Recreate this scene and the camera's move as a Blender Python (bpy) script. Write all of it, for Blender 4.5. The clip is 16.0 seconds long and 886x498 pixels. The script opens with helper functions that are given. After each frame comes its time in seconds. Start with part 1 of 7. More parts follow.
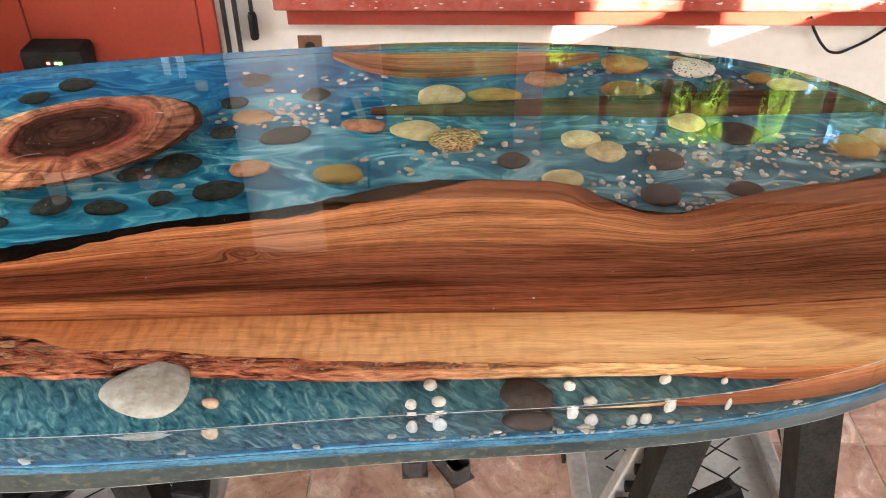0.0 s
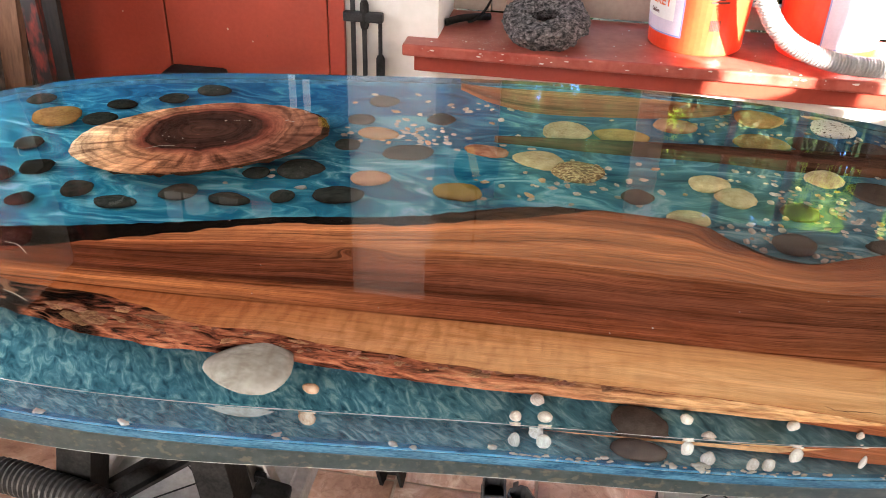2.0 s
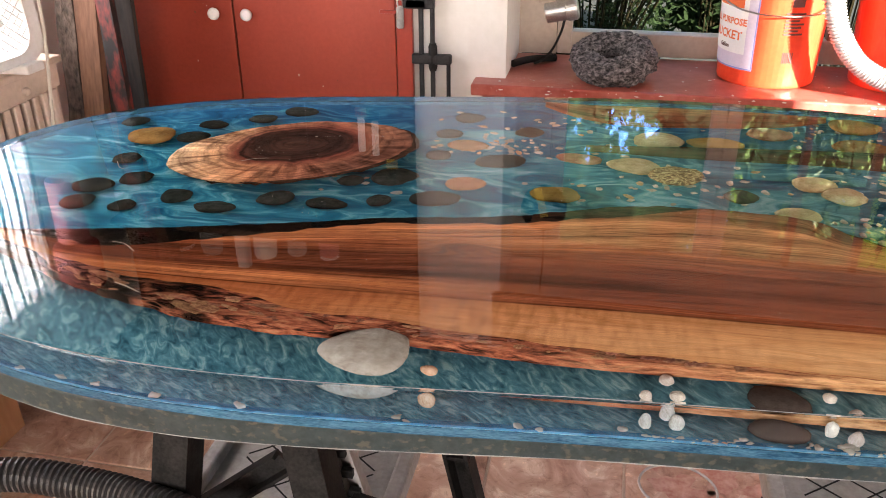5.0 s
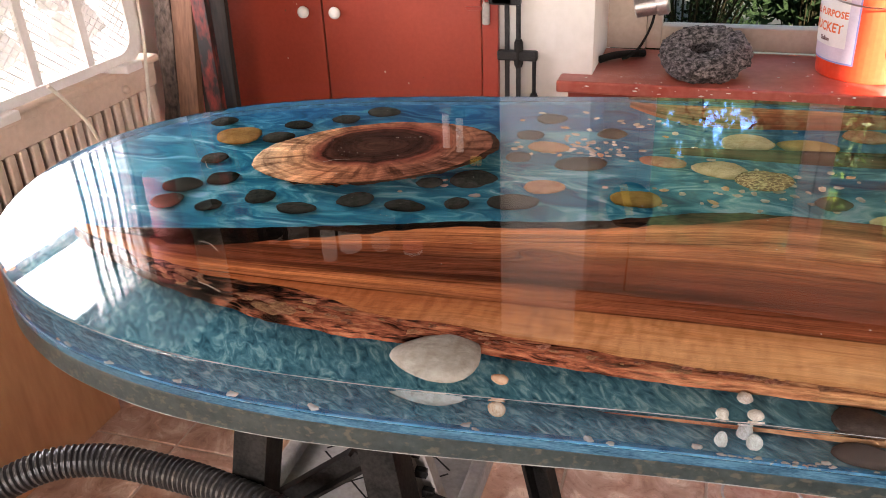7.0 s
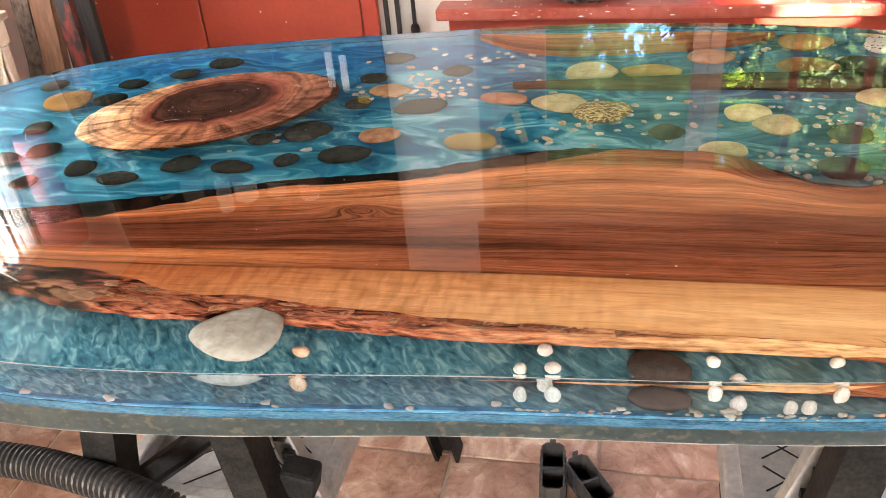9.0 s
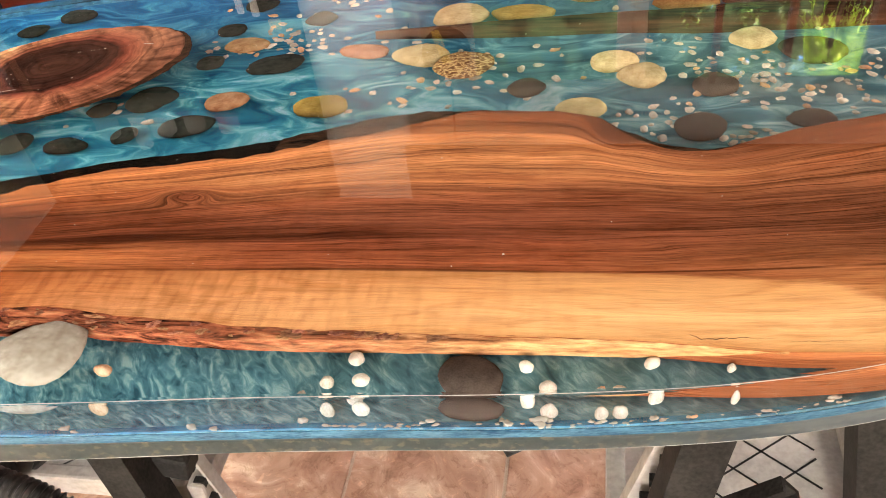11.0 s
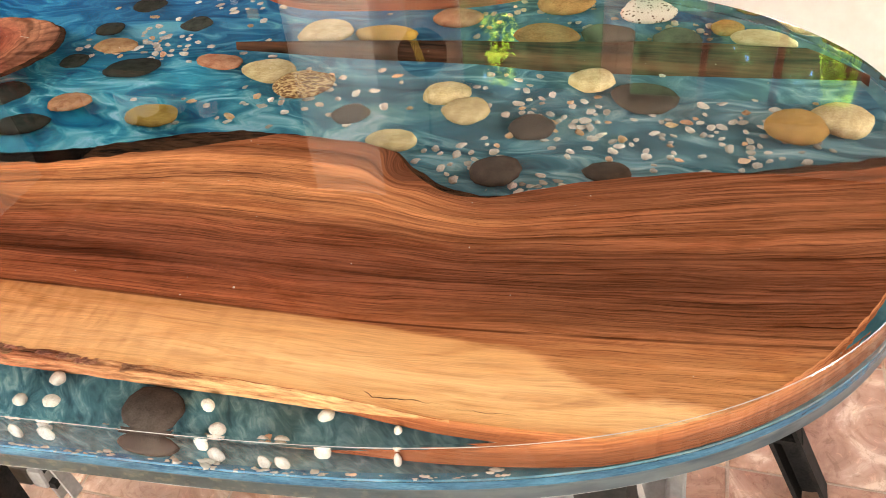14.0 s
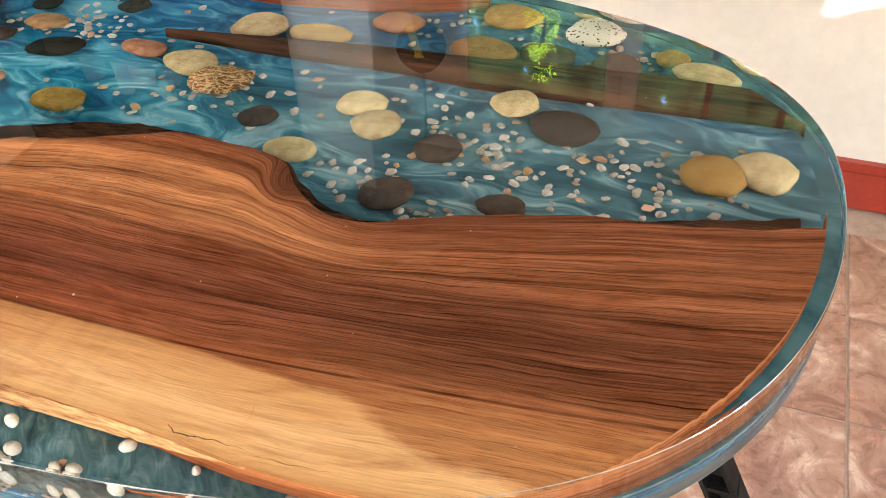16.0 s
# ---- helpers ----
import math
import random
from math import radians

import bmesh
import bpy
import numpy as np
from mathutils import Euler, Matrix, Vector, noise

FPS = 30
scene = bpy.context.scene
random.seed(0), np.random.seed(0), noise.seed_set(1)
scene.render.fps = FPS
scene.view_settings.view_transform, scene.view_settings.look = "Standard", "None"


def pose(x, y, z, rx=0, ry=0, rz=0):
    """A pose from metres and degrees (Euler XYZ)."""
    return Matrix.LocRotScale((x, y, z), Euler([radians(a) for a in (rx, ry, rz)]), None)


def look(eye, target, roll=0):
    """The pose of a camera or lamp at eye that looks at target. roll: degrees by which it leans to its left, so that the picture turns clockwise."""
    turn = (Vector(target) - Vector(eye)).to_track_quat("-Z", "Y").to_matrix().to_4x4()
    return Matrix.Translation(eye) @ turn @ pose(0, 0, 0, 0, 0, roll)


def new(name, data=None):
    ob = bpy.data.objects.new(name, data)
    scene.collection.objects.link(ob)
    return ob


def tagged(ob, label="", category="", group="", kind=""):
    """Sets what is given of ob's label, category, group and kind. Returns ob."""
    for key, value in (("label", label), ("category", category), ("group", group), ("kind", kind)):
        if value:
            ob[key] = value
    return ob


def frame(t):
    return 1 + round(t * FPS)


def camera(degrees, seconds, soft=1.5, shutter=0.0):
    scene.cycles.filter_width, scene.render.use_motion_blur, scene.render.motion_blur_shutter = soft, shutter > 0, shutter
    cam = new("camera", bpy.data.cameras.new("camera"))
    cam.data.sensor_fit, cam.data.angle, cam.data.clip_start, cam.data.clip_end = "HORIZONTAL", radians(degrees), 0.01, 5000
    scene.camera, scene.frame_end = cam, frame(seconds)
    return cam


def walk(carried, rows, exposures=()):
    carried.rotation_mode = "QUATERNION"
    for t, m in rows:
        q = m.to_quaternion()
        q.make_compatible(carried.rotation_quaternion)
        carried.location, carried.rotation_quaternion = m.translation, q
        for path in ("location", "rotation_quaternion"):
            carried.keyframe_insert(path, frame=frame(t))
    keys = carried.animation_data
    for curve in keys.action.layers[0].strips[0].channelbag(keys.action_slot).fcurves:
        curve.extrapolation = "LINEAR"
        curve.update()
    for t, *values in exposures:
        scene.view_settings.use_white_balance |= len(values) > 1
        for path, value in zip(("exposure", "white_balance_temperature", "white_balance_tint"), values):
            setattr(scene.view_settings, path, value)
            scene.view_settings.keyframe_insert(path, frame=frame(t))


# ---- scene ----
cam = camera(55.3, 16.0, soft=0.95)
PATH = [
    (0, (0.044, 0.302, 1.496), (0.028, 1.904, 0.298), -0.1),
    (0.5, (0.046, 0.3, 1.473), (-0.01, 1.903, 0.277), 1.3),
    (1, (0.036, 0.296, 1.451), (-0.09, 1.904, 0.267), 1.3),
    (1.5, (0.024, 0.289, 1.438), (-0.174, 1.926, 0.306), 1.4),
    (2, (0.018, 0.281, 1.424), (-0.223, 1.964, 0.371), 2.0),
    (2.5, (0.013, 0.272, 1.405), (-0.272, 1.988, 0.417), 2.1),
    (3, (0.005, 0.264, 1.386), (-0.314, 2.002, 0.449), 2.0),
    (3.5, (-0.004, 0.263, 1.367), (-0.334, 2.008, 0.448), 1.5),
    (4, (-0.012, 0.256, 1.349), (-0.346, 2.004, 0.435), 0.7),
    (4.5, (-0.024, 0.245, 1.341), (-0.358, 1.992, 0.426), 0.0),
    (5, (-0.044, 0.244, 1.341), (-0.408, 1.985, 0.426), -0.4),
    (5.2, (-0.054, 0.244, 1.342), (-0.458, 1.974, 0.424), -0.9),
    (7.3, (-0.029, 0.259, 1.353), (-0.591, 1.94, 0.425), -2.5),
    (7.5, (-0.025, 0.262, 1.352), (-0.582, 1.944, 0.423), -2.7),
    (8, (0.006, 0.277, 1.351), (-0.515, 1.967, 0.418), -3.2),
    (8.5, (0.047, 0.306, 1.358), (-0.416, 1.987, 0.378), -4.4),
    (9, (0.088, 0.333, 1.357), (-0.331, 1.962, 0.275), -5.3),
    (9.2, (0.103, 0.344, 1.359), (-0.295, 1.966, 0.257), -5.4),
    (11.3, (0.228, 0.461, 1.386), (-0.123, 1.953, 0.101), -7.5),
    (11.5, (0.237, 0.469, 1.382), (-0.111, 1.965, 0.101), -7.4),
    (12, (0.298, 0.488, 1.389), (-0.049, 1.978, 0.102), -7.5),
    (12.5, (0.353, 0.515, 1.393), (0.005, 2.005, 0.105), -7.2),
    (13, (0.401, 0.527, 1.394), (-0.004, 2.002, 0.106), -6.7),
    (13.5, (0.448, 0.528, 1.394), (-0.028, 1.985, 0.108), -6.0),
    (14, (0.492, 0.537, 1.394), (0.01, 1.987, 0.104), -5.7),
    (14.5, (0.525, 0.551, 1.391), (0.036, 1.989, 0.09), -5.5),
    (15, (0.551, 0.582, 1.384), (0.055, 2.016, 0.08), -5.1),
    (15.5, (0.582, 0.618, 1.375), (0.07, 2.042, 0.068), -4.6),
    (16, (0.616, 0.64, 1.384), (0.067, 2.049, 0.076), -2.2),
]
EXPOSURES = [(0, 3.88, 6350, 11), (1.5, 3.83, 6350, 14), (2.5, 3.44, 6450, 16), (5.2, 3.36, 6600, 20), (8, 3.32, 6700, 23), (8.5, 3.38, 6650, 21), (9.0, 4.03, 6600, 14), (11.3, 4.27, 7250, 14), (12.5, 4.24, 6950, 12), (14, 4.22, 6780, 10), (16, 4.06, 6530, 7)]
walk(cam, [(t, look(eye, target, roll)) for t, eye, target, roll in PATH], EXPOSURES)

# ---- world, sun, large lights ----
world = bpy.data.worlds.new("world")
scene.world = world
world.use_nodes = True
wt = world.node_tree
sky = wt.nodes.new("ShaderNodeTexSky")
sky.sky_type = 'NISHITA'
sky.sun_disc = False
sky.sun_elevation = radians(16.3)
sky.sun_rotation = radians(131)
wt.nodes["Background"].inputs[1].default_value = 0.11
wt.links.new(sky.outputs[0], wt.nodes["Background"].inputs[0])

sun = new("sun", bpy.data.lights.new("sun", 'SUN'))
sun.data.energy, sun.data.angle, sun.data.color = 5.0, radians(0.5), (1.0, 0.93, 0.82)
sun.matrix_world = look((0, 0, 0), (-0.70, 0.60, -0.27))


def window_light(name, eye, target, w, h, watts, color):
    data = bpy.data.lights.new(name, 'AREA')
    data.shape, data.size, data.size_y, data.energy, data.color = 'RECTANGLE', w, h, watts, color
    data.spread = radians(138)
    ob = new(name, data)
    ob.matrix_world = look(eye, target)
    return ob


# main fill, added behind the camera in an unseen opening
window_light("back_fill_light", (-0.1, -1.92, 1.45), (0.1, 0, 0.93), 1.4, 0.90, 4.1, (1.0, 0.93, 0.84))
window_light("window_light_west", (-1.80, 1.80, 1.31), (0, 1.80, 0.83), 0.78, 0.82, 3.2, (1.0, 0.98, 0.97))
# weak fill added in the unseen east openings
window_light("east_fill_light", (2.58, 1.14, 1.74), (0, 1.0, 0.95), 0.9, 0.5, 1.6, (1.0, 0.94, 0.86))


# ---- materials ----
def material(name, color=(0.5, 0.5, 0.5), rough=0.5, metal=0.0, coat=0.0):
    m = bpy.data.materials.new(name)
    m.use_nodes = True
    b = m.node_tree.nodes["Principled BSDF"]
    b.inputs["Base Color"].default_value = (*color, 1)
    b.inputs["Roughness"].default_value = rough
    b.inputs["Metallic"].default_value = metal
    b.inputs["Coat Weight"].default_value = coat
    return m


def node(m, kind, **values):
    n = m.node_tree.nodes.new(kind)
    for key, value in values.items():
        n.inputs[key.replace("_", " ")].default_value = value
    return n


def wire(m, a, b, out=0):
    m.node_tree.links.new(a.outputs[out], b)


def bsdf(m):
    return m.node_tree.nodes["Principled BSDF"]


def coords(m, scale=(1, 1, 1), kind="Object", turn=(0, 0, 0), shift=(0, 0, 0)):
    c = m.node_tree.nodes.new("ShaderNodeTexCoord")
    p = m.node_tree.nodes.new("ShaderNodeMapping")
    p.inputs["Scale"].default_value = scale
    p.inputs["Rotation"].default_value = turn
    p.inputs["Location"].default_value = shift
    m.node_tree.links.new(c.outputs[kind], p.inputs["Vector"])
    return p


def noise_tex(m, vec, scale, detail=4.0, rough=0.55, distortion=0.0):
    n = node(m, "ShaderNodeTexNoise", Scale=scale, Detail=detail, Roughness=rough, Distortion=distortion)
    if vec:
        wire(m, vec, n.inputs["Vector"])
    return n


def ramp(m, fac, stops, out=0):
    r = m.node_tree.nodes.new("ShaderNodeValToRGB")
    e = r.color_ramp.elements
    while len(e) < len(stops):
        e.new(0.5)
    for el, (pos, col) in zip(e, stops):
        el.position, el.color = pos, (*col, 1)
    m.node_tree.links.new(fac.outputs[out], r.inputs["Fac"])
    return r


def mix(m, fac, a, b, mode='MIX'):
    x = m.node_tree.nodes.new("ShaderNodeMix")
    x.data_type, x.blend_type = 'RGBA', mode
    for sock, v in ((x.inputs[0], fac), (x.inputs[6], a), (x.inputs[7], b)):
        if hasattr(v, "outputs"):
            m.node_tree.links.new(v.outputs[2] if v.bl_idname == "ShaderNodeMix" else v.outputs[0], sock)
        else:
            sock.default_value = v if isinstance(v, float) else (*v, 1)
    return x


def to_color(m, n):
    m.node_tree.links.new(n.outputs[2] if n.bl_idname == "ShaderNodeMix" else n.outputs[0], bsdf(m).inputs["Base Color"])


def bump(m, n, strength=0.3, distance=0.002):
    b = node(m, "ShaderNodeBump", Strength=strength, Distance=distance)
    wire(m, n, b.inputs["Height"])
    wire(m, b, bsdf(m).inputs["Normal"])
    return b


def mottled(name, a, b, scale, rough=0.6, bumps=0.2, distance=0.002, fine=8.0, metal=0.0, coat=0.0, stretch=(1, 1, 1), vary=0.0):
    """Two colours mixed by noise at two scales, with relief."""
    m = material(name, a, rough, metal, coat)
    vec = coords(m, stretch)
    n1, n2 = noise_tex(m, vec, scale), noise_tex(m, vec, scale * fine, 3.0)
    s = m.node_tree.nodes.new("ShaderNodeMath")
    s.operation = 'MULTIPLY_ADD'
    s.inputs[1].default_value = 0.4
    wire(m, n2, s.inputs[0])
    k = m.node_tree.nodes.new("ShaderNodeMath")
    k.operation = 'MULTIPLY'
    k.inputs[1].default_value = 0.6
    wire(m, n1, k.inputs[0])
    wire(m, k, s.inputs[2])
    c = ramp(m, s, [(0.36, a), (0.64, b)])
    if vary:
        info = m.node_tree.nodes.new("ShaderNodeObjectInfo")
        hsv = m.node_tree.nodes.new("ShaderNodeHueSaturation")
        rng = node(m, "ShaderNodeMapRange", To_Min=1 - vary, To_Max=1 + vary)
        m.node_tree.links.new(info.outputs["Random"], rng.inputs["Value"])
        wire(m, rng, hsv.inputs["Value"])
        far, part_of, hue = node(m, "ShaderNodeMath"), node(m, "ShaderNodeMath"), node(m, "ShaderNodeMapRange", To_Min=0.5 - 0.06 * vary, To_Max=0.5 + 0.05 * vary)
        far.operation, part_of.operation = 'MULTIPLY', 'FRACT'
        far.inputs[1].default_value = 7.3
        m.node_tree.links.new(info.outputs["Random"], far.inputs[0])
        wire(m, far, part_of.inputs[0])
        wire(m, part_of, hue.inputs["Value"])
        wire(m, hue, hsv.inputs["Hue"])
        wire(m, c, hsv.inputs["Color"])
        to_color(m, hsv)
    else:
        to_color(m, c)
    if bumps:
        bump(m, s, bumps, distance)
    return m


def resin_material():
    m = material("clear_resin", (0.97, 0.99, 1.0), 0.0)
    b = bsdf(m)
    b.inputs["Transmission Weight"].default_value = 1.0
    b.inputs["IOR"].default_value = 1.5
    return m


def tinted_resin():
    """The side of the casting, tinted blue in the west and paler towards the east."""
    m = resin_material()
    m.name = "blue_tinged_resin"
    sep = m.node_tree.nodes.new("ShaderNodeSeparateXYZ")
    wire(m, coords(m), sep.inputs[0])
    east = node(m, "ShaderNodeMapRange", From_Min=-0.10, From_Max=0.40)
    m.node_tree.links.new(sep.outputs["X"], east.inputs["Value"])
    to_color(m, mix(m, east, (0.44, 0.72, 1.0), (0.86, 0.93, 1.0)))
    return m


def glass_material():
    m = material("window_glass", (1, 1, 1), 0.0)
    b = bsdf(m)
    b.inputs["Transmission Weight"].default_value = 1.0
    b.inputs["IOR"].default_value = 1.02
    return m


def pigment_material():
    """Pearl pigment: flowing blue and teal swirls in the river, a crinkled feather figure in the narrow front strip."""
    m = material("pearl_pigment", (0.02, 0.2, 0.3), 0.38, 0.25)
    vec = coords(m, (1.0, 2.2, 1.0))
    warp = noise_tex(m, vec, 3.0, 3.0)
    add = m.node_tree.nodes.new("ShaderNodeVectorMath")
    add.operation = 'MULTIPLY_ADD'
    add.inputs[1].default_value = (0.55, 0.55, 0.0)
    wire(m, warp, add.inputs[0], 1)
    wire(m, vec, add.inputs[2])
    swirl = noise_tex(m, add, 7.0, 6.0, 0.6, 2.2)
    river = ramp(m, swirl, [(0.30, (0.004597, 0.06295, 0.1525)), (0.46, (0.014, 0.170, 0.262)), (0.54, (0.042, 0.275, 0.365)), (0.60, (0.125, 0.405, 0.48)), (0.70, (0.3217, 0.5575, 0.6913))])
    deep = ramp(m, swirl, [(0.30, (0.004, 0.046, 0.118)), (0.48, (0.010, 0.106, 0.245)), (0.60, (0.028, 0.195, 0.35)), (0.72, (0.07, 0.38, 0.46))])
    turned = coords(m, turn=(0, 0, 0.9))
    along = m.node_tree.nodes.new("ShaderNodeMapping")
    along.inputs["Scale"].default_value = (0.62, 1.5, 1.0)
    wire(m, turned, along.inputs["Vector"])
    feather = noise_tex(m, along, 66.0, 4.0, 0.55, 1.1)
    strip = ramp(m, feather, [(0.30, (0.016, 0.080, 0.115)), (0.44, (0.048, 0.175, 0.225)), (0.55, (0.100, 0.275, 0.325)), (0.66, (0.25, 0.45, 0.48))])
    sep = m.node_tree.nodes.new("ShaderNodeSeparateXYZ")
    c = m.node_tree.nodes.new("ShaderNodeTexCoord")
    wire(m, c, sep.inputs[0], 3)
    far = node(m, "ShaderNodeMapRange", From_Min=1.36, From_Max=1.56)
    m.node_tree.links.new(sep.outputs["Y"], far.inputs["Value"])
    near = node(m, "ShaderNodeMapRange", From_Min=1.01, From_Max=1.05)
    m.node_tree.links.new(sep.outputs["Y"], near.inputs["Value"])
    east = ramp(m, swirl, [(0.30, (0.034, 0.086, 0.114)), (0.46, (0.065, 0.165, 0.204)), (0.54, (0.112, 0.245, 0.288)), (0.62, (0.20, 0.36, 0.40)), (0.70, (0.36, 0.52, 0.55))])
    end = node(m, "ShaderNodeMapRange", From_Min=-0.12, From_Max=0.40)
    m.node_tree.links.new(sep.outputs["X"], end.inputs["Value"])
    dull = ramp(m, mix(m, 0.5, feather, swirl), [(0.34, (0.046, 0.092, 0.108)), (0.46, (0.076, 0.142, 0.160)), (0.56, (0.120, 0.205, 0.222)), (0.66, (0.21, 0.31, 0.325))], 2)
    slate = ramp(m, swirl, [(0.30, (0.016, 0.062, 0.120)), (0.48, (0.040, 0.135, 0.230)), (0.60, (0.085, 0.23, 0.34)), (0.72, (0.22, 0.41, 0.50))])
    to_color(m, mix(m, near, mix(m, end, strip, dull), mix(m, far, mix(m, end, river, east), mix(m, end, deep, slate))))
    bump(m, swirl, 0.25, 0.004)
    return m


def walnut_material():
    """Grain runs along U; V is 0 at the front edge, 0.29 at the heartwood line, 1 at the back. The Zone map tells how far a point lies behind the pale sapwood."""
    m = material("walnut", (0.25, 0.1, 0.04), 0.45)

    def calc(kind, a, b):
        n = m.node_tree.nodes.new("ShaderNodeMath")
        n.operation = kind
        for sock, v in ((n.inputs[0], a), (n.inputs[1], b)):
            if isinstance(v, float):
                sock.default_value = v
            else:
                m.node_tree.links.new(v, sock)
        return n
    vec = coords(m, (1, 1, 1), "UV")
    sep = m.node_tree.nodes.new("ShaderNodeSeparateXYZ")
    wire(m, vec, sep.inputs[0])
    zone_map = m.node_tree.nodes.new("ShaderNodeUVMap")
    zone_map.uv_map = "Zone"
    zone = m.node_tree.nodes.new("ShaderNodeSeparateXYZ")
    wire(m, zone_map, zone.inputs[0])
    slow = noise_tex(m, coords(m, (1.4, 4.0, 1), "UV"), 1.6, 3.0)
    sway = calc('MULTIPLY', slow.outputs[0], 0.12)
    v = calc('SUBTRACT', calc('ADD', sep.outputs["Y"], sway.outputs[0]).outputs[0], 0.06)
    # heartwood: streaked red-brown in the west, dark then tan in the middle, an even brown in the east
    middle = ramp(m, v, [(0.30, (0.32, 0.106, 0.044)), (0.37, (0.275, 0.088, 0.038)), (0.41, (0.205, 0.066, 0.032)), (0.52, (0.23, 0.080, 0.039)), (0.60, (0.325, 0.118, 0.054)), (0.66, (0.45, 0.200, 0.085)), (0.75, (0.59, 0.290, 0.126)), (0.86, (0.56, 0.265, 0.112)), (0.94, (0.36, 0.142, 0.059)), (1.0, (0.16, 0.06, 0.03))])
    east = ramp(m, v, [(0.17, (0.54, 0.275, 0.110)), (0.27, (0.38, 0.166, 0.068)), (0.34, (0.255, 0.102, 0.044)), (0.44, (0.19, 0.072, 0.034)), (0.56, (0.23, 0.090, 0.042)), (0.66, (0.33, 0.138, 0.061)), (0.78, (0.285, 0.115, 0.051)), (0.95, (0.23, 0.088, 0.041)), (1.0, (0.18, 0.07, 0.034))])
    west = ramp(m, v, [(0.30, (0.44, 0.175, 0.064)), (0.38, (0.50, 0.205, 0.075)), (0.425, (0.40, 0.145, 0.054)), (0.45, (0.15, 0.046, 0.022)), (0.55, (0.24, 0.076, 0.033)), (0.61, (0.15, 0.047, 0.023)), (0.70, (0.40, 0.142, 0.056)), (0.78, (0.58, 0.25, 0.098)), (0.90, (0.52, 0.215, 0.084)), (1.0, (0.17, 0.06, 0.03))])
    drift = calc('ADD', sep.outputs["X"], calc('MULTIPLY', slow.outputs[0], 0.25).outputs[0])
    to_west = node(m, "ShaderNodeMapRange", From_Min=0.03, From_Max=-0.18)
    wire(m, drift, to_west.inputs["Value"])
    to_east = node(m, "ShaderNodeMapRange", From_Min=0.28, From_Max=0.52)
    wire(m, drift, to_east.inputs["Value"])
    heart = mix(m, to_east, mix(m, to_west, middle, west), east)
    # sapwood: pale and curled, browner towards the west
    pale = ramp(m, sep, [(0.0, (0.58, 0.29, 0.115)), (0.03, (0.74, 0.44, 0.20)), (0.10, (0.80, 0.50, 0.245)), (0.19, (0.71, 0.40, 0.175)), (0.30, (0.56, 0.272, 0.108))], 1)
    stain = node(m, "ShaderNodeMapRange", From_Min=0.22, From_Max=-0.34)
    m.node_tree.links.new(sep.outputs["X"], stain.inputs["Value"])
    tanned = mix(m, stain, pale, mix(m, 1.0, pale, (0.62, 0.375, 0.30), 'MULTIPLY'))
    # the ragged meeting of the two
    rag = noise_tex(m, coords(m, (26, 20, 1), "UV"), 1.0, 6.0, 0.62)
    reach = node(m, "ShaderNodeMapRange", From_Min=0.28, From_Max=0.42, To_Min=0.002, To_Max=0.026)
    m.node_tree.links.new(sep.outputs["X"], reach.inputs["Value"])
    edge = calc('ADD', zone.outputs["X"], calc('MULTIPLY', calc('SUBTRACT', rag.outputs[0], 0.5).outputs[0], reach.outputs[0]).outputs[0])
    soft = node(m, "ShaderNodeMapRange", From_Min=0.28, From_Max=0.42, To_Min=0.0013, To_Max=0.006)
    m.node_tree.links.new(sep.outputs["X"], soft.inputs["Value"])
    behind = node(m, "ShaderNodeMapRange")
    wire(m, edge, behind.inputs["Value"])
    m.node_tree.links.new(calc('MULTIPLY', soft.outputs[0], -1.0).outputs[0], behind.inputs["From Min"])
    wire(m, soft, behind.inputs["From Max"])
    near_line = calc('ABSOLUTE', zone.outputs["Y"], 0.0)
    fade_line = node(m, "ShaderNodeMapRange", From_Min=0.0004, From_Max=0.0018)
    wire(m, near_line, fade_line.inputs["Value"])
    line_end = node(m, "ShaderNodeMapRange", From_Min=0.48, From_Max=0.62, To_Min=0.15, To_Max=1.0)
    wire(m, noise_tex(m, coords(m, (5, 3, 1), "UV"), 1.0, 3.0), line_end.inputs["Value"])
    bands = mix(m, behind, tanned, heart)
    bands = mix(m, 1.0, bands, mix(m, calc('MAXIMUM', fade_line.outputs[0], line_end.outputs[0]), (0.22, 0.15, 0.13), (1.0, 1.0, 1.0)), 'MULTIPLY')
    bend = noise_tex(m, coords(m, (3.2, 4.0, 1), "UV"), 1.0, 5.0, 0.55)
    warp = m.node_tree.nodes.new("ShaderNodeVectorMath")
    warp.operation = 'MULTIPLY_ADD'
    warp.inputs[1].default_value = (0.0, 0.10, 0.0)
    wire(m, bend, warp.inputs[0], 1)
    wire(m, vec, warp.inputs[2])

    def grain(sx, sy, detail, rough, stops):
        mp = m.node_tree.nodes.new("ShaderNodeMapping")
        mp.inputs["Scale"].default_value = (sx, sy, 1)
        wire(m, warp, mp.inputs["Vector"])
        return ramp(m, noise_tex(m, mp, 1.0, detail, rough), stops)
    broad = grain(1.5, 17, 6.0, 0.68, [(0.34, (0.30, 0.24, 0.215)), (0.45, (0.74, 0.70, 0.68)), (0.55, (1.05, 1.04, 1.04)), (0.68, (1.5, 1.5, 1.46))])
    lines = grain(3.0, 92, 10.0, 0.80, [(0.37, (0.15, 0.11, 0.10)), (0.44, (0.54, 0.48, 0.45)), (0.495, (0.98, 0.98, 0.98)), (0.60, (1.26, 1.25, 1.22))])
    hair = grain(1.8, 170, 7.0, 0.72, [(0.385, (0.13, 0.09, 0.08)), (0.43, (0.66, 0.62, 0.60)), (0.46, (1.0, 1.0, 1.0))])
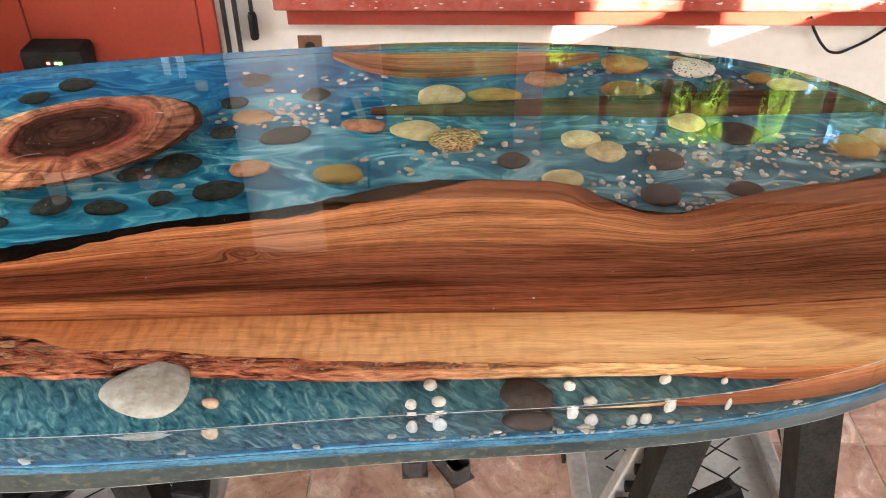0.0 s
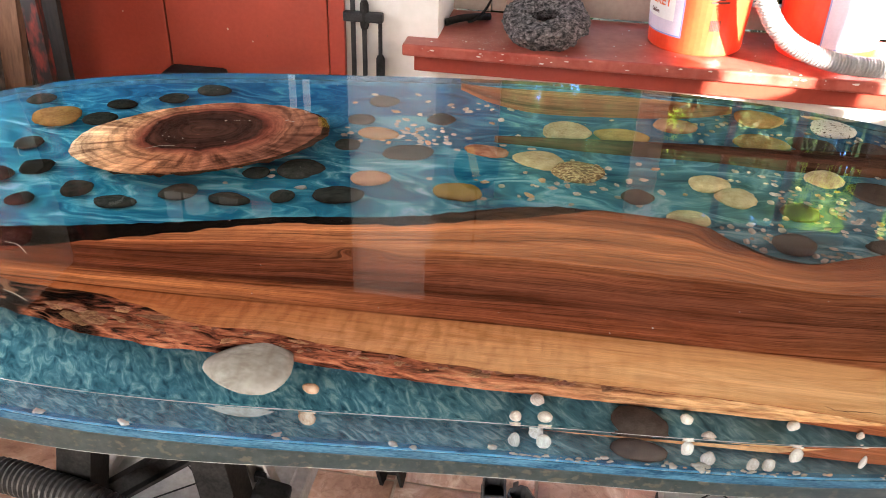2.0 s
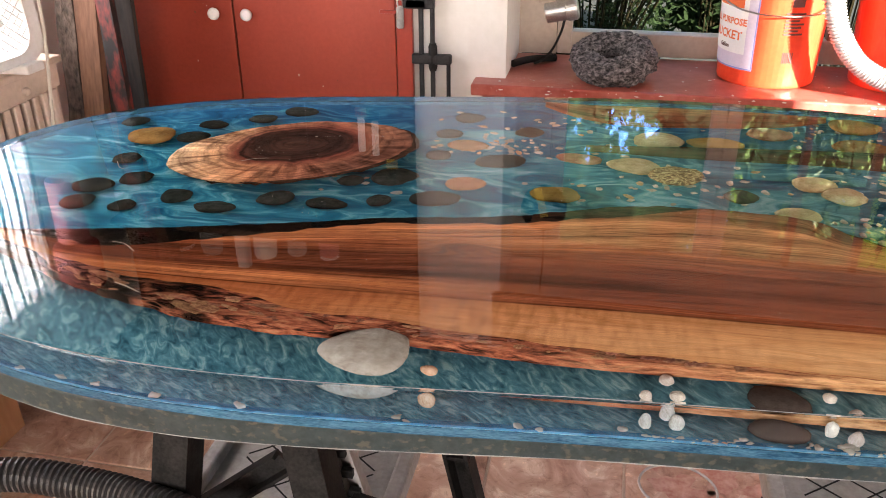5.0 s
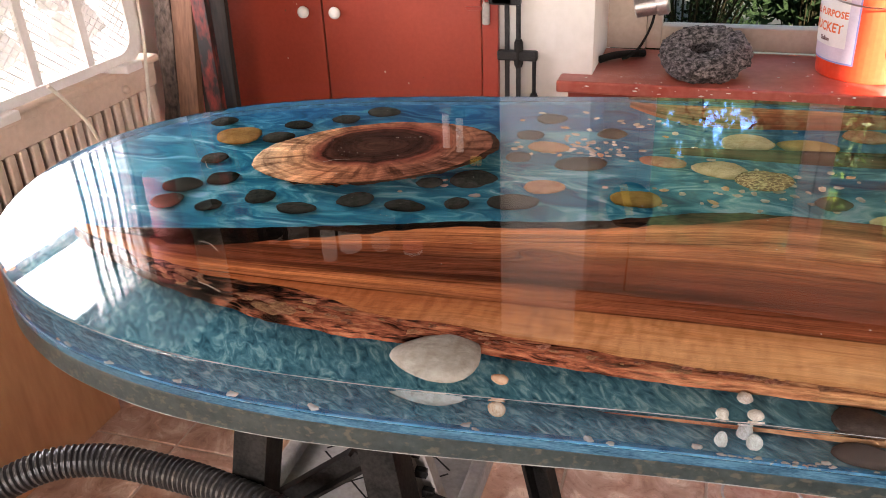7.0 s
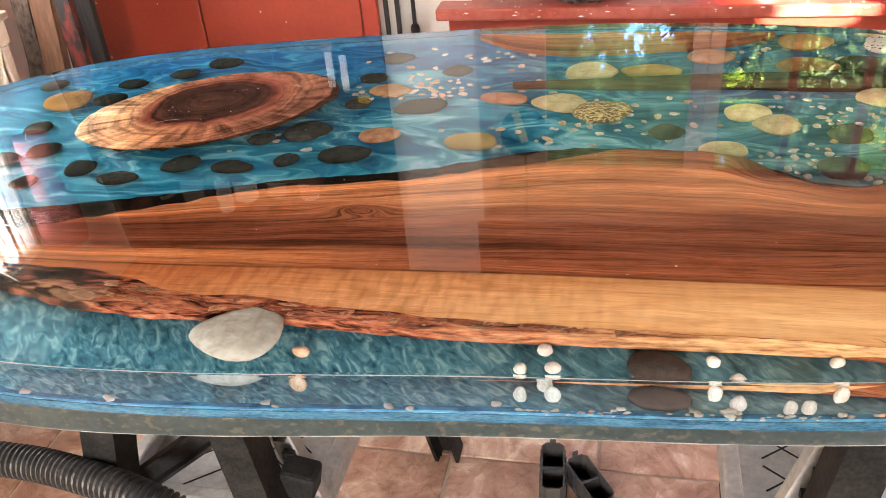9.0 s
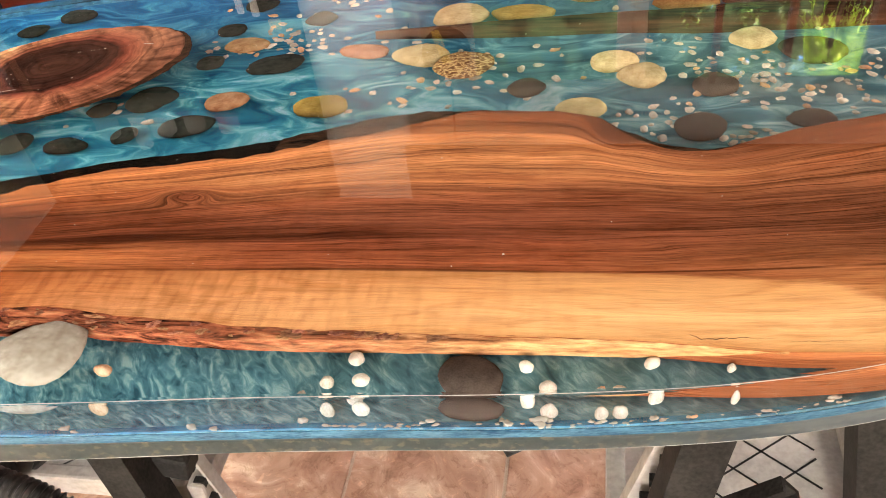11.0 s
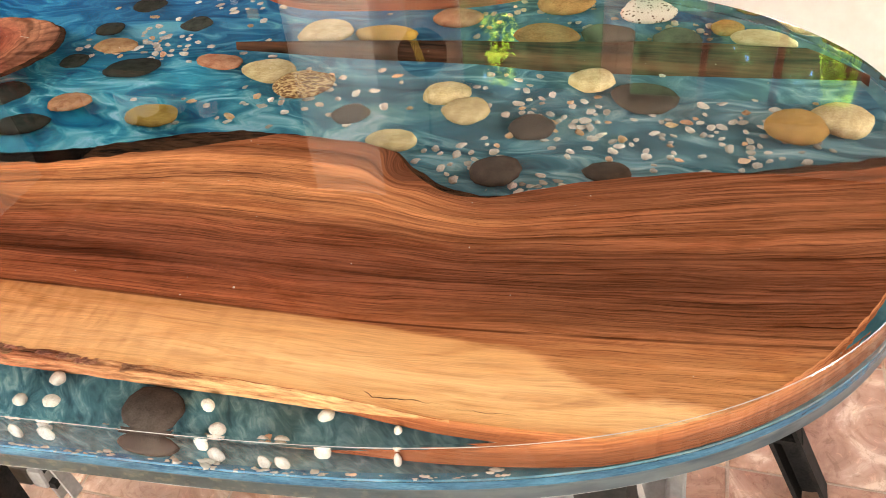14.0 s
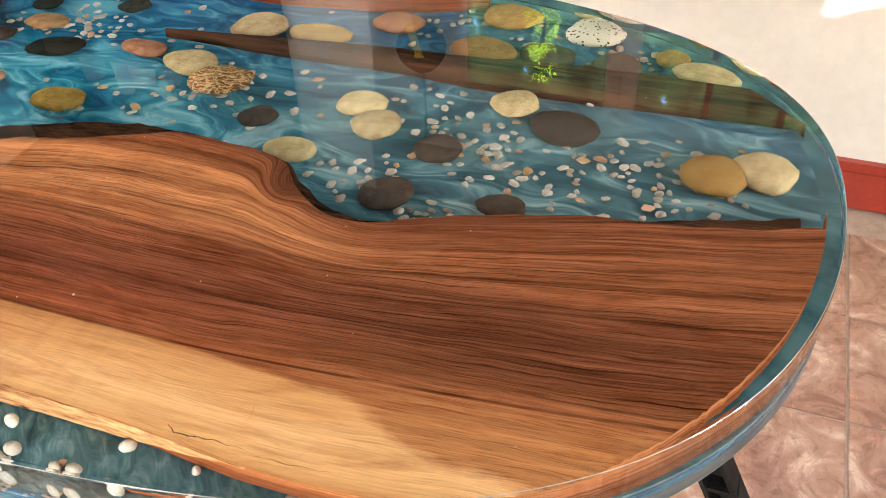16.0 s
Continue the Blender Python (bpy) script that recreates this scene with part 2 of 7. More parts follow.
    pores = grain(20, 460, 4.0, 0.7, [(0.36, (0.36, 0.31, 0.29)), (0.48, (0.96, 0.95, 0.94)), (0.54, (1, 1, 1)), (0.66, (1.26, 1.25, 1.22))])
    knots = ramp(m, noise_tex(m, coords(m, (7, 13, 1), "UV"), 1.0, 6.0, 0.6, 1.5), [(0.30, (0.62, 0.52, 0.46)), (0.40, (0.86, 0.78, 0.70)), (0.49, (1, 1, 1)), (0.60, (1.0, 1.0, 1.0)), (0.74, (1.2, 1.18, 1.12))])
    curl = noise_tex(m, coords(m, (110, 8, 1), "UV"), 1.0, 2.0, 0.5)
    figure = ramp(m, curl, [(0.34, (0.83, 0.79, 0.75)), (0.49, (1.0, 1.0, 1.0)), (0.64, (1.14, 1.16, 1.18))])
    sap = node(m, "ShaderNodeMapRange", To_Min=0.20, To_Max=0.95)
    full = node(m, "ShaderNodeMapRange", From_Min=0.20, From_Max=0.38, To_Min=0.30, To_Max=1.0)
    wire(m, v, full.inputs["Value"])
    wire(m, calc('MULTIPLY', behind.outputs[0], full.outputs[0]), sap.inputs["Value"])
    fade = node(m, "ShaderNodeMapRange", From_Min=0.38, From_Max=0.62, To_Min=0.45, To_Max=1.0)
    wire(m, noise_tex(m, coords(m, (2.4, 3.6, 1), "UV"), 1.3, 3.0), fade.inputs["Value"])
    dark = calc('MULTIPLY', fade.outputs[0], sap.outputs[0])
    curled = node(m, "ShaderNodeMapRange", From_Min=-0.10, From_Max=0.26, To_Min=0.95, To_Max=0.10)
    m.node_tree.links.new(sep.outputs["X"], curled.inputs["Value"])
    only_sap = node(m, "ShaderNodeMapRange", To_Min=1.0, To_Max=0.35)
    wire(m, behind, only_sap.inputs["Value"])
    curled = calc('MULTIPLY', curled.outputs[0], only_sap.outputs[0])
    a = mix(m, sap, bands, broad, 'MULTIPLY')
    b = mix(m, dark, a, lines, 'MULTIPLY')
    open_pores = node(m, "ShaderNodeMapRange", To_Min=0.40, To_Max=0.85)
    wire(m, behind, open_pores.inputs["Value"])
    c = mix(m, open_pores, mix(m, dark, b, hair, 'MULTIPLY'), pores, 'MULTIPLY')
    d = mix(m, 0.8, c, knots, 'MULTIPLY')
    oiled = mix(m, behind, mix(m, curled, d, figure, 'MULTIPLY'), (1.04, 0.94, 0.95), 'MULTIPLY')
    to_color(m, oiled)
    return m


def slate_tile():
    """Printed slate: pinkish brown with cream flakes and thin veins."""
    m = material("pink_beige_stone_tile", (0.5, 0.35, 0.27), 0.45)
    c = m.node_tree.nodes.new("ShaderNodeTexCoord")
    info = m.node_tree.nodes.new("ShaderNodeObjectInfo")
    add = m.node_tree.nodes.new("ShaderNodeVectorMath")
    add.operation = 'MULTIPLY_ADD'
    add.inputs[1].default_value = (7.0, 13.0, 3.0)
    m.node_tree.links.new(info.outputs["Random"], add.inputs[0])
    m.node_tree.links.new(c.outputs["Object"], add.inputs[2])
    n1 = noise_tex(m, add, 9.0, 6.0, 0.62, 1.2)
    n2 = noise_tex(m, add, 26.0, 6.0, 0.7, 1.5)
    base = ramp(m, n1, [(0.32, (0.25, 0.125, 0.083)), (0.46, (0.39, 0.225, 0.152)), (0.56, (0.47, 0.30, 0.215)), (0.66, (0.65, 0.49, 0.375))])
    vein = ramp(m, n2, [(0.38, (0.72, 0.66, 0.62)), (0.46, (1, 1, 1)), (0.58, (1.0, 1.0, 1.0)), (0.66, (1.4, 1.4, 1.36))])
    to_color(m, mix(m, 0.8, base, vein, 'MULTIPLY'))
    bump(m, n2, 0.35, 0.003)
    return m


def torn_bark():
    """Reddish torn inner bark with black cracks."""
    m = material("torn_bark", (0.1, 0.04, 0.02), 0.75)
    vec = coords(m, (0.35, 1.6, 1.0))
    chips = noise_tex(m, vec, 60, 6.0, 0.65, 1.2)
    tone = noise_tex(m, vec, 190, 3.0)
    red = ramp(m, chips, [(0.36, (0.012, 0.007, 0.006)), (0.43, (0.14, 0.040, 0.023)), (0.52, (0.40, 0.120, 0.060)), (0.66, (0.56, 0.235, 0.12))])
    black = ramp(m, chips, [(0.42, (0.0015, 0.0012, 0.0012)), (0.52, (0.016, 0.008, 0.006)), (0.57, (0.10, 0.036, 0.02)), (0.68, (0.26, 0.10, 0.052))])
    sep = m.node_tree.nodes.new("ShaderNodeSeparateXYZ")
    wire(m, coords(m), sep.inputs[0])
    blotch = m.node_tree.nodes.new("ShaderNodeMath")
    blotch.operation = 'MULTIPLY_ADD'
    blotch.inputs[1].default_value = 0.45
    wire(m, noise_tex(m, coords(m), 24, 3.0), blotch.inputs[0])
    m.node_tree.links.new(sep.outputs["X"], blotch.inputs[2])
    east = node(m, "ShaderNodeMapRange", From_Min=-0.29, From_Max=-0.20)
    wire(m, blotch, east.inputs["Value"])
    tan = ramp(m, noise_tex(m, coords(m, (0.16, 2.6, 1.0)), 90, 6.0, 0.7, 0.6), [(0.37, (0.05, 0.018, 0.010)), (0.45, (0.28, 0.100, 0.048)), (0.54, (0.48, 0.205, 0.096)), (0.66, (0.66, 0.37, 0.19))])
    thin = node(m, "ShaderNodeMapRange", From_Min=-0.12, From_Max=0.12)
    m.node_tree.links.new(sep.outputs["X"], thin.inputs["Value"])
    pale = ramp(m, noise_tex(m, coords(m, (0.14, 2.2, 1.0)), 70, 6.0, 0.7, 0.6), [(0.36, (0.10, 0.038, 0.018)), (0.43, (0.42, 0.19, 0.082)), (0.52, (0.58, 0.31, 0.138)), (0.66, (0.70, 0.43, 0.21))])
    last = node(m, "ShaderNodeMapRange", From_Min=0.02, From_Max=0.18)
    m.node_tree.links.new(sep.outputs["X"], last.inputs["Value"])
    a = mix(m, last, mix(m, thin, mix(m, east, black, red), tan), pale)
    b = ramp(m, tone, [(0.3, (0.45, 0.42, 0.4)), (0.6, (1.1, 1.1, 1.1))])
    to_color(m, mix(m, 0.8, a, b, 'MULTIPLY'))
    bump(m, chips, 0.9, 0.006)
    return m


def leaf_sun_tone():
    """Thin translucent yellow-green leaves, sunlight also put into their raised colour."""
    m = mottled("leaf_sun_tone", (0.30, 0.50, 0.03), (0.46, 0.68, 0.07), 30, 0.5, 0.0)
    t = m.node_tree
    glow = node(m, "ShaderNodeBsdfTranslucent")
    t.links.new(bsdf(m).inputs["Base Color"].links[0].from_socket, glow.inputs["Color"])
    both = node(m, "ShaderNodeMixShader", Fac=0.4)
    t.links.new(bsdf(m).outputs[0], both.inputs[1])
    t.links.new(glow.outputs[0], both.inputs[2])
    t.links.new(both.outputs[0], t.nodes["Material Output"].inputs["Surface"])
    return m


def charred_wood():
    """Weathered grey driftwood, black in its pits and cracks."""
    m = material("charred_driftwood", (0.2, 0.18, 0.17), 0.95)
    n = noise_tex(m, coords(m, (1, 1, 1.5)), 75, 8.0, 0.75, 0.3)
    to_color(m, ramp(m, n, [(0.39, (0.006, 0.006, 0.006)), (0.46, (0.060, 0.053, 0.051)), (0.54, (0.18, 0.158, 0.154)), (0.66, (0.38, 0.34, 0.33))]))
    bump(m, n, 1.0, 0.008)
    return m


def rim_pearl():
    """Blue pearl pigment gathered at the rim, a duller teal at the east end."""
    m = mottled("blue_pearl_pigment", (0.012, 0.075, 0.14), (0.085, 0.26, 0.38), 34, 0.4, 0.2, 0.002, 3)
    base = bsdf(m).inputs["Base Color"].links[0].from_node
    sep = m.node_tree.nodes.new("ShaderNodeSeparateXYZ")
    wire(m, coords(m), sep.inputs[0])
    east = node(m, "ShaderNodeMapRange", From_Min=0.25, From_Max=0.5)
    m.node_tree.links.new(sep.outputs["X"], east.inputs["Value"])
    teal = ramp(m, noise_tex(m, coords(m), 30, 4.0), [(0.35, (0.040, 0.115, 0.140)), (0.62, (0.10, 0.22, 0.245))])
    to_color(m, mix(m, east, base, teal))
    return m


def underlayer_material():
    """Dull green-grey resin with tan blotches, bluer towards the east end."""
    m = mottled("lower_resin_layer", (0.010, 0.023, 0.026), (0.038, 0.056, 0.056), 60, 0.35, 0.0, fine=3.0)
    base = bsdf(m).inputs["Base Color"].links[0].from_node
    spots = ramp(m, noise_tex(m, coords(m, (1, 1, 1.4)), 105, 3.0, 0.5), [(0.55, (0, 0, 0)), (0.66, (1, 1, 1))])
    sep = m.node_tree.nodes.new("ShaderNodeSeparateXYZ")
    wire(m, coords(m), sep.inputs[0])
    east = node(m, "ShaderNodeMapRange", From_Min=0.15, From_Max=0.45)
    m.node_tree.links.new(sep.outputs["X"], east.inputs["Value"])
    blue = ramp(m, noise_tex(m, coords(m, (1, 1, 4)), 22, 4.0), [(0.35, (0.028, 0.046, 0.058)), (0.62, (0.085, 0.105, 0.112))])
    to_color(m, mix(m, east, mix(m, spots, base, (0.085, 0.084, 0.064)), blue))
    return m


def embedded(m):
    """Wetted by resin, a surface has no gloss of its own."""
    bsdf(m).inputs["Specular IOR Level"].default_value = 0.0
    return m


RESIN, PIGMENT, WALNUT, PANE = resin_material(), pigment_material(), walnut_material(), glass_material()
BARK = mottled("dark_bark", (0.0015, 0.0012, 0.0012), (0.010, 0.006, 0.004), 40, 0.7, 0.9, 0.006, 4)
BARK_BROWN = mottled("brown_bark", (0.006, 0.004, 0.003), (0.075, 0.034, 0.018), 30, 0.7, 0.9, 0.006, 4, stretch=(0.5, 1.6, 1))
BARK_RED = torn_bark()
BARK_CHIP = mottled("orange_bark_chip", (0.16, 0.058, 0.034), (0.50, 0.25, 0.14), 3, 0.75, 0.7, 0.003, 4, vary=0.35)
UNDERLAYER = underlayer_material()
BLUE_EDGE = mottled("blue_pigment_edge", (0.006, 0.046, 0.095), (0.055, 0.17, 0.26), 24, 0.25, 0.0, stretch=(1, 1, 5))
BLUE_PEARL = rim_pearl()
STONE_DARK = mottled("dark_green_basalt", (0.011, 0.015, 0.0125), (0.044, 0.047, 0.039), 5, 0.6, 0.2, 0.001, vary=0.35)
STONE_SLATE = mottled("brown_slate", (0.042, 0.033, 0.027), (0.080, 0.063, 0.051), 4, 0.6, 0.2, 0.001, vary=0.25)
STONE_OCHRE = mottled("ochre_stone", (0.20, 0.105, 0.024), (0.38, 0.225, 0.070), 3.5, 0.6, 0.2, 0.001, vary=0.3)
STONE_CREAM = mottled("cream_stone", (0.34, 0.24, 0.105), (0.62, 0.50, 0.275), 3.5, 0.6, 0.2, 0.001, vary=0.18)
STONE_PEACH = mottled("peach_stone", (0.22, 0.09, 0.04), (0.42, 0.24, 0.13), 4, 0.6, 0.2, 0.001, vary=0.3)
STONE_GREY = mottled("pale_grey_stone", (0.27, 0.23, 0.185), (0.43, 0.39, 0.33), 6, 0.7, 0.3, 0.0008, 3)
PEBBLE = mottled("white_pebble", (0.35, 0.31, 0.25), (0.62, 0.58, 0.50), 1.6, 0.5, 0.0, vary=0.25)
PEBBLE_ORANGE = mottled("orange_pebble", (0.40, 0.20, 0.085), (0.64, 0.47, 0.31), 1.6, 0.5, 0.0, vary=0.25)
PLASTER = mottled("off_white_wall_paint", (0.70, 0.67, 0.61), (0.78, 0.75, 0.70), 3, 0.7, 0.15, 0.002, 14)
CEILING = mottled("dark_ceiling_boards", (0.024, 0.016, 0.012), (0.055, 0.036, 0.027), 5, 0.8, 0.2, 0.002, 8, stretch=(0.3, 4, 1))
RED = mottled("brick_red_gloss_paint", (0.29, 0.036, 0.020), (0.36, 0.052, 0.029), 4, 0.34, 0.12, 0.001, 20, vary=0.06)
# sill red, paler for its dust and for window sheen put into the colour
SILL_RED = mottled("dusty_sheen_red_paint", (0.33, 0.046, 0.028), (0.47, 0.135, 0.100), 7, 0.33, 0.15, 0.001, 6)
CREAM_PAINT = mottled("cream_frame_paint", (0.48, 0.39, 0.31), (0.57, 0.475, 0.385), 8, 0.5, 0.1, 0.001)
# cream frame darkened in the colour, for stiles seen against the light
FRAME_SHADE = mottled("backlit_frame_tone", (0.075, 0.032, 0.020), (0.14, 0.062, 0.040), 10, 0.55, 0.2, 0.001, 6, stretch=(3, 3, 0.4))
BAR_PAINT = mottled("reddish_brown_paint", (0.16, 0.055, 0.035), (0.24, 0.085, 0.055), 12, 0.5, 0.1, 0.001)
RAD_PAINT = mottled("beige_radiator_paint", (0.55, 0.43, 0.33), (0.66, 0.53, 0.42), 8, 0.45, 0.1, 0.001)
WHITE_PLASTIC = mottled("white_plastic", (0.72, 0.70, 0.66), (0.80, 0.78, 0.75), 12, 0.4, 0.0)
KNOB_WHITE = mottled("white_ceramic", (0.80, 0.78, 0.74), (0.86, 0.85, 0.82), 30, 0.2, 0.0)
BLACK_METAL = mottled("black_steel", (0.016, 0.016, 0.017), (0.05, 0.05, 0.052), 30, 0.45, 0.1, 0.001, metal=0.6)
BLACK_PLASTIC = mottled("black_plastic", (0.009, 0.0085, 0.008), (0.030, 0.028, 0.026), 26, 0.5, 0.2, 0.001)
GREY_PLASTIC = mottled("grey_plastic", (0.28, 0.26, 0.24), (0.42, 0.39, 0.36), 14, 0.6, 0.1, 0.001)
bsdf(BLACK_PLASTIC).inputs["Specular IOR Level"].default_value = 0.12
bsdf(BLACK_PLASTIC).inputs["Roughness"].default_value = 0.65
STEEL = mottled("brushed_steel", (0.45, 0.44, 0.42), (0.62, 0.60, 0.58), 30, 0.35, 0.1, 0.001, metal=0.9)
TILE = slate_tile()
GROUT = mottled("sandy_grout", (0.40, 0.31, 0.24), (0.52, 0.42, 0.33), 40, 0.9, 0.3, 0.002)
CHAR = charred_wood()
BUCKET_ORANGE = mottled("orange_plastic", (0.78, 0.058, 0.018), (0.86, 0.078, 0.024), 10, 0.35, 0.0)
LABEL_WHITE = mottled("white_label", (0.78, 0.76, 0.74), (0.84, 0.82, 0.80), 20, 0.5, 0.0)
LABEL_LILAC = mottled("lilac_label", (0.60, 0.52, 0.62), (0.68, 0.60, 0.70), 20, 0.5, 0.0)
LABEL_BLUE = mottled("blue_label_border", (0.25, 0.27, 0.55), (0.30, 0.32, 0.62), 20, 0.5, 0.0)
PRINT_ORANGE = mottled("orange_print", (0.75, 0.13, 0.03), (0.80, 0.16, 0.04), 20, 0.5, 0.0)
PRINT_DARK = mottled("dark_print", (0.10, 0.04, 0.04), (0.16, 0.06, 0.05), 20, 0.5, 0.0)
HOSE_BLACK = mottled("black_rubber", (0.02, 0.019, 0.019), (0.06, 0.055, 0.052), 20, 0.42, 0.1, 0.001)
HOSE_WHITE = mottled("grey_white_hose", (0.38, 0.37, 0.36), (0.55, 0.54, 0.52), 20, 0.45, 0.1, 0.001)
PLY = mottled("tan_plywood", (0.34, 0.145, 0.058), (0.46, 0.225, 0.10), 6, 0.6, 0.2, 0.001, 8, stretch=(1, 1, 0.2))
BOARD_BROWN = mottled("brown_rough_board", (0.11, 0.050, 0.026), (0.22, 0.105, 0.056), 7, 0.75, 0.4, 0.003, 8, stretch=(3, 3, 0.4))
BOARD_BARK = mottled("grey_bark_board", (0.035, 0.024, 0.018), (0.19, 0.135, 0.10), 22, 0.9, 1.0, 0.01, 4, stretch=(1, 1, 0.5))
BOARD_BLACK = mottled("black_weathered_board", (0.004, 0.003, 0.003), (0.026, 0.017, 0.012), 10, 0.85, 0.6, 0.004, 4, stretch=(2, 2, 0.3))
BOARD_RED = mottled("red_and_black_board", (0.008, 0.006, 0.005), (0.20, 0.022, 0.013), 14, 0.6, 0.4, 0.004, 3, stretch=(1, 1, 0.4))
for stop, at in zip(next(n for n in BOARD_RED.node_tree.nodes if n.bl_idname == "ShaderNodeValToRGB").color_ramp.elements, (0.49, 0.60)):
    stop.position = at
CURTAIN = mottled("white_sheer_curtain", (0.78, 0.76, 0.72), (0.86, 0.84, 0.80), 12, 0.8, 0.1, 0.002, stretch=(1, 1, 0.1))
curtain_out, veil, blend = CURTAIN.node_tree.nodes["Material Output"], node(CURTAIN, "ShaderNodeBsdfTranslucent", Color=(0.95, 0.94, 0.91, 1)), node(CURTAIN, "ShaderNodeMixShader", Fac=0.80)
wire(CURTAIN, bsdf(CURTAIN), blend.inputs[1])
wire(CURTAIN, veil, blend.inputs[2])
wire(CURTAIN, blend, curtain_out.inputs["Surface"])
FOLD_SHADE = mottled("fold_shade_tone", (0.30, 0.26, 0.22), (0.42, 0.37, 0.32), 30, 0.9, 0.2, 0.001)
PINK = mottled("pink_paper", (0.55, 0.16, 0.15), (0.66, 0.24, 0.22), 10, 0.6, 0.0)
YELLOW = mottled("yellow_plastic", (0.6, 0.4, 0.03), (0.7, 0.5, 0.06), 20, 0.4, 0.0)
# leaf colour lowered in place of half shade
LEAF_HALF_SHADE = mottled("leaf_half_shade_tone", (0.020, 0.055, 0.008), (0.06, 0.13, 0.018), 30, 0.6, 0.0)
SPILL = mottled("dried_red_paint", (0.33, 0.125, 0.085), (0.50, 0.31, 0.23), 30, 0.4, 0.1, 0.001, 3)
CORD = mottled("ivory_cord", (0.60, 0.55, 0.45), (0.70, 0.65, 0.55), 20, 0.5, 0.0)
# soil colour taken down to near black to stand in for shaded ground
SOIL = mottled("garden_soil_shade", (0.004, 0.007, 0.003), (0.011, 0.016, 0.007), 3, 0.95, 0.4, 0.02)
LEAF = leaf_sun_tone()
# leaf and stem colours near black, in place of garden shade
LEAF_SHADE = mottled("leaf_shade_tone", (0.006, 0.012, 0.005), (0.012, 0.021, 0.008), 30, 0.9, 0.0)
bsdf(LEAF_SHADE).inputs["Specular IOR Level"].default_value = 0.05
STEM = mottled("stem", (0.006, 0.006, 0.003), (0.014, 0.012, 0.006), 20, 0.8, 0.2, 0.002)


for wet in (PIGMENT, BLUE_PEARL, WALNUT, BARK, BARK_BROWN, BARK_RED, BARK_CHIP, STONE_DARK, STONE_SLATE, STONE_OCHRE, STONE_CREAM, STONE_PEACH, STONE_GREY, PEBBLE, PEBBLE_ORANGE, LEAF_SHADE, STEM):
    embedded(wet)


def foliage_backdrop():
    """A painted sheet of distant woods with gaps of sky that emits its own daylight."""
    m = bpy.data.materials.new("glowing_woods")
    m.use_nodes = True
    t = m.node_tree
    t.nodes.remove(t.nodes["Principled BSDF"])
    vec = coords(m, (1.0, 1.0, 0.55))
    n = noise_tex(m, vec, 2.4, 9.0, 0.74)
    off = m.node_tree.nodes.new("ShaderNodeVectorMath")
    off.operation = 'DISTANCE'
    off.inputs[1].default_value = (0.30, 13.0, 5.2)
    wire(m, coords(m), off.inputs[0])
    other = m.node_tree.nodes.new("ShaderNodeVectorMath")
    other.operation = 'DISTANCE'
    other.inputs[1].default_value = (6.1, 13.0, 6.8)
    wire(m, coords(m), other.inputs[0])
    least = m.node_tree.nodes.new("ShaderNodeMath")
    least.operation = 'MINIMUM'
    m.node_tree.links.new(off.outputs["Value"], least.inputs[0])
    wide = node(m, "ShaderNodeMapRange", From_Max=4.0, To_Max=1.3)
    m.node_tree.links.new(other.outputs["Value"], wide.inputs["Value"])
    wire(m, wide, least.inputs[1])
    gap = node(m, "ShaderNodeMapRange", From_Min=0.6, From_Max=1.8, To_Min=-0.018, To_Max=0.12)
    wire(m, least, gap.inputs["Value"])
    thin = m.node_tree.nodes.new("ShaderNodeMath")
    thin.operation = 'SUBTRACT'
    wire(m, n, thin.inputs[0])
    wire(m, gap, thin.inputs[1])
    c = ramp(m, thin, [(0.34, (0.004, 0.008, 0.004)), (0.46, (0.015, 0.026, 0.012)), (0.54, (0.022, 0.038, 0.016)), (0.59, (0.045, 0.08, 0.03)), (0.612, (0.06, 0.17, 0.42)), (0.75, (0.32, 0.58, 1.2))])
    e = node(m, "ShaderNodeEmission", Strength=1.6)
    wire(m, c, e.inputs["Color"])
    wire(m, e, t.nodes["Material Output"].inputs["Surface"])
    return m


WOODS = foliage_backdrop()


# ---- mesh helpers ----
def mesh_of(name, bm, mat, smooth=False):
    me = bpy.data.meshes.new(name)
    bm.to_mesh(me)
    bm.free()
    me.materials.append(mat)
    if smooth:
        me.polygons.foreach_set("use_smooth", [True] * len(me.polygons))
    return me


def part(name, bm, mat, parent=None, label="", smooth=False):
    ob = new(name, mesh_of(name, bm, mat, smooth))
    if parent:
        ob.parent = parent
    return tagged(ob, label)


def empty(name, label, category, group="", at=(0, 0, 0)):
    ob = new(name)
    ob.empty_display_size = 0.05
    ob.location = at
    return tagged(ob, label, category, group)


def box(bm, x0, y0, z0, x1, y1, z1, bevel=0.0, m=None):
    r = bmesh.ops.create_cube(bm, size=1)
    vs = r["verts"]
    for v in vs:
        v.co = Vector((x0 + (v.co.x + 0.5) * (x1 - x0), y0 + (v.co.y + 0.5) * (y1 - y0), z0 + (v.co.z + 0.5) * (z1 - z0)))
    if bevel:
        es = list({e for v in vs for e in v.link_edges})
        rb = bmesh.ops.bevel(bm, geom=es, offset=bevel, segments=2, profile=0.5, affect='EDGES')
        vs = list({v for f in rb["faces"] for v in f.verts} | {v for v in vs if v.is_valid})
    if m is not None:
        bmesh.ops.transform(bm, matrix=m, verts=[v for v in vs if v.is_valid])
    return bm


def boxed(*a, **k):
    return box(bmesh.new(), *a, **k)


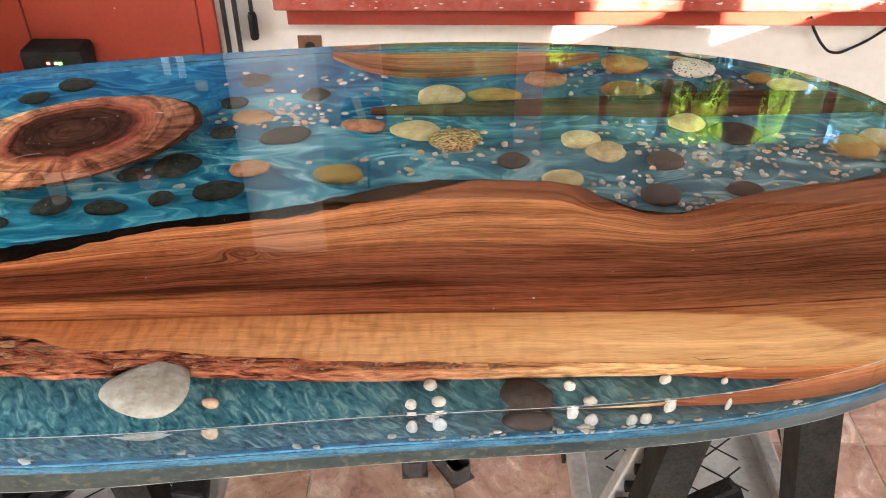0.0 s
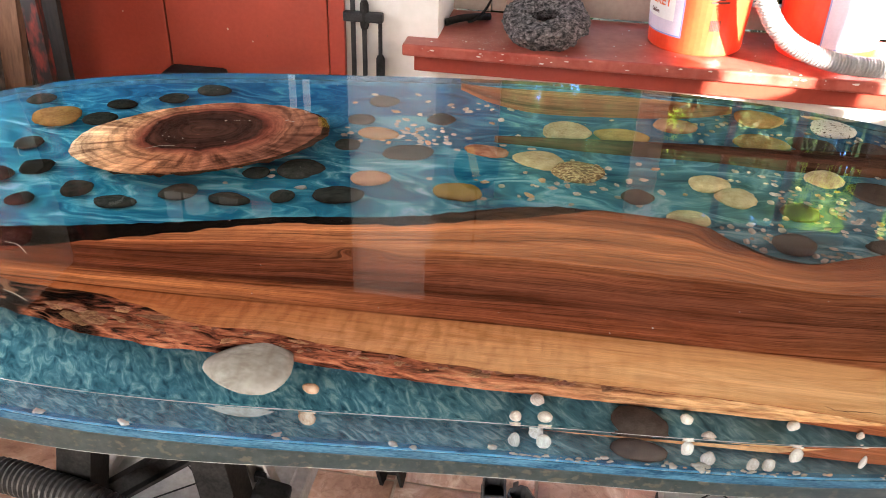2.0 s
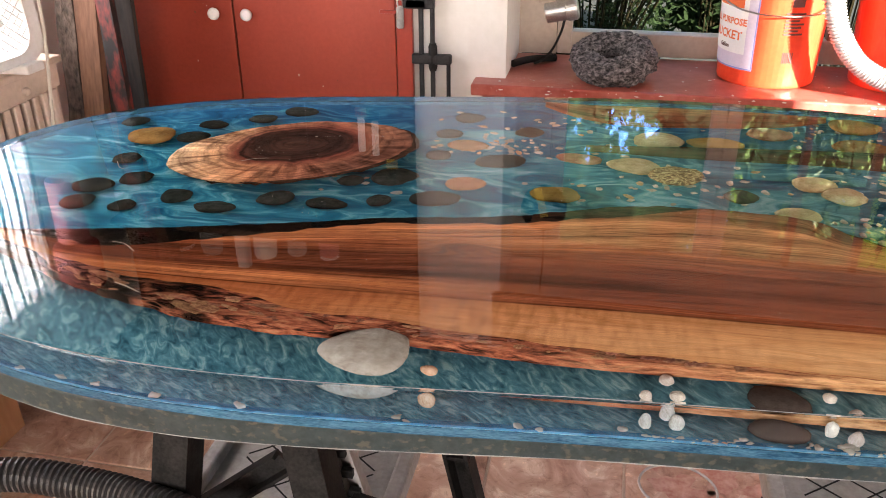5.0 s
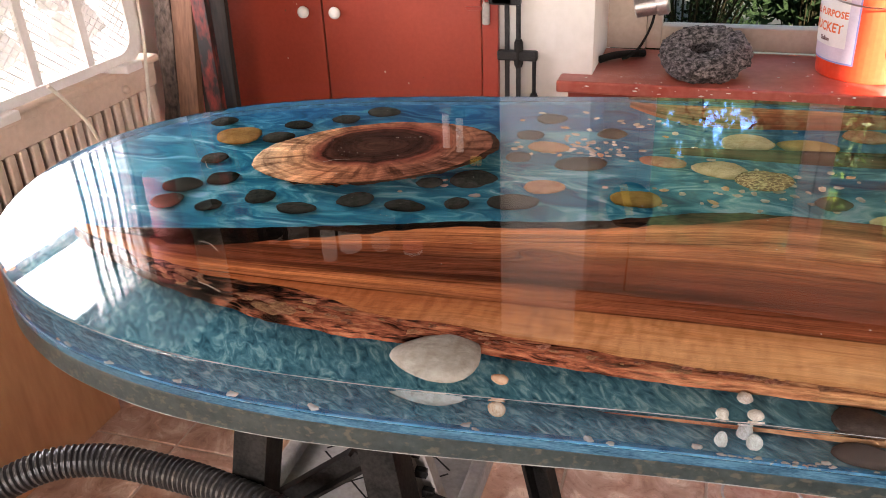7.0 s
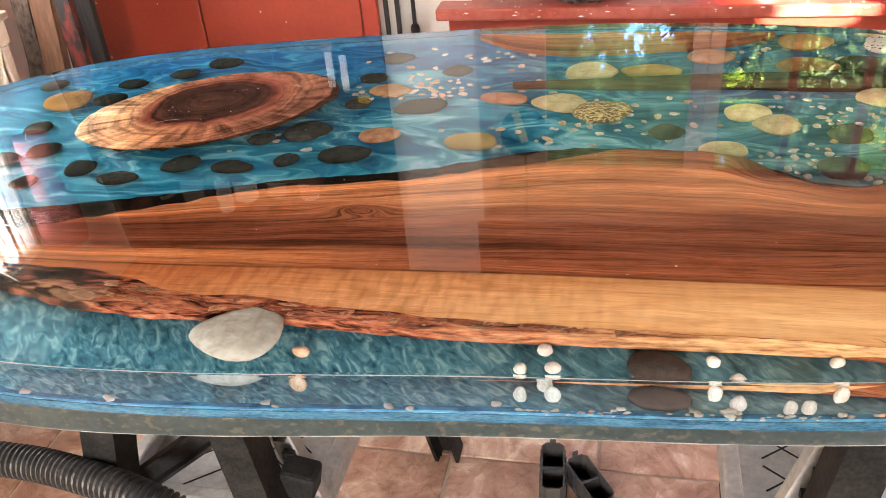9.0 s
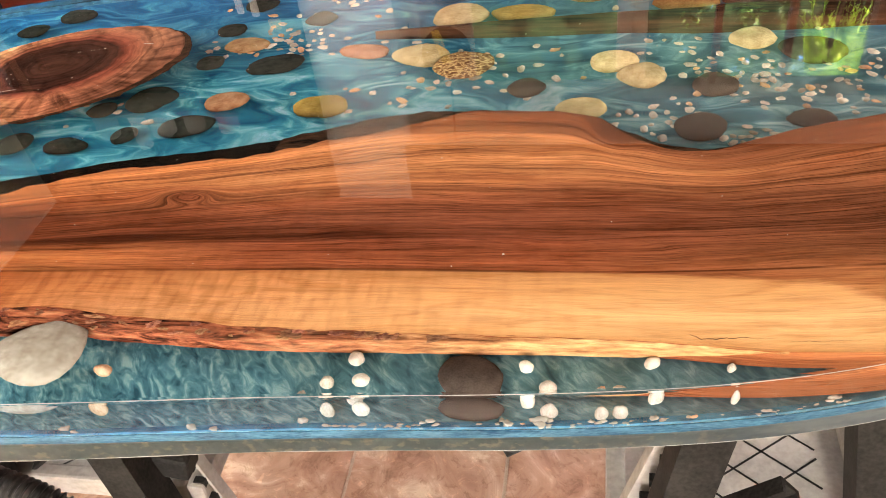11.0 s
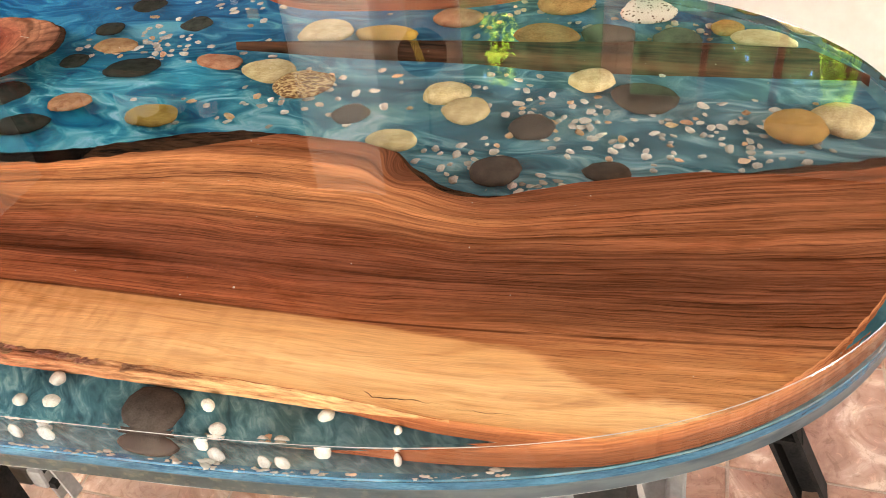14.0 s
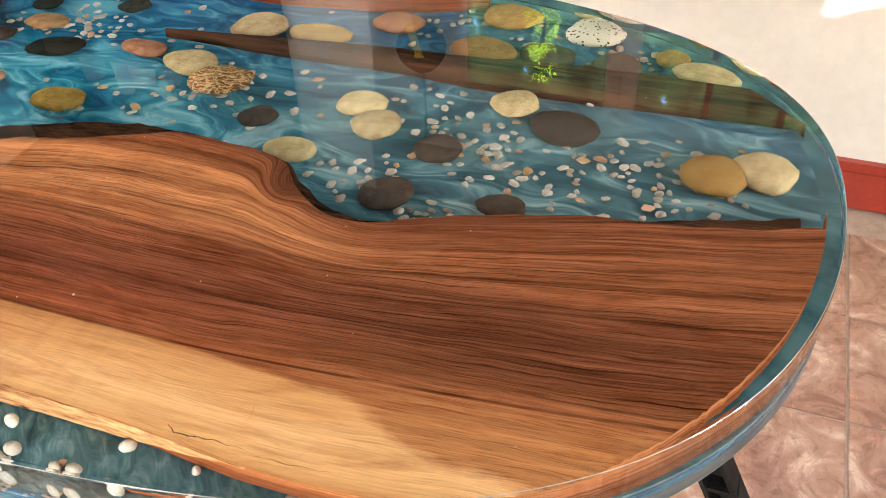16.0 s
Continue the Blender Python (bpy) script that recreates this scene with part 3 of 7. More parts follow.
def lathe(bm, profile, seg=40, m=None, cap=True):
    """Turns (radius, z) points round z."""
    rings = []
    for r, z in profile:
        rings.append([bm.verts.new((r * math.cos(2 * math.pi * i / seg), r * math.sin(2 * math.pi * i / seg), z)) for i in range(seg)])
    for a, b in zip(rings, rings[1:]):
        for i in range(seg):
            bm.faces.new((a[i], a[(i + 1) % seg], b[(i + 1) % seg], b[i]))
    if cap:
        bm.faces.new(list(reversed(rings[0])))
        bm.faces.new(rings[-1])
    if m is not None:
        bmesh.ops.transform(bm, matrix=m, verts=[v for ring in rings for v in ring])
    return bm


def tube(bm, pts, radius, seg=10, ribs=None):
    """A tube along a smooth line through pts; ribs=(spacing, depth) makes it corrugated."""
    P = [Vector(p) for p in pts]
    line = []
    for i in range(len(P) - 1):
        a, b, c, d = P[max(i - 1, 0)], P[i], P[i + 1], P[min(i + 2, len(P) - 1)]
        n = 24
        for k in range(n):
            t = k / n
            line.append(0.5 * ((2 * b) + (c - a) * t + (2 * a - 5 * b + 4 * c - d) * t * t + (3 * b - a - 3 * c + d) * t ** 3))
    line.append(P[-1])
    if ribs:
        step = ribs[0] / 4
        out, left = [line[0]], 0.0
        for a, b in zip(line, line[1:]):
            seg_len = (b - a).length
            pos = step - left
            while pos <= seg_len:
                out.append(a.lerp(b, pos / max(seg_len, 1e-9)))
                pos += step
            left = (left + seg_len) % step
        line = out
    rings = []
    side = Vector((0, 0, 1))
    for i, p in enumerate(line):
        d = (line[min(i + 1, len(line) - 1)] - line[max(i - 1, 0)]).normalized()
        u = d.cross(side)
        if u.length < 0.05:
            u = d.cross(Vector((1, 0, 0)))
        u.normalize()
        w = u.cross(d)
        r = radius - (ribs[1] if ribs and i % 4 in (2, 3) else 0)
        rings.append([bm.verts.new(p + r * (math.cos(2 * math.pi * k / seg) * u + math.sin(2 * math.pi * k / seg) * w)) for k in range(seg)])
    for a, b in zip(rings, rings[1:]):
        for k in range(seg):
            bm.faces.new((a[k], a[(k + 1) % seg], b[(k + 1) % seg], b[k]))
    bm.faces.new(rings[0])
    bm.faces.new(list(reversed(rings[-1])))
    bmesh.ops.recalc_face_normals(bm, faces=bm.faces)
    return bm


def curve_at(points, x):
    """Smooth height of a line through (x, y) points in order of x."""
    i = 0
    while i < len(points) - 2 and x > points[i + 1][0]:
        i += 1
    p = [points[max(0, min(len(points) - 1, j))] for j in (i - 1, i, i + 1, i + 2)]
    (xa, ya), (xb, yb) = p[1], p[2]
    t = max(0.0, min(1.0, (x - xa) / (xb - xa)))
    ma = (yb - p[0][1]) / max(xb - p[0][0], 1e-6) * (xb - xa)
    mb = (p[3][1] - ya) / max(p[3][0] - xa, 1e-6) * (xb - xa)
    return (2 * t ** 3 - 3 * t * t + 1) * ya + (t ** 3 - 2 * t * t + t) * ma + (-2 * t ** 3 + 3 * t * t) * yb + (t ** 3 - t * t) * mb


# ---- the room ----
WALL_Y, NICHE_Y, WEST, EAST, SOUTH, HIGH = 2.63, 2.95, -1.66, 2.45, -1.8, 2.06
SILL_Z, HEAD_Z, NICHE_L, NICHE_R = 0.66, 1.88, -0.355, 2.33


def slab(name, mat, boxes, label=""):
    bm = bmesh.new()
    for b in boxes:
        box(bm, *b)
    return tagged(part(name, bm, mat, None, label), kind="structure")


# far wall, with a deep window niche
slab("wall_north", PLASTER, [(-1.9, WALL_Y, 0, NICHE_L, WALL_Y + 0.4, HIGH), (NICHE_R, WALL_Y, 0, 2.7, WALL_Y + 0.4, HIGH),
                             (NICHE_L, WALL_Y, 0, NICHE_R, WALL_Y + 0.4, SILL_Z - 0.045), (NICHE_L, WALL_Y, HEAD_Z, NICHE_R, WALL_Y + 0.4, HIGH)], "off-white painted wall with a deep window niche")
slab("wall_west", PLASTER, [(WEST - 0.2, SOUTH, 0, WEST, WALL_Y, 0.86), (WEST - 0.2, SOUTH, 1.76, WEST, WALL_Y, HIGH),
                            (WEST - 0.2, SOUTH, 0.86, WEST, 1.38, 1.76), (WEST - 0.2, 2.2, 0.86, WEST, WALL_Y, 1.76)], "off-white painted wall with a window")
slab("wall_east", PLASTER, [(EAST, SOUTH, 0, EAST + 0.2, WALL_Y, 1.10), (EAST, SOUTH, 2.03, EAST + 0.2, WALL_Y, HIGH), (EAST, SOUTH, 1.10, EAST + 0.2, 0.66, 2.03),
                            (EAST, 0.66, 1.10, EAST + 0.2, 1.05, 1.27), (EAST, 1.74, 1.10, EAST + 0.2, WALL_Y, 2.03)], "off-white painted wall with two unseen openings added for the sun")
# the opening here is added to hold the fill lamp
slab("wall_south", PLASTER, [(-1.9, SOUTH - 0.2, 0, 2.7, SOUTH, 0.95), (-1.9, SOUTH - 0.2, 1.95, 2.7, SOUTH, HIGH),
                             (-1.9, SOUTH - 0.2, 0.95, -0.8, SOUTH, 1.95), (0.6, SOUTH - 0.2, 0.95, 2.7, SOUTH, 1.95)], "off-white painted wall with an unseen opening added for fill light")
slab("ceiling", CEILING, [(-1.9, SOUTH - 0.2, HIGH, 2.7, WALL_Y + 0.4, HIGH + 0.12)], "dark brown boarded ceiling")
slab("baseboard", RED, [(-0.62, WALL_Y - 0.02, 0.004, EAST, WALL_Y, 0.135), (-0.62, WALL_Y - 0.026, 0.004, EAST, WALL_Y - 0.02, 0.11)], "brick-red painted wooden baseboard")
floor = slab("floor", GROUT, [(-1.9, SOUTH - 0.2, -0.1, 2.7, WALL_Y + 0.4, -0.004)], "stone-look floor of pink-beige square tiles")


slab("lintel", BOARD_BROWN, [(NICHE_L - 0.02, WALL_Y - 0.018, HEAD_Z - 0.03, NICHE_R + 0.02, WALL_Y - 0.001, HIGH - 0.002)], "dark brown wooden lintel board over the niche")


def sill_board():
    ob = empty("window_sill", "brick-red painted wooden window sill, chipped at the edge", "window sill")
    tagged(ob, kind="structure")
    part("board", boxed(-0.445, 2.555, SILL_Z - 0.034, 2.38, NICHE_Y - 0.012, SILL_Z, bevel=0.006), SILL_RED, ob)
    part("apron", boxed(-0.415, 2.585, SILL_Z - 0.085, 2.36, WALL_Y - 0.002, SILL_Z - 0.036, bevel=0.003), RED, ob)
    return ob


sill_board()


def window_unit(name, x0, x1, z0, z1, y, uprights=(), bars=(), stile=0.045, paints=None):
    """A cream-painted timber window with its panes."""
    ob = tagged(empty(name, "cream-painted wooden window looking onto green garden", "window"), kind="structure")
    west, east = paints or (CREAM_PAINT, CREAM_PAINT)
    part("window_frame", boxed(x0, y - 0.03, z0, x0 + stile, y + 0.03, z1, bevel=0.004), west, ob)
    part("window_frame", boxed(x1 - stile, y - 0.03, z0, x1, y + 0.03, z1, bevel=0.004), east, ob)
    part("window_frame", boxed(x0 + stile, y - 0.028, z0, x1 - stile, y + 0.028, z0 + 0.07, bevel=0.004), CREAM_PAINT, ob)
    part("window_frame", boxed(x0 + stile, y - 0.028, z1 - stile, x1 - stile, y + 0.028, z1, bevel=0.004), CREAM_PAINT, ob)
    xs = [x0 + stile, *uprights, x1 - stile]
    for u in uprights:
        part("glazing_bar", boxed(u - 0.010, y - 0.02, z0 + 0.07, u + 0.010, y + 0.02, z1 - stile), BAR_PAINT, ob, "reddish-brown glazing bar")
    for b in bars:
        part("glazing_bar", boxed(x0 + stile, y - 0.018, b - 0.009, x1 - stile, y + 0.018, b + 0.009), BAR_PAINT, ob, "reddish-brown glazing bar")
    for a, b in zip(xs, xs[1:]):
        p = part("pane", boxed(a + 0.001, y + 0.004, z0 + 0.071, b - 0.001, y + 0.007, z1 - stile - 0.001), PANE, ob)
        p.visible_shadow = False
    return ob


window_unit("window_1", -0.235, 0.315, SILL_Z + 0.002, HEAD_Z - 0.002, NICHE_Y + 0.02)
window_unit("window_2", 0.317, 1.065, SILL_Z + 0.002, HEAD_Z - 0.002, NICHE_Y + 0.02, (0.575, 0.79), (1.55,), paints=(CREAM_PAINT, FRAME_SHADE))
window_unit("window_3", 1.067, 1.64, SILL_Z + 0.002, HEAD_Z - 0.002, NICHE_Y + 0.02, (1.36,), (), paints=(FRAME_SHADE, FRAME_SHADE))
# unseen fourth window, added to let more sunlight into the niche
window_unit("added_window", 1.642, 2.255, SILL_Z + 0.002, HEAD_Z - 0.002, NICHE_Y + 0.02, (1.95,), ())
slab("niche_post", CREAM_PAINT, [(NICHE_L, NICHE_Y - 0.008, SILL_Z, -0.237, NICHE_Y + 0.06, HEAD_Z), (2.257, NICHE_Y - 0.008, SILL_Z, NICHE_R, NICHE_Y + 0.06, HEAD_Z)], "cream-painted wooden jamb beside the window")


def side_window(name, x, y0, y1, z0, z1, bar=0.0):
    ob = tagged(empty(name, "white-painted wooden window full of bright daylight", "window"), kind="structure")
    s = 0.05
    for a, b, c, d in ((y0, y0 + s, z0, z1), (y1 - s, y1, z0, z1), (y0 + s, y1 - s, z0, z0 + s), (y0 + s, y1 - s, z1 - s, z1)):
        part("window_frame", boxed(x - 0.03, a, c, x + 0.03, b, d, bevel=0.003), WHITE_PLASTIC, ob)
    if bar:
        part("glazing_bar", boxed(x - 0.015, y0 + s, bar - 0.012, x + 0.015, y1 - s, bar + 0.012), WHITE_PLASTIC, ob)
    return ob


side_window("window_4", WEST - 0.06, 1.38, 2.2, 0.86, 1.76, 1.49)
# unseen east openings, sized so the sun patches fall on sill and buckets
side_window("sun_opening_1", EAST + 0.06, 0.66, 1.05, 1.27, 2.03)
side_window("sun_opening_2", EAST + 0.06, 1.052, 1.74, 1.10, 2.03)

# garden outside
slab("ground", SOIL, [(-60, -60, -0.5, 60, 60, -0.3)], "garden soil outside the windows, coloured near black for shade")
slab("backdrop", WOODS, [(-24, 13.0, -0.6, 26, 13.1, 8.0)], "glowing sheet painted as distant dark green woods and sky gaps")


def leafy(bm, rng, centre, spread, count, size, up=0.6):
    for _ in range(count):
        while True:
            p = Vector((rng.uniform(-1, 1), rng.uniform(-1, 1), rng.uniform(-1, 1)))
            if p.length < 1:
                break
        c = Vector(centre) + Vector((p.x * spread[0], p.y * spread[1], p.z * spread[2]))
        d = Vector((rng.uniform(-1, 1), rng.uniform(-1, 1), rng.uniform(-0.3, 1) * up + 0.2)).normalized()
        w = d.cross(Vector((rng.uniform(-1, 1), rng.uniform(-1, 1), rng.uniform(-1, 1)))).normalized()
        s = size * rng.uniform(0.6, 1.4)
        vs = [bm.verts.new(c), bm.verts.new(c + d * s * 0.5 + w * s * 0.18), bm.verts.new(c + d * s), bm.verts.new(c + d * s * 0.5 - w * s * 0.18)]
        bm.faces.new(vs)


def bush(at, tall, wide, seed, leaf, clumps, label, size=0.07, least=0.45):
    rng = random.Random(seed)
    ob = empty("bush", label, "bush", "garden bushes", at)
    stems, crown = bmesh.new(), bmesh.new()
    for _ in range(clumps):
        a, r = rng.uniform(0, 6.28), rng.uniform(0.1, 1) ** 0.7 * wide
        top = Vector((r * math.cos(a), r * math.sin(a) * 0.6, tall * rng.uniform(least, 1.0)))
        tube(stems, [(0.2 * top.x, 0.2 * top.y, 0), (0.5 * top.x, 0.6 * top.y, top.z * 0.5), tuple(top)], 0.006, 5)
        for f in (0.12, 0.25, 0.4, 0.6, 0.8, 1.0) if leaf is LEAF_SHADE else (0.7, 0.8, 0.9, 1.0):
            leafy(crown, rng, (top.x * (0.4 + 0.6 * f), top.y * f, top.z * f), (0.07, 0.07, 0.13), 26 if leaf is LEAF_SHADE else 30, size, 0.6 if leaf is LEAF_SHADE else 1.5)
    part("stem", stems, STEM, ob)
    part("crown", crown, leaf, ob)
    return ob


def weeping_shrub(at, top, reach, count, seed):
    """Arching stems with fine fronds that hang down from the top, set with small narrow leaves."""
    rng = random.Random(seed)
    ob = empty("bush", "slender sunlit yellow-green shrub with fine hanging fronds", "bush", "garden bushes", at)
    stems, crown = bmesh.new(), bmesh.new()
    for k in range(count):
        x, y = rng.uniform(-reach, reach), rng.uniform(-0.14, 0.14)
        start = Vector((x, y, top + rng.uniform(-0.06, 0.10)))
        if k % 6 == 0:
            tube(stems, [(0.2 * x, 0.2 * y, 0), (0.5 * x, 0.6 * y, top * 0.6), tuple(start)], 0.007, 5)
        lean = Vector((rng.uniform(-0.35, 0.35), rng.uniform(-0.2, 0.2), -1.0)).normalized()
        fall = rng.uniform(0.10, 0.50) * rng.uniform(0.5, 1.0)
        tip = start + lean * fall
        tube(crown, [tuple(start), tuple(start.lerp(tip, 0.5) + Vector((rng.uniform(-0.02, 0.02), 0, 0))), tuple(tip)], 0.0028, 4)
        for q in range(int(fall / 0.007)):
            c = start.lerp(tip, q * 0.007 / fall)
            d = (lean + Vector((rng.uniform(-0.9, 0.9), rng.uniform(-0.6, 0.6), rng.uniform(-0.1, 0.5)))).normalized()
            w = d.cross(Vector((rng.uniform(-1, 1), rng.uniform(-1, 1), rng.uniform(-1, 1)))).normalized()
            n = rng.uniform(0.022, 0.042)
            crown.faces.new([crown.verts.new(c), crown.verts.new(c + d * n * 0.5 + w * n * 0.14), crown.verts.new(c + d * n), crown.verts.new(c + d * n * 0.5 - w * n * 0.14)])
    part("stem", stems, STEM, ob)
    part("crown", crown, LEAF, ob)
    return ob


weeping_shrub((1.35, 4.0, -0.31), 2.72, 0.22, 260, 3)


def far_tree(x, y, z0, z1, wide, seed):
    """A thin tall tree at the edge of the woods, its crown catching the sun."""
    rng = random.Random(seed)
    ob = empty("tree", "thin tree with a small sunlit yellow-green crown by the woods", "tree", "trees by the woods", (x, y, -0.31))
    trunk, crown = bmesh.new(), bmesh.new()
    lathe(trunk, [(0.07, 0), (0.055, 0.5 * z0), (0.03, z0 + 0.3), (0.012, z1 + 0.2)], 9)
    for _ in range(22):
        z = rng.uniform(z0, z1)
        a, r = rng.uniform(0, 6.28), rng.uniform(0.3, 1.0) * wide
        tip = (r * math.cos(a), r * math.sin(a), z + 0.31 + 0.4 * r)
        tube(trunk, [(0, 0, z + 0.1), (0.5 * tip[0], 0.5 * tip[1], z + 0.24), tip], 0.008, 5)
        leafy(crown, rng, tip, (0.13, 0.13, 0.12), 16, 0.10)
    part("trunk", trunk, STEM, ob)
    part("crown", crown, LEAF, ob)
    return ob


far_tree(-2.15, 12.3, 5.9, 7.0, 0.26, 21)
far_tree(1.6, 12.3, 5.0, 5.6, 0.18, 22)
bush((-0.2, 5.4, -0.31), 2.4, 0.8, 5, LEAF_SHADE, 70, "leafy bush outside the window, coloured near black for shade", 0.035, 0.3)
bush((1.20, 5.6, -0.31), 3.2, 0.45, 9, LEAF_HALF_SHADE, 34, "tall leafy bush outside the window, green lowered for half shade", 0.07, 0.5)
bush((0.6, 7.0, -0.31), 3.2, 0.9, 7, LEAF_SHADE, 36, "tall bush outside the window, coloured near black for shade", 0.12)


# ---- the river table ----
TOP, FLOOR_D, BLUE_D, UNDER_D = 0.90, 0.041, 0.051, 0.069


def rim(phi, inset=0.0):
    """The table's outline: a rounded, slightly uneven oval."""
    n = 3.0
    c, s = math.cos(phi), math.sin(phi)
    k = (abs(c) ** n + abs(s) ** n) ** (-1 / n)
    k *= (1 - 0.0279 * c + 0.0015 * s + 0.0853 * math.cos(2 * phi) - 0.0013 * math.sin(2 * phi) - 0.0127 * math.cos(3 * phi) - 0.0028 * math.sin(3 * phi)
          + 0.0176 * math.cos(4 * phi) - 0.0043 * math.sin(4 * phi) + 0.0028 * math.cos(5 * phi) + 0.0127 * math.sin(5 * phi) + 0.0032 * math.sin(6 * phi) - 0.0013 * math.cos(7 * phi) - 0.0027 * math.sin(7 * phi))
    u, v = (0.7733 - inset) * k * c, (0.4582 - inset) * k * s
    if s < 0:
        v -= 0.006 * s * s * math.exp(-((u + 0.03) / 0.24) ** 2)
    ct, st = math.cos(0.0844), math.sin(0.0844)
    return Vector((-0.0764 + u * ct - v * st, 1.2588 + u * st + v * ct, 0))


RIMS = {}


def rim_y(x, side, inset=0.0):
    """Where the outline, drawn in by inset, crosses x on the near (-1) or far (1) side."""
    key = round(inset, 3)
    if key not in RIMS:
        pts = [rim(2 * math.pi * i / 1440, key) for i in range(1440)]
        RIMS[key] = {s: sorted((p.x, p.y) for p in pts if (p.y - 1.2588 - 0.0846 * (p.x + 0.0764)) * s > 0) for s in (-1, 1)}
    row = RIMS[key][side]
    lo, hi = 0, len(row) - 1
    while hi - lo > 1:
        mid = (lo + hi) // 2
        lo, hi = (mid, hi) if row[mid][0] < x else (lo, mid)
    return row[lo][1]


def sag(depth, x):
    """The lowest layer is cast thicker towards the west end."""
    t = max(0.0, min(1.0, (0.05 - x) / 0.65))
    return 0.014 * t * t * (3 - 2 * t) if depth > BLUE_D + 0.01 else 0.0


def rim_solid(profile, seg=288, wobble=0.0, closed=True):
    """A solid with the table's outline; profile is (inset, depth below the top)."""
    bm = bmesh.new()
    rings = []
    for inset, d in profile:
        rings.append([bm.verts.new(rim(2 * math.pi * i / seg, inset) + Vector((0, 0, TOP - d - sag(d, rim(2 * math.pi * i / seg).x) + wobble * math.sin(i * 0.55) * math.sin(i * 0.17)))) for i in range(seg)])
    for a, b in zip(rings, rings[1:]):
        for i in range(seg):
            bm.faces.new((a[i], b[i], b[(i + 1) % seg], a[(i + 1) % seg]))
    if closed:
        bm.faces.new(rings[0])
        bm.faces.new(list(reversed(rings[-1])))
    bmesh.ops.recalc_face_normals(bm, faces=bm.faces)
    return bm


table = empty("river_table", "oval blue resin river table with walnut slab and embedded stones", "table", at=(0, 0, 0))
resin = part("resin", rim_solid([(0.0035, 0), (0.0015, 0.0006), (0.0004, 0.0018), (0, 0.0035), (0, FLOOR_D + 0.0006)]), RESIN, table, "clear glossy cast resin")
resin.visible_shadow = False
resin.data.materials.append(tinted_resin())
for face in resin.data.polygons:
    face.material_index = 1 if abs(face.normal.z) < 0.3 else 0
part("pigment_layer", rim_solid([(0.0012, FLOOR_D), (0.0012, FLOOR_D + 0.001)]), PIGMENT, table, "swirling blue and teal pearl pigment")
part("pigment_edge", rim_solid([(0.0014, FLOOR_D + 0.0002), (0.0014, FLOOR_D - 0.0022), (0.006, FLOOR_D - 0.0014), (0.013, FLOOR_D - 0.0006), (0.019, FLOOR_D + 0.0002)], closed=False), BLUE_PEARL, table, "brighter blue pearl pigment at the rim")
part("edge_band", rim_solid([(0.0, FLOOR_D + 0.0012), (0.0, BLUE_D)]), BLUE_EDGE, table, "bright blue pearl band along the edge")
part("under_layer", rim_solid([(0.0003, BLUE_D + 0.0004), (0.0, BLUE_D + 0.003), (0.0, UNDER_D - 0.002), (0.003, UNDER_D)], wobble=0.0), UNDERLAYER, table, "dull grey-brown lower resin layer")

ARRIS = mottled("pale_edge", (0.26, 0.26, 0.25), (0.46, 0.45, 0.43), 60, 0.5, 0.0)


def edge_line(inset, depth, r, uneven):
    """A thin pale tube run along the casting's edge."""
    bm = bmesh.new()
    seg = 360
    rings = []
    for i in range(seg):
        p, n = rim(2 * math.pi * i / seg, inset), (rim(2 * math.pi * i / seg, 0) - rim(2 * math.pi * i / seg, 0.01)).normalized()
        w = r * (1 + uneven * noise.noise((i * 0.21, depth * 50, 0)))
        c = p + Vector((0, 0, TOP - depth - sag(depth, p.x) + uneven * 0.0012 * noise.noise((i * 0.11, 3, 0))))
        rings.append([bm.verts.new(c + n * w * math.cos(a) + Vector((0, 0, w * math.sin(a)))) for a in (0, 1.57, 3.14, 4.71)])
    for i in range(seg):
        a, b = rings[i], rings[(i + 1) % seg]
        for k in range(4):
            bm.faces.new((a[k], b[k], b[(k + 1) % 4], a[(k + 1) % 4]))
    bmesh.ops.recalc_face_normals(bm, faces=bm.faces)
    return bm


# the upper tube stands in for the highlight on the bevel
part("edge_line", edge_line(0.0012, 0.0012, 0.00042, 0.5), ARRIS, table, "thin pale line added as the top edge's highlight")
part("edge_line", edge_line(0.0016, UNDER_D - 0.0005, 0.0009, 0.8), ARRIS, table, "thin pale uneven drip line")
SUNKEN = embedded(mottled("sunken_dark_wood", (0.010, 0.006, 0.005), (0.10, 0.042, 0.022), 16, 0.55, 0.5, 0.004, 5, stretch=(0.18, 2.4, 1)))

# edges of the walnut slab, west to east
FRONT_EDGE = [(-0.79, 1.035), (-0.70, 0.985), (-0.62, 0.953), (-0.49, 0.917), (-0.36, 0.901), (-0.30, 0.904), (-0.254, 0.912), (-0.205, 0.906), (-0.15, 0.904), (-0.07, 0.902), (0.10, 0.908), (0.24, 0.912), (0.36, 0.908), (0.47, 0.915), (0.60, 0.93), (0.74, 0.95)]
BACK_EDGE = [(-0.79, 1.045), (-0.69, 1.058), (-0.49, 1.107), (-0.31, 1.163), (-0.15, 1.20), (-0.03, 1.248), (0.05, 1.262), (0.13, 1.258), (0.215, 1.245), (0.24, 1.222), (0.285, 1.192), (0.34, 1.184), (0.41, 1.213), (0.53, 1.252), (0.63, 1.283), (0.74, 1.325)]
# the back edge as it would run without its dents
PITH_SIDE = [(-0.79, 1.105), (-0.5, 1.12), (-0.31, 1.163), (0.0, 1.225), (0.35, 1.25), (0.74, 1.33)]
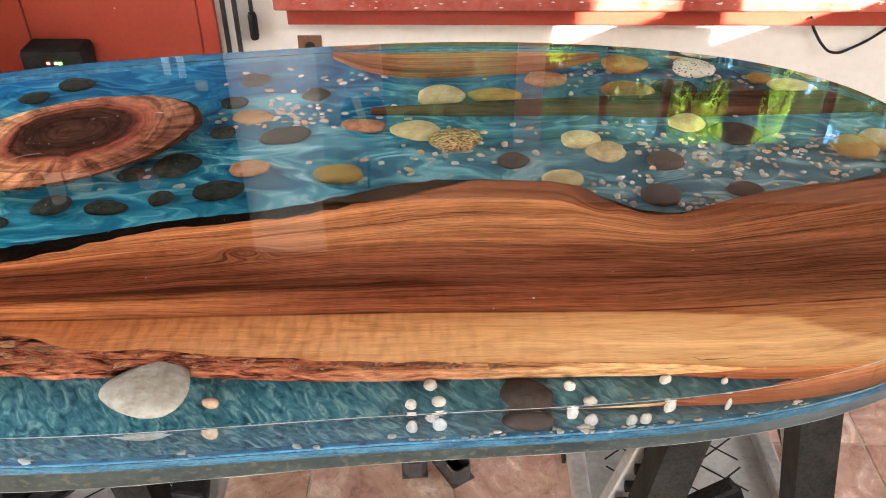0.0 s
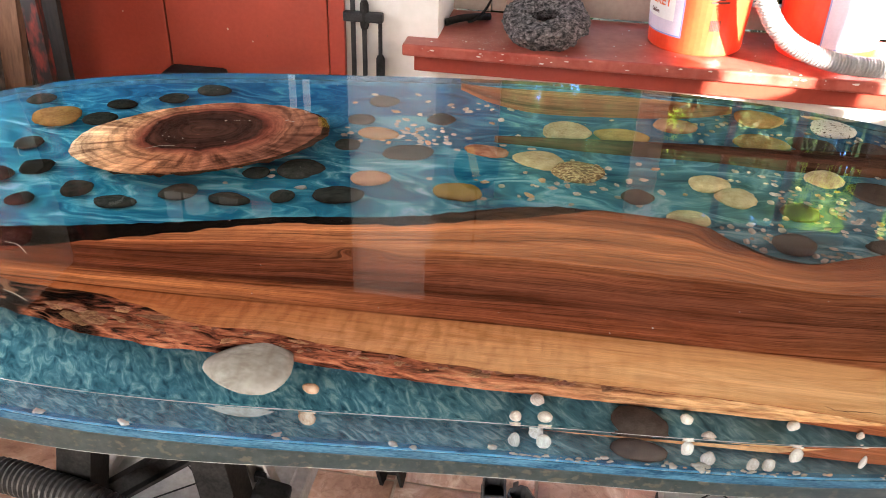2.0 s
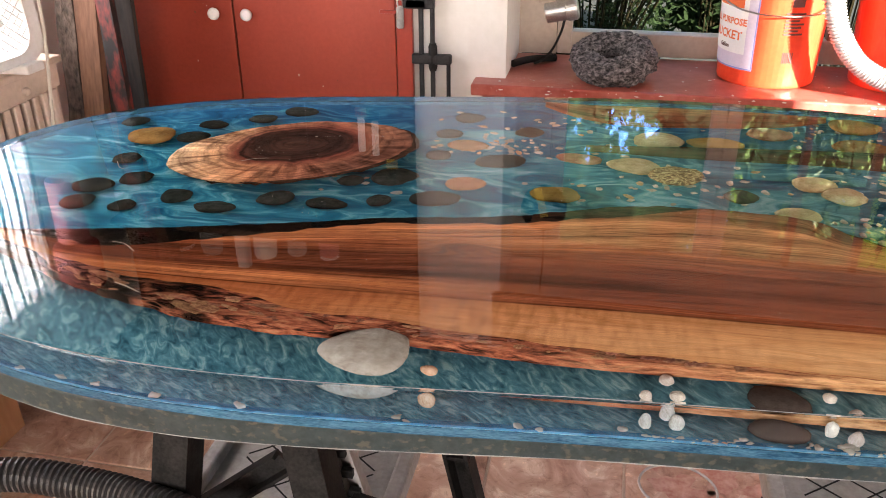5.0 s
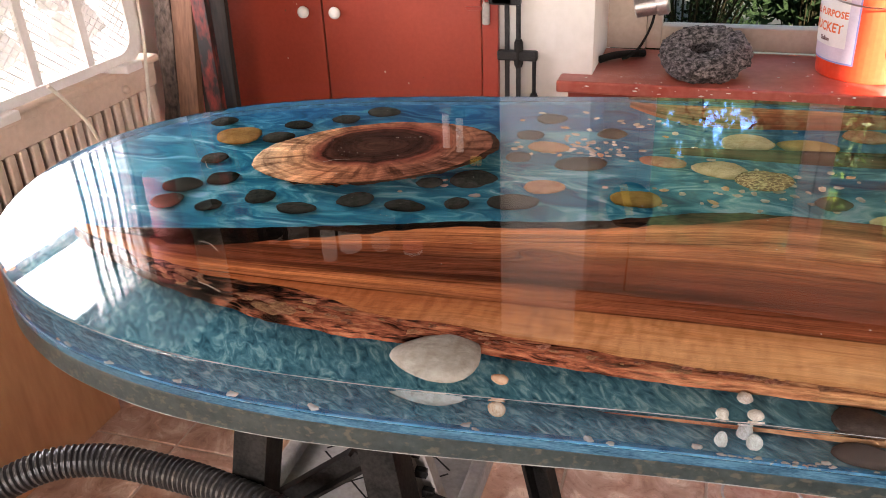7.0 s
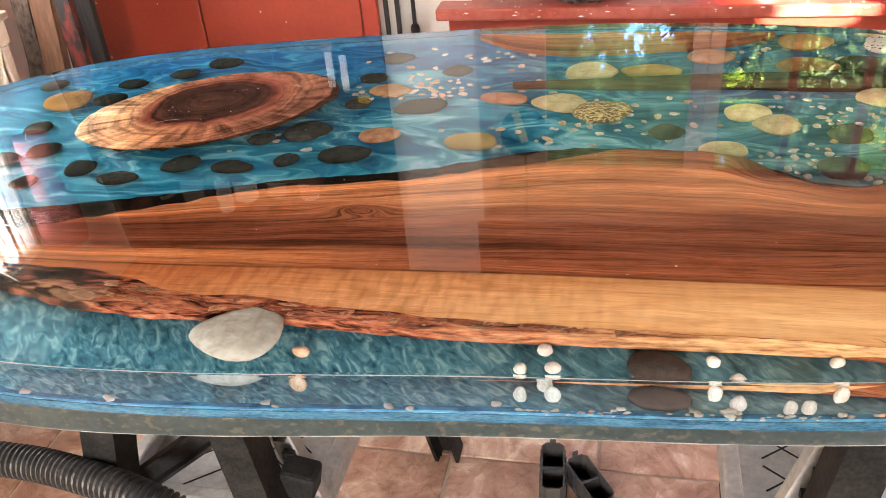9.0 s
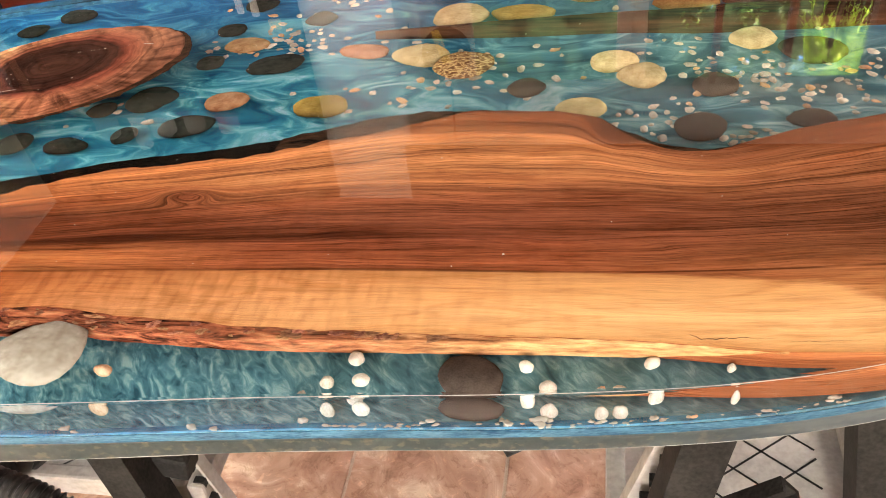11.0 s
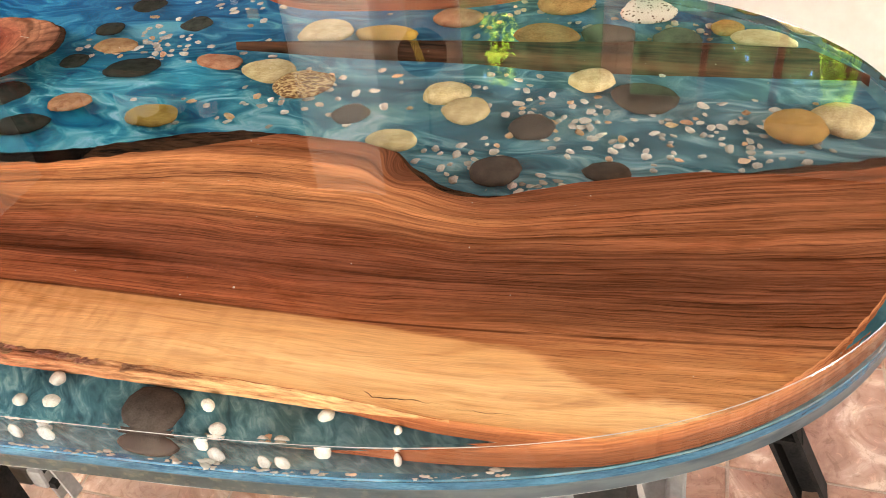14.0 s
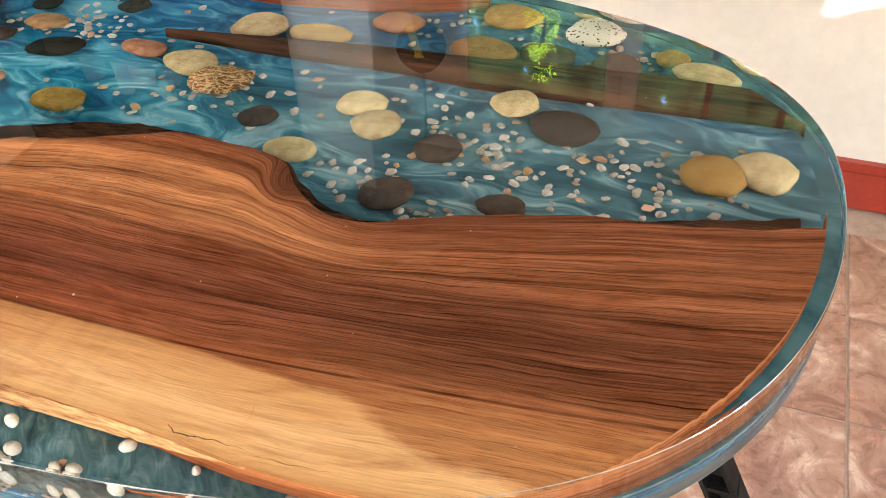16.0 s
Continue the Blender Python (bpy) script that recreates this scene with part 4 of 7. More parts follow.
# how wide the bark is along each edge
BACK_BARK = [(-0.79, 0.0), (-0.70, 0.035), (-0.60, 0.070), (-0.50, 0.056), (-0.40, 0.040), (-0.3, 0.034), (-0.1, 0.041), (0.0, 0.043), (0.045, 0.026), (0.08, 0.008), (0.2, 0.004), (0.25, 0.014), (0.30, 0.014), (0.36, 0.002), (0.52, 0.002), (0.60, 0.02), (0.74, 0.034)]
FRONT_BARK = [(-0.79, 0.0), (-0.70, 0.02), (-0.6, 0.034), (-0.53, 0.040), (-0.47, 0.056), (-0.42, 0.058), (-0.37, 0.044), (-0.315, 0.030), (-0.24, 0.020), (-0.13, 0.018), (0.0, 0.010), (0.12, 0.005), (0.25, 0.002), (0.36, 0.0), (0.74, 0.0)]
# where heartwood begins, and where the pale sapwood ends
HEART_LINE = [(-0.79, 1.0), (-0.62, 0.972), (-0.50, 0.970), (-0.35, 0.973), (-0.20, 0.980), (0.0, 0.988), (0.22, 0.992), (0.35, 1.0), (0.55, 1.021), (0.74, 1.045)]
PALE_END = [(-0.79, 1.0), (-0.62, 0.972), (-0.50, 0.970), (-0.35, 0.973), (-0.20, 0.980), (0.0, 0.988), (0.22, 0.991), (0.30, 0.990), (0.40, 0.984), (0.43, 0.972), (0.46, 0.957), (0.54, 0.953), (0.74, 0.93)]


def rim_gap(x):
    """The slab all but touches the rim at the front, and leaves a clear margin at the east end."""
    t = max(0.0, min(1.0, (x - 0.56) / 0.13))
    return 0.0022 + 0.014 * t * t * (3 - 2 * t)


def grain_at(x, y):
    """How far across the grain a point lies: 0 front edge, 0.29 heartwood line, 1 back edge."""
    lo, mid, hi = curve_at(FRONT_EDGE, x), curve_at(HEART_LINE, x), curve_at(BACK_EDGE, x)
    mid = max(mid, lo + 0.01)
    if y < mid:
        return 0.29 * (y - lo) / (mid - lo)
    bent = (y - mid) / max(hi - mid, 0.03)
    plain = (y - mid) / max(curve_at(PITH_SIDE, x) - mid, 0.03)
    t = plain + (bent - plain) * min(1.0, max(bent, 0.0)) ** 2
    knot = 0.20 * math.exp(-((x - 0.236) ** 2 + 0.6 * (y - 1.216) ** 2) / 0.0005)
    eye = -0.10 * math.exp(-(0.16 * (x + 0.20) ** 2 + (y - 1.096) ** 2) / 0.00016)
    return 0.29 + 0.71 * t + knot + eye


def walnut_slab():
    """A grid between the two live edges, trimmed to the rim at the east end; sides flare into the bark below."""
    bm = bmesh.new()
    uv = bm.loops.layers.uv.new("UVMap")
    zone = bm.loops.layers.uv.new("Zone")
    cols, rows = 340, 64
    info = {}
    grid = []
    for i in range(cols + 1):
        f = i / cols
        x = -0.785 + (0.7265 + 0.785) * (1 - (1 - f) ** 1.35)
        lo, hi = curve_at(FRONT_EDGE, x), curve_at(BACK_EDGE, x)
        torn = 0.010 * min(1.0, max(0.0, (0.06 - x) / 0.1)) * noise.noise((x * 11, 9, 0)) + 0.005 * min(1.0, max(0.0, (0.06 - x) / 0.1)) * noise.noise((x * 45, 7, 0))
        ylo = max(lo + 0.8 * curve_at(FRONT_BARK, x) + 0.0035 * noise.noise((x * 30, 0, 0)) * min(1.0, max(0.0, (0.4 - x) / 0.3)), rim_y(x, -1, rim_gap(x)))
        yhi = min(hi - 0.8 * curve_at(BACK_BARK, x) + 0.003 * noise.noise((x * 26, 5, 0)) + torn, rim_y(x, 1, 0.017))
        if yhi < ylo + 0.002:
            yhi = ylo + 0.002
        col = []
        for j in range(rows + 1):
            y = ylo + (yhi - ylo) * j / rows
            p = bm.verts.new((x, y, TOP - 0.0045))
            info[p] = (x, grain_at(x, y), y - curve_at(PALE_END, x), y - curve_at(HEART_LINE, x))
            col.append(p)
        grid.append(col)
    for a, b in zip(grid, grid[1:]):
        for j in range(rows):
            bm.faces.new((a[j], b[j], b[j + 1], a[j + 1]))
    # side walls down to the pigment
    loop = [c[0] for c in grid] + grid[-1][1:] + [c[-1] for c in reversed(grid[:-1])] + list(reversed(grid[0][1:-1]))
    down = []
    for p in loop:
        q = bm.verts.new((p.co.x, p.co.y, TOP - 0.037))
        info[q] = info[p]
        down.append(q)
    for k in range(len(loop)):
        n = (k + 1) % len(loop)
        bm.faces.new((loop[k], down[k], down[n], loop[n]))
    bm.faces.new(list(reversed(down)))
    below = set(down)
    for f in bm.faces:
        side = any(v in below for v in f.verts)
        for l in f.loops:
            u, v, behind, line = info[l.vert]
            l[uv].uv = (u, 0.24 + (TOP - l.vert.co.z) * 4 if side else v)
            l[zone].uv = (0.1 if side else behind, 0.1 if side else line)
    bmesh.ops.recalc_face_normals(bm, faces=bm.faces)
    return bm


part("walnut_slab", walnut_slab(), WALNUT, table, "live-edge walnut slab, pale sapwood to dark heartwood")


def bark_strip(edge, bark, side, x0, x1, slope, mat, seed):
    """Rough bark along a live edge: level with the slab at first, then sloping away and dropping to the pigment."""
    bm = bmesh.new()
    n, rows = int((x1 - x0) / 0.004), 9
    grid = []
    for i in range(n + 1):
        x = x0 + (x1 - x0) * i / n
        w, y = curve_at(bark, x) + 0.004 * min(1.0, (x1 - x) / 0.3 + 0.02), curve_at(edge, x)
        col = []
        for j in range(rows + 1):
            t = j / (rows - 1)
            calm = 1.0 if side > 0 else max(0.3, min(1.0, (-0.05 - x) / 0.25))
            rough = (noise.noise((x * 60, t * 3, seed)) * 0.003 + noise.noise((x * 17, t * 2, seed)) * 0.003) * calm
            yy = y + side * (w * (min(t, 1.0) - 1.0) + rough * min(1, t * 2))
            zz = TOP - 0.0042 - slope * min(t, 1) ** 1.5 + (noise.noise((x * 48, t * 4, seed + 3)) * 0.0022 + noise.noise((x * 120, t * 9, seed + 5)) * 0.0012) * (1.0 if 0 < j < rows else 0)
            if t < 0.35:
                zz = min(zz, TOP - 0.0075 + 0.0095 * t)
            if j == rows:
                zz, yy = TOP - (FLOOR_D + 0.001 if side > 0 else 0.006 + 0.030 * min(1.0, (x1 - x) / 0.12)), yy + side * 0.001
            yy = max(yy, rim_y(x, -1, 0.012)) if side < 0 else min(yy, rim_y(x, 1, 0.012))
            col.append(bm.verts.new((x, yy, max(min(zz, TOP - 0.0022), TOP - FLOOR_D - 0.001))))
        grid.append(col)
    for a, b in zip(grid, grid[1:]):
        for j in range(rows):
            bm.faces.new((a[j], b[j], b[j + 1], a[j + 1]))
    bmesh.ops.recalc_face_normals(bm, faces=bm.faces)
    return part("bark", bm, mat, table, smooth=False)


bark_strip(BACK_EDGE, BACK_BARK, 1, -0.785, -0.13, 0.012, BARK, 2.0)
bark_strip(BACK_EDGE, BACK_BARK, 1, -0.13, 0.10, 0.010, BARK_BROWN, 3.0)
bark_strip(BACK_EDGE, BACK_BARK, 1, 0.10, 0.38, 0.008, BARK_BROWN, 4.0)
bark_strip(BACK_EDGE, BACK_BARK, 1, 0.54, 0.705, 0.014, SUNKEN, 6.0)
bark_strip(FRONT_EDGE, FRONT_BARK, -1, -0.785, 0.36, 0.005, BARK_RED, 8.0)


def grain_crack(pts, wide):
    """A thin dark check in the wood, widest before its middle."""
    bm, rows = bmesh.new(), []
    for i in range(61):
        f = i / 60 * (len(pts) - 1)
        k = min(int(f), len(pts) - 2)
        a, b = Vector((*pts[k], 0)), Vector((*pts[k + 1], 0))
        c = a.lerp(b, f - k) + Vector((0, 0.0022 * noise.noise((f * 1.7, 3, 0)) + 0.0008 * noise.noise((f * 9, 5, 0)), TOP - 0.0043))
        w = wide * max(0.15, 1.0 - abs(i / 60 - 0.4) * 1.5) * (1 + 0.7 * noise.noise((f * 5, 0, 0)))
        rows.append([bm.verts.new(c + Vector((0.3 * o * w, o * w, -0.0006 * abs(o)))) for o in (-1, 0, 1)])
    for p, q in zip(rows, rows[1:]):
        for k in (0, 1):
            bm.faces.new((p[k], q[k], q[k + 1], p[k + 1]))
    return bm


for line, wide in (([(0.206, 1.234), (0.16, 1.218), (0.122, 1.205), (0.097, 1.185), (0.041, 1.169), (-0.007, 1.136), (-0.054, 1.108)], 0.0007),
                   ([(0.289, 0.922), (0.298, 0.918), (0.315, 0.919), (0.334, 0.921), (0.352, 0.921)], 0.0015), ([(0.362, 0.918), (0.39, 0.9205), (0.42, 0.923)], 0.0007), ([(0.338, 0.961), (0.343, 0.948), (0.340, 0.940), (0.343, 0.932)], 0.0003), ([(0.398, 0.950), (0.397, 0.939), (0.39, 0.925)], 0.0003)):
    part("grain_crack", grain_crack(line, wide), BARK_BROWN, table, "thin dark check across the grain")


def bark_chips(seed, edge, bark, side, x0, x1, count, big, mat):
    """Loose flakes of inner bark bedded in the black outer bark."""
    rng = random.Random(seed)
    shapes = []
    for _ in range(9):
        bm = bmesh.new()
        n = 9
        rim_pts = []
        for i in range(n):
            a = 2 * math.pi * i / n
            r = 0.5 * rng.uniform(0.4, 1.15)
            rim_pts.append((r * math.cos(a), r * math.sin(a)))
        top = [bm.verts.new((p, q, rng.uniform(0.3, 0.6))) for p, q in rim_pts]
        low = [bm.verts.new((p * 1.06, q * 1.06, -0.5)) for p, q in rim_pts]
        bm.faces.new(top)
        for i in range(n):
            bm.faces.new((top[i], low[i], low[(i + 1) % n], top[(i + 1) % n]))
        bmesh.ops.recalc_face_normals(bm, faces=bm.faces)
        shapes.append(mesh_of("bark_chip", bm, mat))
    for _ in range(count):
        x = rng.uniform(x0, x1)
        w = curve_at(bark, x)
        t = 0.22 + 0.78 * rng.random()
        y = curve_at(edge, x) - side * w * (1 - t) * 0.95
        y = max(y, rim_y(x, -1, 0.02)) if side < 0 else y
        size = rng.uniform(0.3, 1.0) ** 1.5 * big
        ob = new("bark_chip", rng.choice(shapes))
        ob.parent = table
        slope = (curve_at(edge, x + 0.02) - curve_at(edge, x - 0.02)) / 0.04
        ob.matrix_basis = Matrix.LocRotScale((x, y, TOP - 0.0042 - 0.004 * t), Euler((rng.uniform(-0.1, 0.1), rng.uniform(-0.06, 0.06), math.atan(slope) + rng.uniform(-0.3, 0.3))), (size, size * rng.uniform(0.22, 0.42), 0.003))


bark_chips(41, FRONT_EDGE, FRONT_BARK, -1, -0.66, -0.36, 36, 0.044, BARK_CHIP)
bark_chips(42, FRONT_EDGE, FRONT_BARK, -1, -0.40, 0.10, 46, 0.026, BARK_CHIP)



# oval slice of a branch, its rings showing
def slice_material():
    """A dark round heart off centre, red-brown round it, sapwood with radial checks: cream at the west tip, tan along the front, brown in the east."""
    m = material("branch_slice", (0.3, 0.13, 0.06), 0.5)
    links = m.node_tree.links

    def vecmath(kind, a, b=None):
        n = m.node_tree.nodes.new("ShaderNodeVectorMath")
        n.operation = kind
        wire(m, a, n.inputs[0])
        if b:
            n.inputs[1].default_value = b
        return n

    def calc(kind, a, b, c=0.0):
        n = m.node_tree.nodes.new("ShaderNodeMath")
        n.operation = kind
        for sock, v in zip(n.inputs, (a, b, c)):
            if isinstance(v, float):
                sock.default_value = v
            else:
                links.new(v, sock)
        return n.outputs[0]

    def spread(*axes, detail):
        n = m.node_tree.nodes.new("ShaderNodeCombineXYZ")
        for sock, (v, k) in zip(n.inputs, axes):
            links.new(calc('MULTIPLY', v, k), sock)
        return noise_tex(m, n, 1.0, detail)
    here = coords(m)
    wob = noise_tex(m, here, 11, 5.0, 0.6)
    wobble = calc('SUBTRACT', wob.outputs[0], 0.5)
    inner = vecmath('LENGTH', vecmath('MULTIPLY', vecmath('SUBTRACT', here, (0.006, 0.016, 0.0)), (1 / 0.090, 1 / 0.072, 0.0)))
    r = calc('MULTIPLY_ADD', wobble, 0.55, inner.outputs["Value"])
    outer = vecmath('LENGTH', vecmath('MULTIPLY', here, (1 / 0.179, 1 / 0.114, 0.0)))
    e = calc('MULTIPLY_ADD', wobble, 0.40, outer.outputs["Value"])
    sep = m.node_tree.nodes.new("ShaderNodeSeparateXYZ")
    wire(m, here, sep.inputs[0])
    x, y = sep.outputs["X"], sep.outputs["Y"]
    heart = ramp(m, calc('MULTIPLY', r, 0.5).node, [(0.0, (0.075, 0.030, 0.020)), (0.20, (0.052, 0.020, 0.014)), (0.34, (0.030, 0.012, 0.009)), (0.43, (0.060, 0.021, 0.014)), (0.47, (0.034, 0.012, 0.009)), (0.52, (0.20, 0.050, 0.031)), (0.60, (0.25, 0.072, 0.042)), (0.68, (0.29, 0.105, 0.060)), (0.80, (0.34, 0.150, 0.085))])
    side = calc('MULTIPLY_ADD', y, -0.35, x)
    sap = ramp(m, calc('MULTIPLY_ADD', side, 2.5, 0.5).node, [(0.06, (0.66, 0.45, 0.27)), (0.20, (0.54, 0.31, 0.165)), (0.36, (0.42, 0.19, 0.095)), (0.55, (0.30, 0.115, 0.062)), (0.75, (0.17, 0.064, 0.038))])
    # the sapwood is widest at the west tip and thin along the back
    rind = node(m, "ShaderNodeMapRange", From_Min=0.60, From_Max=0.80)
    links.new(calc('MULTIPLY_ADD', calc('MULTIPLY_ADD', x, -1.3, calc('MULTIPLY', y, -1.7)), 1.0, e), rind.inputs["Value"])
    base = mix(m, rind, heart, sap)
    # growth rings and radial checks
    rings = ramp(m, spread((r, 13.0), (x, 6.0), (y, 6.0), detail=3.0), [(0.38, (0.50, 0.44, 0.42)), (0.50, (1, 1, 1)), (0.64, (1.35, 1.32, 1.28))])
    angle = calc('ARCTAN2', y, calc('MULTIPLY', x, 0.62))
    rays = ramp(m, spread((angle, 9.0), (e, 1.6), detail=5.0), [(0.36, (0.26, 0.19, 0.17)), (0.45, (0.80, 0.75, 0.72)), (0.54, (1.04, 1.04, 1.04)), (0.64, (1.45, 1.50, 1.55))])
    blot = ramp(m, noise_tex(m, here, 34, 6.0, 0.65), [(0.34, (0.42, 0.36, 0.34)), (0.50, (1, 1, 1)), (0.66, (1.4, 1.38, 1.36))])
    flecks = ramp(m, noise_tex(m, coords(m, (0.6, 1.5, 1), turn=(0, 0, -0.5)), 150, 3.0), [(0.67, (1, 1, 1)), (0.73, (2.6, 2.6, 2.6))])
    a = mix(m, 0.75, base, rings, 'MULTIPLY')
    b = mix(m, rind, a, mix(m, 0.85, a, rays, 'MULTIPLY'))
    to_color(m, mix(m, 0.7, mix(m, 0.85, b, blot, 'MULTIPLY'), flecks, 'MULTIPLY'))
    return m


def disc_piece(cx, cy, a, b, turn, top_d, seed, flare=0.012, seg=96, pw=2.0):
    bm = bmesh.new()
    rings = []
    for f, d, out in ((0.0, top_d, 0), (0.35, top_d, 0), (0.7, top_d, 0), (1.0, top_d, 0), (1.0, top_d + 0.003, 0.004), (1.0, FLOOR_D + 0.0008, flare)):
        ring = []
        for i in range(seg):
            p = 2 * math.pi * i / seg
            w = 1 + 0.035 * noise.noise((math.cos(p) * 2, math.sin(p) * 2, seed)) + 0.02 * noise.noise((math.cos(p) * 9, math.sin(p) * 9, seed))
            c, s = math.cos(p), math.sin(p)
            k = (abs(c) ** pw + abs(s) ** pw) ** (-1 / pw) * w
            u, v = (a * f + out) * k * c, (b * f + out) * k * s
            ring.append((u * math.cos(turn) - v * math.sin(turn), u * math.sin(turn) + v * math.cos(turn), -d))
        rings.append(ring)
    vs = [[bm.verts.new(p) for p in r] for r in rings[1:]]
    mid = bm.verts.new(rings[0][0])
    for i in range(seg):
        bm.faces.new((mid, vs[0][i], vs[0][(i + 1) % seg]))
    for r, q in zip(vs, vs[1:]):
        for i in range(seg):
            bm.faces.new((r[i], q[i], q[(i + 1) % seg], r[(i + 1) % seg]))
    bmesh.ops.recalc_face_normals(bm, faces=bm.faces)
    return bm


slice_ob = part("branch_slice", disc_piece(0, 0, 0.179, 0.114, 0.0, 0.006, 3.0, -0.014), embedded(slice_material()), table, "oval slice of branch wood with dark growth rings")
slice_bark = bmesh.new()
ringed = []
for r, d in ((-0.003, 0.0072), (0.0015, 0.0085), (0.002, 0.013), (-0.012, FLOOR_D + 0.0008)):
    row = []
    for i in range(140):
        a = 2 * math.pi * i / 140
        w = 1 + 0.035 * noise.noise((math.cos(a) * 2, math.sin(a) * 2, 3.0)) + 0.02 * noise.noise((math.cos(a) * 9, math.sin(a) * 9, 3.0))
        o = r * (1.0 + 0.9 * noise.noise((math.cos(a) * 14, math.sin(a) * 14, d * 90)))
        o += 0.012 * max(0.0, math.cos(a + 0.45)) ** 3 * (1.0 if r > 0 else 0.0)
        row.append(slice_bark.verts.new(((0.1785 + o) * w * math.cos(a), (0.1135 + o) * w * math.sin(a), -d)))
    ringed.append(row)
for a, b in zip(ringed, ringed[1:]):
    for i in range(140):
        slice_bark.faces.new((a[i], b[i], b[(i + 1) % 140], a[(i + 1) % 140]))
part("bark", slice_bark, BARK_BROWN, slice_ob, "rough torn bark")
slice_ob.location, slice_ob.rotation_euler = (-0.505, 1.366, TOP), (0, 0, 0.50)


def plank_piece(name, near, far, x0, x1, top_d, mat, label, seed):
    """A sunken strip of live-edge wood between two edges."""
    bm = bmesh.new()
    uv, zone = bm.loops.layers.uv.new("UVMap"), bm.loops.layers.uv.new("Zone")
    n, rows, grid, info = int((x1 - x0) / 0.012), 10, [], {}
    for i in range(n + 1):
        x = x0 + (x1 - x0) * i / n
        a, b = curve_at(near, x), min(curve_at(far, x), rim_y(x, 1, 0.012))
        col = []
        for j in range(rows + 1):
            t = j / rows
            y = a + (b - a) * t
            crown_h = (1 - abs(2 * t - 1) ** 2.2)
            z = TOP - FLOOR_D - 0.001 + (FLOOR_D - top_d) * crown_h + 0.002 * noise.noise((x * 25, y * 90, seed))
            v = bm.verts.new((x, y, min(z, TOP - 0.002)))
            info[v] = (x, 0.35 + 0.6 * t)
            col.append(v)
        grid.append(col)
    for p, q in zip(grid, grid[1:]):
        for j in range(rows):
            f = bm.faces.new((p[j], q[j], q[j + 1], p[j + 1]))
    bm.faces.new(grid[-1] )
    bm.faces.new(list(reversed(grid[0])))
    for f in bm.faces:
        for l in f.loops:
            l[uv].uv, l[zone].uv = info[l.vert], (0.1, 0.1)
    bmesh.ops.recalc_face_normals(bm, faces=bm.faces)
    return part(name, bm, mat, table, label)


plank_piece("sunken_log", [(-0.08, 1.462), (0.1, 1.458), (0.24, 1.462), (0.34, 1.456), (0.45, 1.459), (0.6, 1.468), (0.712, 1.476)],
            [(-0.08, 1.470), (0.05, 1.497), (0.18, 1.516), (0.32, 1.529), (0.46, 1.546), (0.6, 1.549), (0.712, 1.544)], -0.078, 0.704, 0.012, SUNKEN, "long dark sunken strip of wood", 1.0)
plank_piece("sunken_offcut", [(-0.16, 1.665), (-0.10, 1.615), (-0.02, 1.588), (0.09, 1.597), (0.22, 1.622), (0.30, 1.660)],
            [(-0.16, 1.668), (-0.10, 1.69), (0.0, 1.70), (0.1, 1.70), (0.22, 1.69), (0.30, 1.668)], -0.158, 0.298, 0.006, WALNUT, "curved offcut of walnut by the rim", 2.0)


# river stones: (x, y, length, width, turn)
def stone_mesh(rng, flat=0.42, seg=22, rings=14, rough=0.07, egg=None):
    bm = bmesh.new()
    bmesh.ops.create_uvsphere(bm, u_segments=seg, v_segments=rings, radius=0.5)
    off = Vector((rng.uniform(0, 50), rng.uniform(0, 50), rng.uniform(0, 50)))
    skew = rng.uniform(-0.22, 0.22) if egg is None else egg
    for v in bm.verts:
        c = v.co
        c *= 1 + rough * 2.4 * noise.noise(c * 2.0 + off) + rough * noise.noise(c * 5 + off)
        c.y *= 1 + skew * c.x * 1.6
        c.z *= flat * 1.0
    return bm


def stones(rows, mat, label, thick=0.5, sink=0.3, seed=1, egg=None):
    rng = random.Random(seed)
    for x, y, length, width, turn in rows:
        me = mesh_of("stone", stone_mesh(rng, rough=0.07 if egg is None else 0.02, egg=egg), mat, True)
        ob = new("stone", me)
        ob.parent = table
        width = min(width, length * 1.1)
        tall = min(max(0.5 * min(length, width), 0.014) * thick * 2, 0.034)
        ob.scale = (length, width, tall / 0.42)
        ob.rotation_euler = (rng.uniform(-0.08, 0.08), rng.uniform(-0.08, 0.08), radians(turn))
        ob.location = (x, y, TOP - FLOOR_D + tall * (0.5 - sink))
        tagged(ob, label)


stones([(-0.682, 1.468, 0.049, 0.040, 0), (-0.613, 1.511, 0.049, 0.043, 0), (-0.562, 1.557, 0.056, 0.047, 5), (-0.817, 1.459, 0.046, 0.045, 0), (-0.688, 1.407, 0.054, 0.047, 10),
        (-0.745, 1.303, 0.043, 0.043, -10), (-0.691, 1.236, 0.047, 0.047, 0), (-0.662, 1.150, 0.035, 0.035, -20), (-0.606, 1.191, 0.043, 0.043, 20), (-0.542, 1.168, 0.058, 0.035, 5),
        (-0.473, 1.211, 0.048, 0.048, 35), (-0.402, 1.207, 0.057, 0.034, 0)],
       STONE_DARK, "smooth dark greenish-black river stone", 0.5, 0.3, 11)
